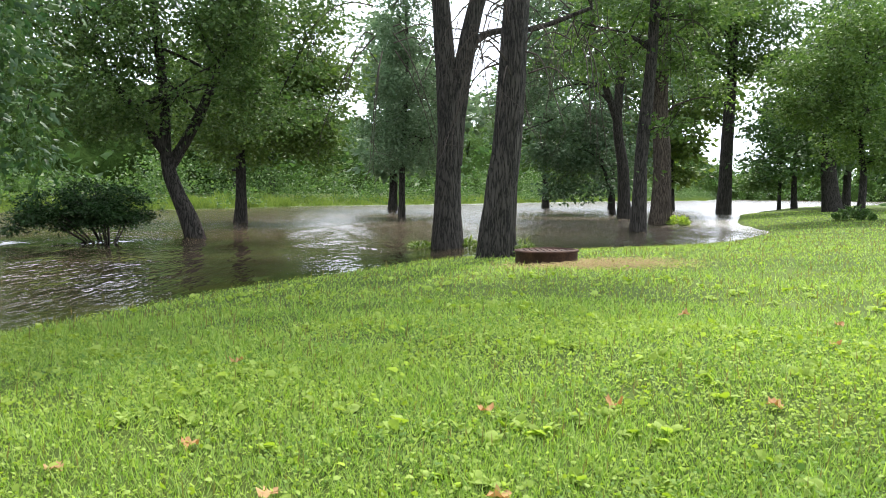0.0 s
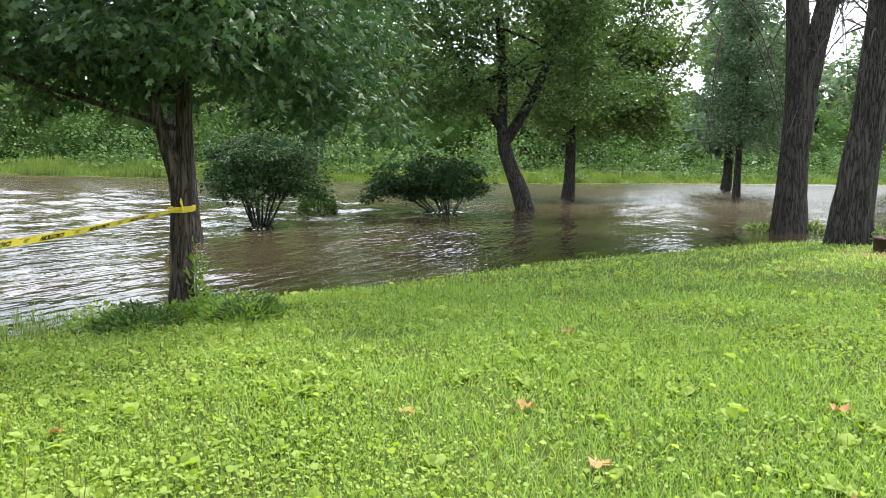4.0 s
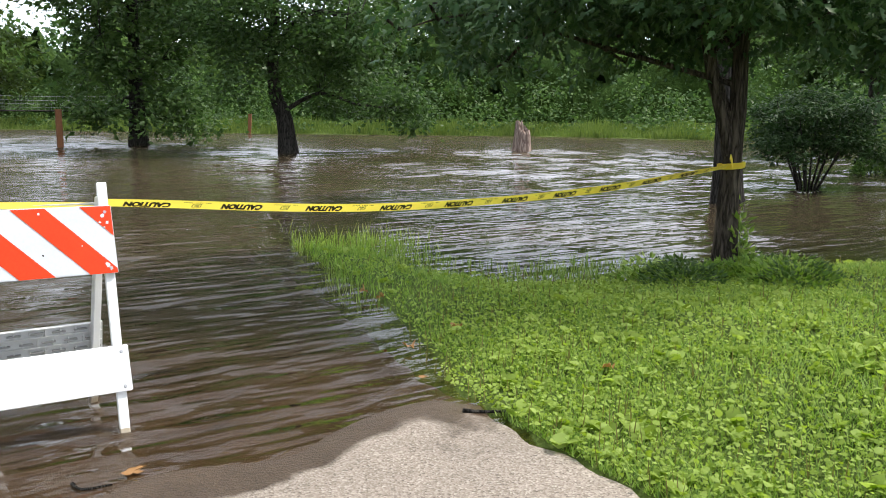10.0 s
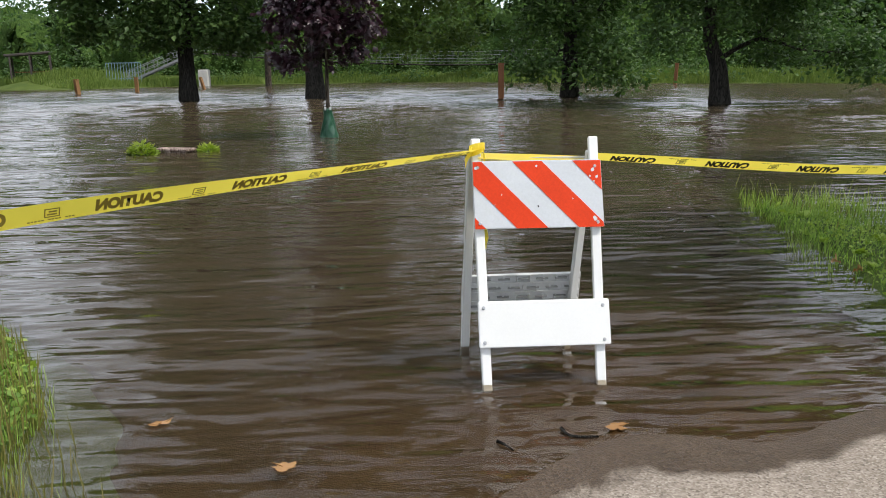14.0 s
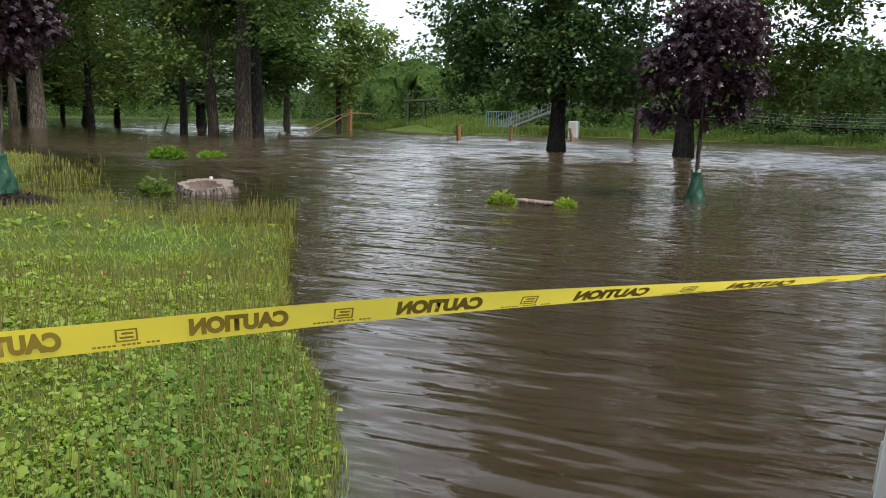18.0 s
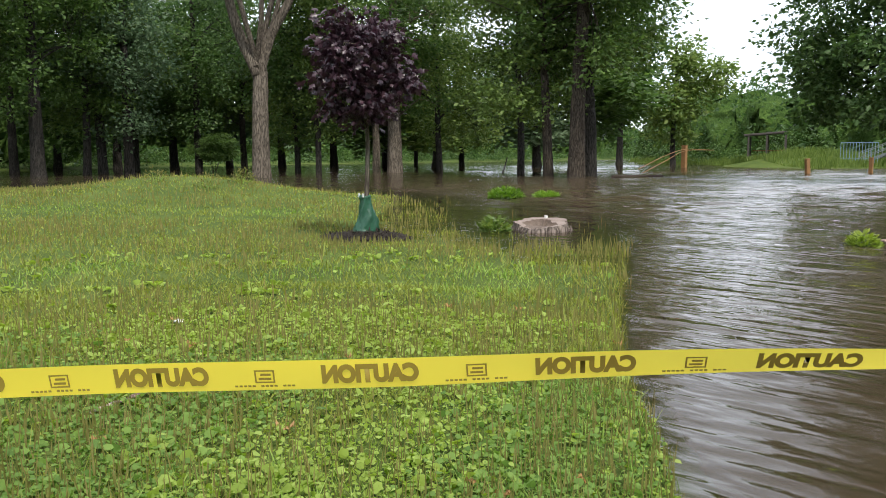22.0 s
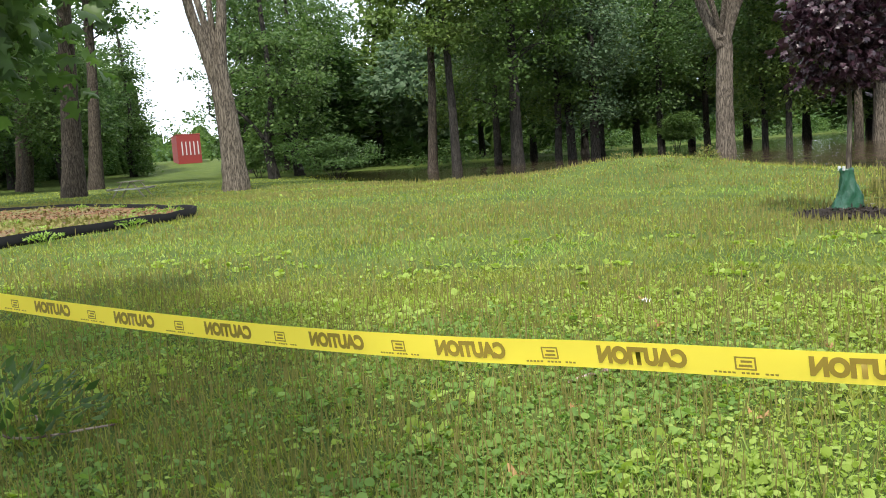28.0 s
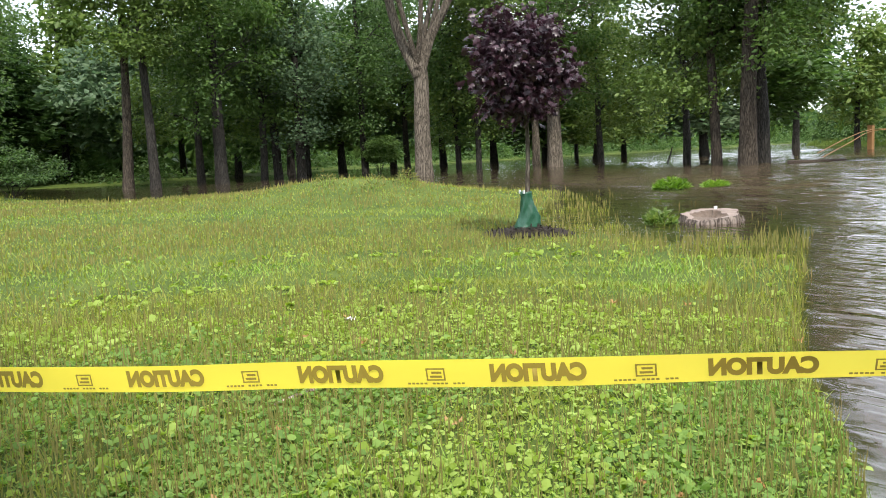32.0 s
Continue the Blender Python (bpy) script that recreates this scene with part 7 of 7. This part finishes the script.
tuft("weed_clump", "green weed clump at the foot of a flooded trunk", -0.55, 21.6, -0.02, 0.3, 0.18, 200, 0.12, M_LEAF_Y, 26, G_AW)
tuft("weed_clump", "green weed clump at the foot of a flooded trunk", 0.72, 21.6, -0.02, 0.25, 0.3, 260, 0.12, M_LEAF_Y, 27, G_AW)
tuft("weed_clump", "green sprouts at the foot of a thick flooded trunk", 12.0, 39.6, -0.02, 0.5, 0.5, 420, 0.18, M_WEED, 28, G_AW)
tuft("weed_clump", "green sprouts beside the lawn tree", 1.55, 16.3, 0.25, 0.18, 0.4, 110, 0.09, M_LEAF_Y, 29, G_AW)
tuft("weed_clump", "leafy green bush rising from flood water", -12.2, 20.2, -0.05, 0.5, 0.7, 700, 0.14, M_LEAF, 30, G_AW)
for k in range(9):                                    # rank growth round the taped tree
    rr = np.random.default_rng(200 + k)
    x, y = -5.40 + rr.normal() * 0.55, 5.70 + rr.normal() * 0.42
    tuft("undergrowth_clump", "dark green undergrowth round the taped tree", x, y, max(gz(x, y), -0.02) - 0.01, 0.26 + 0.1 * rr.random(), 0.14 + 0.18 * rr.random(), 420, 0.060, M_LEAF if k % 2 else M_GRASS, 210 + k, "undergrowth at the taped tree")
tuft("climbing_vine", "green vine climbing the taped tree", -5.37, 6.02, 0.1, 0.10, 0.62, 120, 0.085, M_GRASS, 240)
tuft("nettle_plant", "leafy dark green weed growing in the shaded lawn", -0.62, -5.15, gz(-0.62, -5.15), 0.46, 0.42, 330, 0.078, M_LEAF, 250)
tuft("nettle_plant", "low green bush beside young lawn tree", 20.2, 38.6, gz(20.2, 38.6), 0.9, 0.7, 700, 0.2, M_LEAF_D, 251)
for k, (x, y) in enumerate(((-13.7, -20.9), (-15.2, -21.6), (-12.9, -22.3), (-16.1, -22.8))):
    tuft("flowering_weed", "tall thin weed with pale seed heads on the mound", x, y, gz(x, y), 0.35, 0.5, 160, 0.07, M_STALK, 260 + k, "weeds on the mound")

def driftwood(name, label, a, b, r, m=M_WOOD, bend=0.1, seed=1, category="stick"):
    rg = np.random.default_rng(seed)
    a, b = np.array(a, float), np.array(b, float)
    top = base(name, *a, label, category)
    mid = (b - a) / 2 + rg.normal(size=3) * bend * np.linalg.norm(b - a) * [1, 1, 0.2]
    v, f = tube(smooth_line([(0, 0, 0), mid, b - a], 9), np.linspace(r, r * 0.5, 9), 7, 0.2, rg)
    arrays("wood", v, f, m, top, smooth=True)
    return top


driftwood("floating_log", "long pale log floating beside flooded trees", (-42.8, -26.2, 0.03), (-45.4, -24.4, 0.05), 0.13, M_BARK, 0.02, 1, "log")
driftwood("fallen_stick", "short brown stick at the edge of the wet path", (-3.80, 1.98, 0.012), (-3.68, 2.16, 0.012), 0.011, M_BARK_D, 0.1, 2)
driftwood("fallen_stick", "small dark stick lying in shallow water", (-3.95, 0.27, 0.004), (-3.86, 0.40, 0.004), 0.008, M_BARK_D, 0.1, 3)
driftwood("fallen_stick", "small dark stick lying in shallow water", (-3.86, 0.0, 0.004), (-3.78, 0.05, 0.004), 0.007, M_BARK_D, 0.1, 4)
driftwood("fallen_stick", "pale broken stick lying on the lawn", (-4.05, -4.85, gz(-4.05, -4.85) + 0.03), (-3.55, -4.75, gz(-3.55, -4.75) + 0.03), 0.016, M_WOOD, 0.05, 5)
z0 = gz(-0.8, -4.6)
driftwood("bare_twig", "bare forked twig lying in the shaded weeds", (-0.35, -5.6, z0 + 0.16), (-1.15, -4.95, z0 + 0.07), 0.010, M_WOOD, 0.12, 6)
driftwood("bare_twig", "bare forked twig lying in the shaded weeds", (-0.7, -5.3, z0 + 0.12), (-0.85, -4.9, z0 + 0.05), 0.006, M_WOOD, 0.15, 7)
driftwood("flooded_branch", "dark bare branch sticking out of the flood", (-46.5, -37.5, -0.1), (-48.2, -38.4, 1.1), 0.07, M_BARK_D, 0.1, 8, "branch")

scrap = base("paper_scrap", -4.9, -6.35, gz(-4.9, -6.35) + 0.03, "crumpled scrap of white paper caught in the weeds", "litter", turn=35)
rg = np.random.default_rng(91)
sx, sy = np.meshgrid(np.linspace(-0.05, 0.05, 7), np.linspace(-0.03, 0.03, 5), indexing="ij")
sz = 0.014 * rg.normal(size=sx.shape) + 0.03 * np.abs(np.sin(sx * 40))
si, sj = np.meshgrid(np.arange(6), np.arange(4), indexing="ij")
arrays("crumpled_sheet", np.stack([sx, sy, sz], -1).reshape(-1, 3), np.stack([si * 5 + sj, si * 5 + sj + 1, (si + 1) * 5 + sj + 1, (si + 1) * 5 + sj], -1).reshape(-1, 4), M_WHITE, scrap)

LITTER = [(-0.14, 4.23), (-2.15, 3.55), (-0.17, 3.2), (-1.73, 5.31), (0.56, 4.25), (1.41, 4.18), (2.42, 5.52), (1.83, 7.0), (-1.14, 3.32), (2.86, 6.33), (-1.62, 3.84), (-4.35, 2.09), (-3.68, 2.81), (-6.36, 2.76), (-4.82, 2.28), (-6.11, 2.78), (-4.9, 2.67), (-3.73, -0.8), (-3.93, 0.49), (-4.17, -1.34)]
LITTER_S = [(-7.1, -5.56), (-7.57, -5.13), (-4.3, -2.8), (-4.3, -2.62), (-4.67, -2.5), (-4.96, -6.5), (-5.24, -4.71), (-3.38, -4.28), (-7.12, -3.82), (-4.34, -6.0),
            (-4.11, -3.83), (-4.6, -5.6), (-1.45, -5.35), (-2.84, -3.65), (-4.16, -1.37), (-4.38, -2.2)]
for k, (x, y) in enumerate(LITTER + LITTER_S):        # curled dry maple leaves
    rg = np.random.default_rng(300 + k)
    big = (0.040 if k < 11 else 0.028) * (0.7 + 0.5 * rg.random())
    z = max(gz(x, y), 0.0)
    wetpath = off_path(np.array([x]), np.array([y]))[0] < 0
    leaf = base("fallen_leaf", x, y, z + (0.008 if wetpath else 0.035), "curled dry tan leaf lying in the grass" if not wetpath else "brown leaf lying in shallow water", "fallen leaf", "fallen leaves", turn=rg.random() * 360)
    n = 18
    a = np.linspace(0, 2 * np.pi, n, endpoint=False)
    rad = big * (1 + 0.14 * np.cos(a * 5 + rg.random()) + 0.2 * rg.normal(size=n))
    curl = (0.1 if wetpath else 0.75) * (0.6 + 0.5 * rg.random())
    ring = np.stack([rad * np.cos(a) * 1.15, rad * np.sin(a), curl * (rad * np.cos(a)) ** 2 / big + (0.002 if wetpath else 0.011) * rg.normal(size=n)], 1)
    v = np.concatenate([[(0, 0, 0)], ring * 0.5 * [1, 1, 0.4], ring])
    f = [(0, 1 + i, 1 + (i + 1) % n) for i in range(n)]
    for i in range(n):
        j = (i + 1) % n
        f += [(1 + i, 1 + n + i, 1 + n + j), (1 + i, 1 + n + j, 1 + j)]
    arrays("leaf_blade", v, np.array(f), M_DRY, leaf)
    v, f = tube(np.array([(-0.2 * big, 0, 0.0), (-1.5 * big, 0.1 * big, 0.01)]), [0.002, 0.0015], 5)
    arrays("leaf_stalk", v, f, M_DRY, leaf)

# ---------------------------------------------------------------- posts, bridge, shelter, building, table, bed
def post(x, y, h, w, label, m, lean=(0, 0), z=None):
    top = base("marker_post", x, y, min(gz(x, y), 0) if z is None else z, label, "post", "posts in the flood")
    bm = bmesh.new()
    beam(bm, (0, 0, -0.3), (lean[0], lean[1], h), w, w, bevel=w * 0.08)
    part("post_shaft", bm, m, top)
    bm = bmesh.new()
    box(bm, (lean[0] - w * 0.56, lean[1] - w * 0.56, h + 0.002), (lean[0] + w * 0.56, lean[1] + w * 0.56, h + 0.05), bevel=0.01)
    part("post_cap", bm, m, top)
    return top


post(-36.98, 4.75, 1.50, 0.23, "reddish-brown wooden post standing in flood water", M_POST, z=0.0)
post(-57.4, 19.8, 1.6, 0.22, "reddish-brown wooden post on the far bank", M_POST, (0.05, 0.1))
post(-71.6, -36.6, 2.0, 0.42, "thick orange-brown post at the flooded gate", M_OCHRE, z=0.0)
post(-56.7, -20.2, 0.95, 0.26, "short ochre post standing in flood water", M_OCHRE, (-0.08, -0.12), z=0.0)
post(-60.7, -17.6, 1.0, 0.24, "short ochre post standing in flood water", M_OCHRE, z=0.0)
post(-66, -14, 0.9, 0.2, "short leaning yellow post in flood water", M_OCHRE, (-0.2, -0.35), z=0.0)
rail = base("gate_rail", -50.5, -29.0, 0, "orange pipe rails slanting down into flood water", "rail")
for k, dz in enumerate((0.0, 0.42)):
    v, f = tube(smooth_line([(0, 0, -0.1 + dz), (-12, -4.5, 0.75 + dz), (-21, -7.4, 1.55 + dz * 0.3), (-29, -8.5, 1.6)], 18), np.full(18, 0.028), 6)
    arrays("pipe", v, f, M_OCHRE, rail, smooth=True)


def footbridge():
    """Steel stairs climbing to a narrow suspension footbridge over the river."""
    top = base("footbridge", -80.0, -17.6, 0, "grey suspension footbridge with steel stairs across the river", "footbridge")
    z = 3.0
    bm = bmesh.new()
    box(bm, (-0.6, 0.25, -0.3), (0.7, 1.1, 1.5), bevel=0.05)
    part("abutment", bm, M_CONC, top, "pale concrete abutment")
    for k in range(14):
        s = k / 13
        bm = bmesh.new()
        y, zz = -6.2 + 6.0 * s, 0.45 + (z - 0.5) * s
        box(bm, (-0.6, y - 0.2, zz), (0.6, y + 0.2, zz + 0.04))
        part("tread", bm, M_GALV, top)
    for x in (-0.62, 0.62):
        bm = bmesh.new()
        beam(bm, (x, -6.5, 0.3), (x, 0.0, z), 0.09, 0.2)
        part("stringer", bm, M_GALV, top)
        for r in (0.45, 0.9):
            bm = bmesh.new()
            beam(bm, (x, -6.5, 0.4 + r), (x, 0.0, z + r), 0.05)
            part("handrail", bm, M_GALV, top)
        for k in range(8):
            s = k / 7
            bm = bmesh.new()
            beam(bm, (x, -6.4 + 6.4 * s, 0.35 + (z - 0.35) * s), (x, -6.4 + 6.4 * s, 1.3 + (z - 0.35) * s), 0.045)
            part("baluster", bm, M_GALV, top)
    line = smooth_line([(0, 0, z), (0, 12, z - 0.95), (0, 26, z - 1.45), (0, 42, z - 1.0)], 26)
    v, f = tube(line, np.full(26, 0.07), 6)
    arrays("deck_cable", v, f, M_EDGE, top)
    for k in range(0, 26):
        bm = bmesh.new()
        p = line[k]
        box(bm, (p[0] - 0.7, p[1] - 0.78, p[2]), (p[0] + 0.7, p[1] + 0.78, p[2] + 0.07))
        part("deck_plank", bm, M_ROOF, top)
    pieces = []
    for x in (-0.7, 0.7):                             # wire mesh sides
        for k in range(25):
            for q in range(4):
                p = line[k] + (line[k + 1] - line[k]) * q / 4
                pieces.append(tube(np.array([p + [x, 0, 0], p + [x, 0, 1.25]]), [0.006, 0.006], 3))
        for dz in (0.3, 0.6, 0.9, 1.25):
            pieces.append(tube(line + [x, 0, dz], np.full(26, 0.008), 3))
    v, f = join(pieces)
    tagged(arrays("mesh_side", v, f, M_GALV, top), kind="stuff")
    fence = base("railing", -78.2, -25.2, gz(-78.2, -25.2) - 0.1, "blue-grey steel railing at the stair foot", "railing")
    for zz in (0.35, 1.75):
        bm = bmesh.new()
        beam(bm, (0, 0, zz), (-0.5, 2.9, zz), 0.06)
        part("rail", bm, M_BLUE, fence)
    for k in range(13):
        s = k / 12
        bm = bmesh.new()
        beam(bm, (-0.5 * s, 2.9 * s, 0.0), (-0.5 * s, 2.9 * s, 1.75), 0.035)
        part("upright", bm, M_BLUE, fence)


def shelter():
    top = base("picnic_shelter", -84.4, -34.2, gz(-84.4, -34.2) + 0.15, "small dark-roofed open picnic shelter on the far bank", "shelter", turn=20)
    bm = bmesh.new()
    box(bm, (-1.9, -2.0, 2.35), (1.9, 2.0, 2.55), Matrix.Rotation(radians(4), 4, "X"), 0.03)
    part("roof", bm, M_ROOF, top)
    for x in (-1.8, 1.8):
        for y in (-1.7, 0.0, 1.7):
            bm = bmesh.new()
            beam(bm, (x, y, -0.9), (x, y, 2.3 + 0.07 * y), 0.16)
            part("roof_post", bm, M_ROOF, top)
    bm = bmesh.new()
    box(bm, (-0.5, -1.4, 0.72), (0.5, 1.4, 0.8))
    part("bench_top", bm, M_POST, top)


def red_building():
    x, y = 3.1, -121.0
    top = base("red_building", x, y, 1.5, "dark red building with white window strips on a grassy rise", "building")
    bm = bmesh.new()
    box(bm, (-1.5, -4, -0.6), (1.6, 4, 4.3), Matrix.Rotation(radians(8), 4, "Z"), 0.04)
    part("wall", bm, M_RED, top)
    m = Matrix.Rotation(radians(8), 4, "Z")
    bm = bmesh.new()
    box(bm, (-1.53, -4.03, 4.31), (1.63, 4.03, 4.42), m, 0.02)
    part("roof", bm, M_RED, top)
    for k in range(5):
        win = -1.2 + 0.52 * k
        bm = bmesh.new()
        box(bm, (win, 4.01, 1.6), (win + 0.14, 4.06, 3.4), m)
        part("window", bm, M_GREYP, top)


M_TABLE = plain("grey_table_wood", (0.27, 0.235, 0.185), 0.85, 0.2, vary=0.3)


def picnic_table():
    top = base("picnic_table", 2.5, -41.5, gz(2.5, -41.5), "grey wooden picnic table with benches on the lawn", "picnic table", turn=80)
    for k in range(5):
        bm = bmesh.new()
        box(bm, (-0.95, -0.37 + 0.15 * k, 0.74), (0.95, -0.23 + 0.15 * k, 0.78), bevel=0.006)
        part("top_plank", bm, M_TABLE, top)
    for y in (-0.78, 0.78):
        for k in (0, 1):
            bm = bmesh.new()
            box(bm, (-0.95, y - 0.13 + 0.14 * k, 0.44), (0.95, y + 0.0 + 0.14 * k, 0.48), bevel=0.006)
            part("bench_plank", bm, M_TABLE, top)
    for x in (-0.7, 0.7):
        for s in (-1, 1):
            bm = bmesh.new()
            beam(bm, (x, 0.75 * s, -0.02), (x, 0.22 * s, 0.735), 0.09, 0.045)
            part("leg", bm, M_TABLE, top)
        bm = bmesh.new()
        beam(bm, (x + 0.05, -0.9, 0.41), (x + 0.05, 0.9, 0.41), 0.05, 0.05)
        part("bench_bearer", bm, M_CONC, top)


M_CHIP = leafy("bark_chip", (0.07, 0.035, 0.02), (0.16, 0.085, 0.045), (0.28, 0.17, 0.10), 0.0, 0.9, 0.1)


def planting_bed():
    line = smooth_line([(*p, 0) for p in BED], 60)
    z = ground_height(line[:, 0], line[:, 1])
    top = base("bed_edging", 0, -22, 0, "black plastic edging wall round a planting bed", "edging")
    o = np.array([0, -22, 0])
    t = np.gradient(line, axis=0)
    nrm = np.stack([t[:, 1], -t[:, 0], 0 * t[:, 0]], 1)
    nrm /= np.linalg.norm(nrm, axis=1)[:, None]
    hgt = 0.20 + 0.012 * np.sin(np.arange(60) * 0.9)
    prof = [(-0.035, -0.1), (-0.04, 1), (0.04, 1.04), (0.035, -0.1)]
    v = np.stack([line + nrm * a + np.stack([0 * z, 0 * z, z + (hgt * b if b > 0 else b)], 1) - o for a, b in prof], 1)
    i, j = np.meshgrid(np.arange(59), np.arange(4), indexing="ij")
    k = (j + 1) % 4
    f = np.stack([i * 4 + j, (i + 1) * 4 + j, (i + 1) * 4 + k, i * 4 + k], -1).reshape(-1, 4)
    arrays("edging_strip", v.reshape(-1, 3), f, M_EDGE, top)
    bm = bmesh.new()
    ring = [bm.verts.new((x, y, gz(x, y) + 0.10)) for x, y in list(map(tuple, line[:, :2])) + [(12, -33), (12, -15)]]
    bm.faces.new(ring)
    bmesh.ops.triangulate(bm, faces=list(bm.faces))
    bed = part("planting_bed", bm, M_MULCH)
    tagged(bed, "planting bed of brown mulch with patchy weeds", "planting bed", kind="structure")
    rg = np.random.default_rng(77)
    m = 16000
    x, y = -1 + 13 * rg.random(m), -33 + 19 * rg.random(m)
    inn = inside_by(x, y, BED_IN)
    ok = inn > 0.06
    x, y = x[ok], y[ok]
    chip = patch(x, y, 0.9, 5.0) > -0.1
    for keep, name, label, mm, ln in ((chip, "mulch_chips", "brown bark chips strewn over the planting bed", M_CHIP, 0.10), (~chip, "bed_grass", "short yellowing grass patches in the planting bed", M_STALK, 0.14)):
        k = int(keep.sum())
        p = np.stack([x[keep], y[keep], ground_height(x[keep], y[keep]) + 0.105 + 0.02 * rg.random(k)], 1)
        L = ln * (0.5 + rg.random(k))
        v, f = blades(p, rg.normal(size=(k, 3)) * [1, 1, 0.3] + [0, 0, 0 if keep is chip else 0.5], L, L * 0.4, np.array([0, 0, 1.0]) + rg.normal(size=(k, 3)) * 0.5)
        tagged(arrays(name, v, f, mm), label, "mulch" if keep is chip else "grass", kind="stuff")
    for q, (x, y) in enumerate(((-0.4, -22.4), (0.4, -24.0), (1.5, -27.6), (3.0, -30.0), (2.0, -19), (0.6, -20.6), (3.2, -22), (0.2, -18.9), (1.5, -16.9))):
        tuft("bed_weed", "small green weed in the mulched bed", x, y, gz(x, y) + 0.10, 0.34, 0.10, 110, 0.075, M_GRASS, 400 + q, "weeds in the bed")


footbridge()
shelter()
red_building()
picnic_table()
planting_bed()
pole = base("leaning_pole", -68.2, -9.5, 0, "tall weathered leaning wooden pole in flood water", "pole")
v, f = tube(smooth_line([(0, 0, -0.5), (0.1, 0.1, 4), (-0.1, -0.1, 8), (0.2, 0.7, 13)], 14), np.linspace(0.26, 0.17, 14), 10, 0.15, np.random.default_rng(3))
arrays("pole_shaft", v, f, M_BARK, pole, smooth=True)

# dead hanging twigs round the two large trunks
def dead_twigs(x, y, z, n, reach, drop, seed, label):
    rg = np.random.default_rng(seed)
    top = base("dead_branch", x, y, z, label, "branch", "dead branches")
    pieces = []
    for k in range(n):
        a = rg.random() * 6.28
        s = np.array([0.3 * math.cos(a), 0.3 * math.sin(a), -0.6 + 1.8 * rg.random()])
        e = np.array([math.cos(a), math.sin(a), 0]) * reach * (0.4 + 0.7 * rg.random()) + [0, 0, s[2] - drop * rg.random()]
        cur = smooth_line([s, (s + e) / 2 + [0, 0, 0.35], e, e + [0.2 * math.cos(a), 0.2 * math.sin(a), -0.4 * drop]], 9)
        pieces.append(tube(cur, np.linspace(0.02, 0.004, 9), 4))
        for q in range(7):
            p = cur[rg.integers(2, 9)]
            d = rg.normal(size=3) * [0.35, 0.35, 0.2] + [0, 0, -0.45 * drop * rg.random()]
            pieces.append(tube(np.array([p, p + d * 0.6 + rg.normal(size=3) * 0.05, p + d]), [0.007, 0.005, 0.002], 3))
    v, f = join(pieces)
    tagged(arrays("twig_mass", v, f, M_TWIG, top), kind="stuff")


dead_twigs(1.3, 16.5, 4.2, 13, 1.5, 1.2, 1, "bare dead twigs hanging from a large trunk")
dead_twigs(0.8, 21.2, 5.0, 15, 1.9, 1.5, 2, "bare dead twigs hanging from twin trunks")
dead_twigs(3.4, 20.5, 5.4, 14, 1.5, 2.2, 3, "tangle of bare drooping dead twigs")
dead_twigs(-1.6, 22.5, 5.4, 12, 1.8, 2.6, 4, "tangle of bare drooping dead twigs")
dead_twigs(8.8, 31.2, 8.0, 14, 1.6, 2.0, 5, "tangle of bare drooping dead twigs")

# tree over the viewer that shades the near lawn, and the one behind the taped tree
# crown above the view is added for its shade; only the hanging tip shows
grow("overhanging_tree", "leafy tree overhanging the path and lawn", 2.7, -3.4,
     [([(0, 0, -0.2), (0, 0.1, 2), (-0.2, 0.3, 4.2), (-0.3, 0.5, 7)], 0.24, 0.1), ([(-0.1, 0.2, 3.2), (-1.2, -2.2, 4.0), (-2.4, -4.4, 4.1)], 0.09, 0.03)],
     [(-1.9, 2.7, 6.2, 2.1, 2.1, 1.1), (-1.3, 1.0, 6.0, 2.4, 3.0, 1.5), (0.5, 0.5, 7.6, 2.8, 2.8, 1.6), *[(-2.35, 0.0, 4.0, 1.35, 1.9, 0.45), (-2.35, 1.35, 4.0, 1.1, 1.3, 0.4)] * 8, *[(-2.75, -4.2, 2.45, 0.75, 0.6, 0.5), (-2.3, -4.3, 3.3, 0.8, 0.8, 0.6)] * 6, (-0.6, -1.8, 5.2, 1.6, 2.0, 0.9)], M_LEAF, M_BARK, 1250, 14, 0.16, 0.26, 61, limbs=16, lobes=True, gaps=0.5)
grow("background_tree", "dark trunk rising from flood water behind the taped tree", -9.6, 11.25,
     [([(0, 0, -0.5), (-0.1, 0, 1.5), (-0.3, 0.1, 4), (0, 0, 8)], 0.24, 0.1)], [(0, 0, 6.0, 3.0, 3.0, 1.8), (0, 0, 8.0, 2.6, 2.6, 1.6)], M_LEAF, M_BARK_D, 420, 15, 0.19, 0.3, 62, z=0.0)
